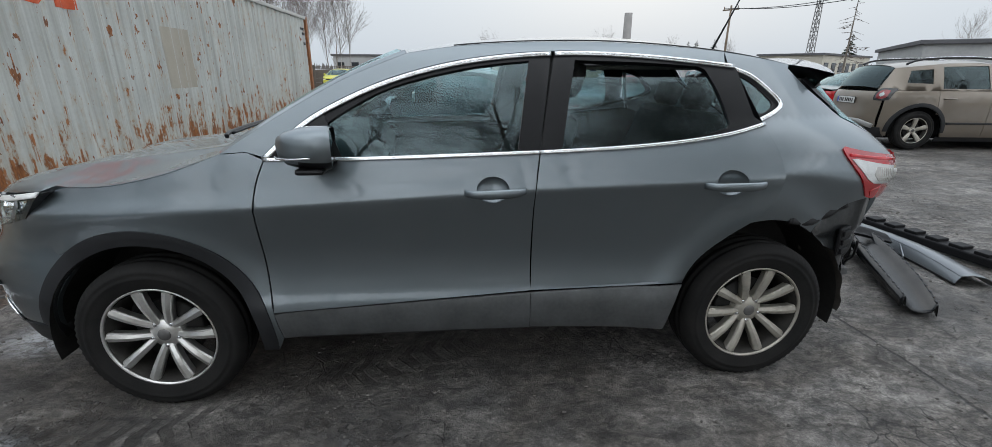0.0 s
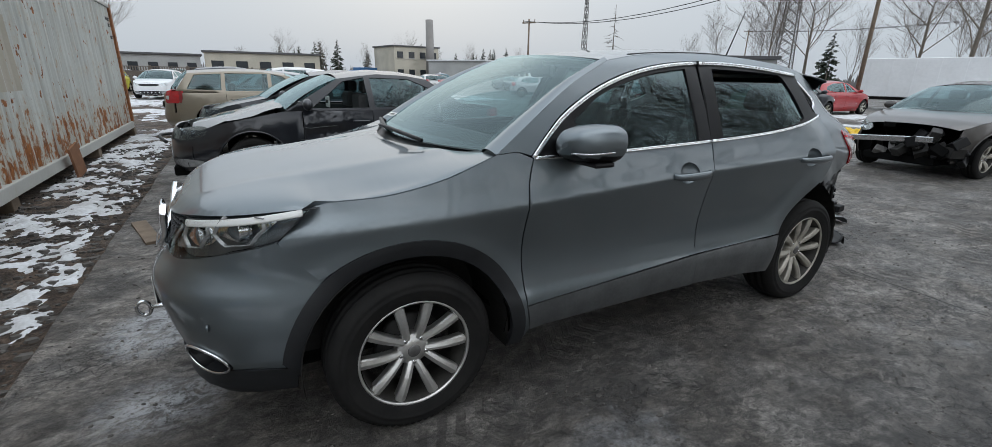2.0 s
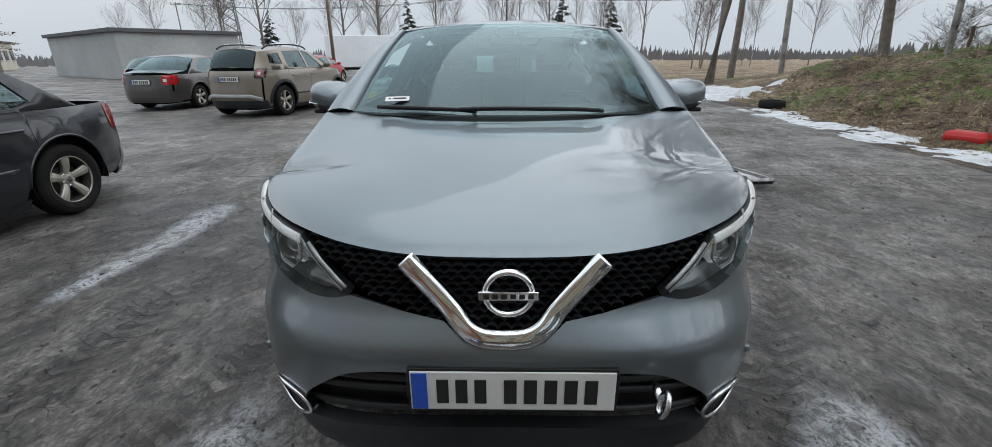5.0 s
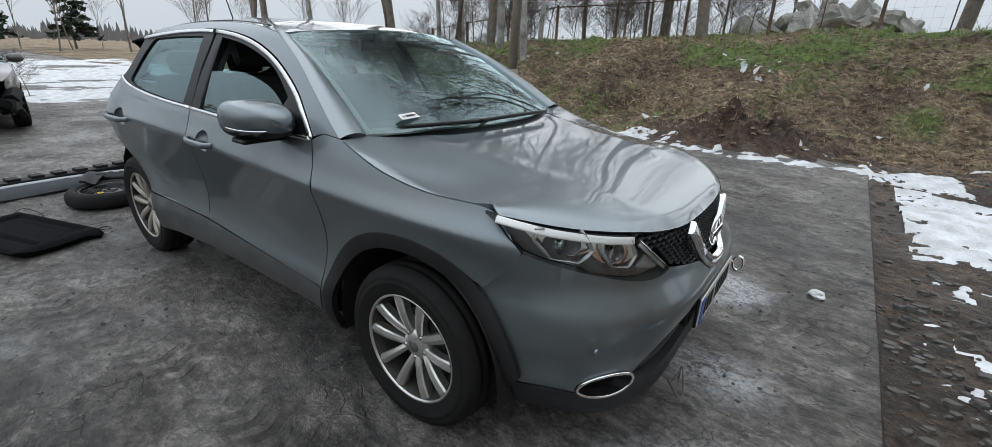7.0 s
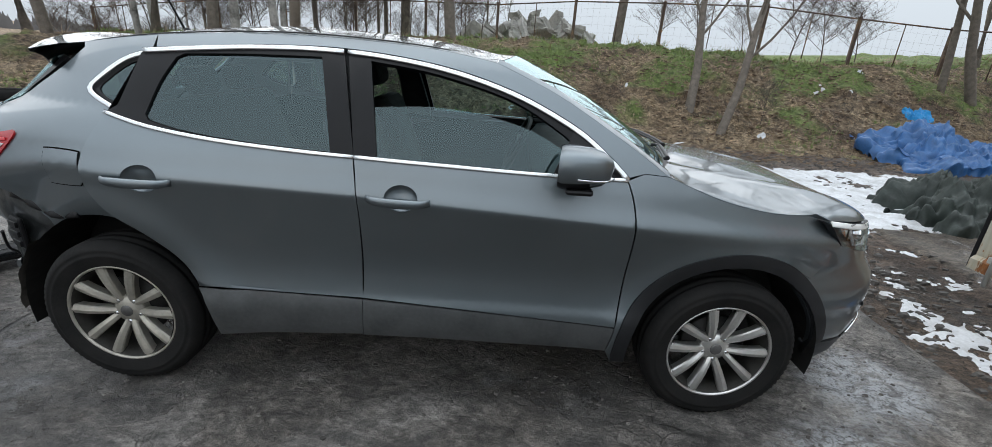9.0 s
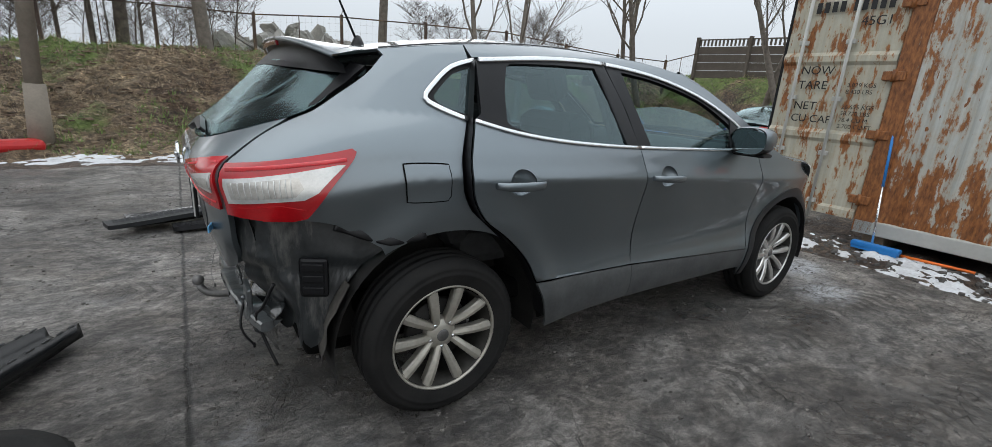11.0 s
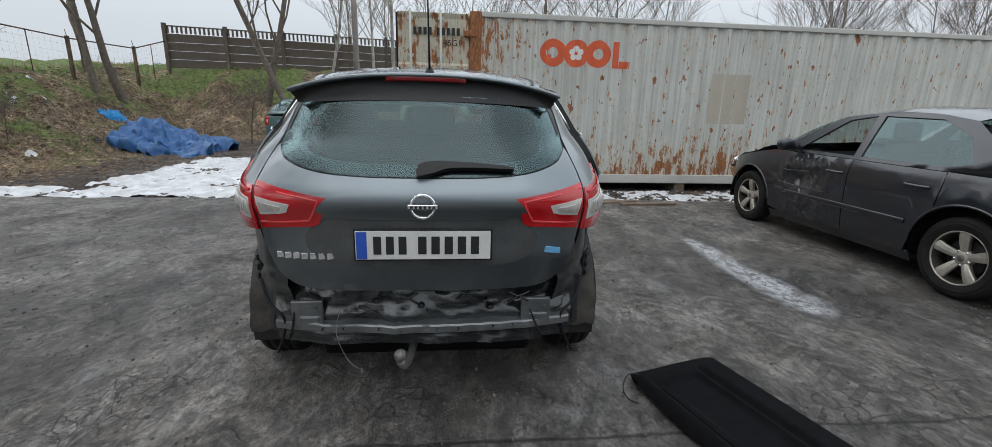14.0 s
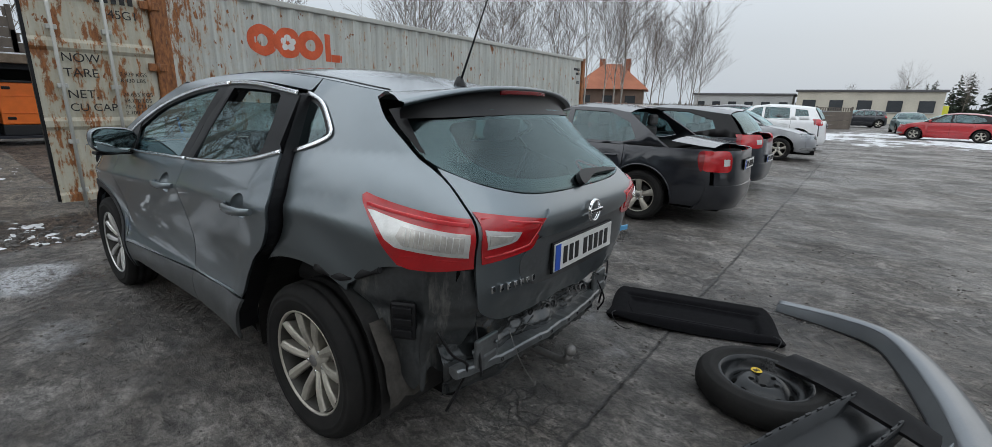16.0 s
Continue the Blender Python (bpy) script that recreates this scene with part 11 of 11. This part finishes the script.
def mast(x, y, H, w, label):
    b = empty("lattice_mast", pose(x, y, 0, 0, 0, 20))
    tagged(b, label, "mast", "masts")
    for k in range(4):
        bm = bmesh.new()
        sx, sy = ((1, 1), (1, -1), (-1, -1), (-1, 1))[k]
        tube(bm, [(sx * w, sy * w, 0), (sx * w * 0.25, sy * w * 0.25, H)], 0.07, 4)
        part("leg", bm, M_STEEL, b, fix=True)
    bm = bmesh.new()
    n = 18
    cs = ((1, 1), (1, -1), (-1, -1), (-1, 1))
    for i in range(n):
        za, zc = H * i / n, H * (i + 1) / n
        wa, wc = w * (1 - 0.75 * i / n), w * (1 - 0.75 * (i + 1) / n)
        for k in range(4):
            a, c = cs[k], cs[(k + 1) % 4]
            tube(bm, [(a[0] * wa, a[1] * wa, za), (c[0] * wc, c[1] * wc, zc)], 0.035, 3, False)
            tube(bm, [(c[0] * wa, c[1] * wa, za), (a[0] * wc, a[1] * wc, zc)], 0.035, 3, False)
    part("bracing", bm, M_STEEL, b, fix=True)


mast(-51.5, -30.3, 18.0, 0.95, "tall grey lattice mast")
mast(-60.0, -76.0, 22.0, 0.5, "thin lattice radio mast")
for x, y, h in ((-21.5, -35.0, 6.2), (-24.0, -9.6, 7.5), (-70.0, -48.0, 9.0), (-62.0, 0.0, 9.0)):
    bm = bmesh.new()
    tube(bm, [(0, 0, 0), (0, 0, h)], 0.10, 8, True, 0.07)
    box(bm, (0, 0, h - 0.3), (0.1, 1.3, 0.1), 0.01)
    for y2 in (-0.55, 0, 0.55):
        box(bm, (0, y2, h - 0.15), (0.06, 0.06, 0.2), 0.01)
    thing("power_pole", bm, M_TIMBER, "wooden power pole with a crossarm", "pole", "power poles", fix=True, m=pose(x, y, 0, 0, 0, 30))
for a, b in (((-21.5, -35.0, 6.0), (-24.0, -9.6, 7.3)), ((-24.0, -9.6, 7.3), (-30.0, 30.0, 7.5)), ((-70, -48, 8.8), (-62, 0, 8.8)), ((-62, 0, 8.8), (-60, 40, 9.0))):
    for off in (-0.5, 0.5):
        bm = bmesh.new()
        A, B = Vector(a) + Vector((off, 0, 0)), Vector(b) + Vector((off, 0, 0))
        tube(bm, [A.lerp(B, k / 14) - Vector((0, 0, 1.2 * 4 * (k / 14) * (1 - k / 14))) for k in range(15)], 0.022, 4)
        thing("power_cable", bm, M_BLACK, "sagging overhead power cable", "cable", "power cables", fix=True)

# white semi-trailer
tl = empty("trailer", pose(-30.4, -7.2, 0, 0, 0, 97))
tagged(tl, "long white box trailer with a torn end", "trailer")
M_TRAIL = mat("white_trailer_side", (0.80, 0.81, 0.82), 0.5, 0, 0.08, 0.5, 8)
bm = bmesh.new()
box(bm, (0, 0, 1.68), (9.4, 2.4, 1.95), 0.04)
part("trailer_box", bm, M_TRAIL, tl)
bm = bmesh.new()
box(bm, (0, 0, 0.62), (9.0, 1.0, 0.18), 0.02)
part("chassis", bm, M_UNDER, tl)
for k in range(3):
    for sy in (1, -1):
        bm = bmesh.new()
        lathe(bm, [(0.0, -0.12), (0.2, -0.12), (0.4, -0.13), (0.43, 0), (0.4, 0.13), (0.2, 0.12), (0, 0.12)], 24, "y", (-1.6 + 1.1 * k, sy * 1.05, 0.43))
        part("trailer_wheel", bm, M_RUBBER, tl, fix=True)
bm = bmesh.new()
for k in range(10):
    box(bm, (-4.4 + 0.97 * k, -1.215, 1.68), (0.03, 0.02, 1.9), 0)
    box(bm, (-4.4 + 0.97 * k, 1.215, 1.68), (0.03, 0.02, 1.9), 0)
part("side_seams", bm, M_TRAIL, tl)
bm = bmesh.new()
sheet(bm, dense([(-1.2, 0.7), (1.2, 0.7), (1.2, 2.6), (-1.2, 2.6)], 0.2), lambda y, z: (4.85 + 0.25 * fbm(y, z, 1.5, 4), y, z), 0.15, 0, 0.1, (1, 0, 0))
part("torn_end", bm, M_TRAIL, tl, "torn white end panel")
bm = bmesh.new()
box(bm, (0, 0, 1.3), (1.6, 2.2, 1.9), 0.1)
for sy in (1, -1):
    tube(bm, [(0, sy * 0.8, 0.4), (0, sy * 1.1, 0.4)], 0.4, 16)
thing("truck_cab", bm, mat("dark_truck", (0.05, 0.055, 0.06), 0.5, 0, 0.3, 1, 9), "dark wrecked lorry beside the trailer", "truck", fix=True, m=pose(-31.5, 0.8, 0, 0, 0, 97))
for k, (x, y, mm, lab) in enumerate(((-36, -84, P_WHITE, "white delivery van in the distance"), (-42, -80, P_WHITE, "white lorry body in the distance"), (-22, -98, P_BLUE, "blue lorry cab in the distance"), (-11, -104, P_YELLOW, "yellow container in the distance"), (-47, -74, P_WHITE, "white box lorry in the distance"))):
    v = empty("lorry", pose(x, y, 0, 0, 0, 15 * k))
    tagged(v, lab, "truck", "distant lorries")
    bm = bmesh.new()
    box(bm, (0, 0, 1.6), (4.5, 2.2, 2.1), 0.1)
    part("lorry_box", bm, mm, v)
    bm = bmesh.new()
    box(bm, (3.1, 0, 1.2), (1.5, 2.0, 1.7), 0.2)
    part("cab", bm, mm, v)
    for wx in (-1.4, 2.9):
        for sy in (1, -1):
            bm = bmesh.new()
            lathe(bm, [(0.0, -0.12), (0.38, -0.13), (0.42, 0), (0.38, 0.13), (0, 0.12)], 18, "y", (wx, sy * 0.95, 0.42))
            part("lorry_wheel", bm, M_RUBBER, v, fix=True)
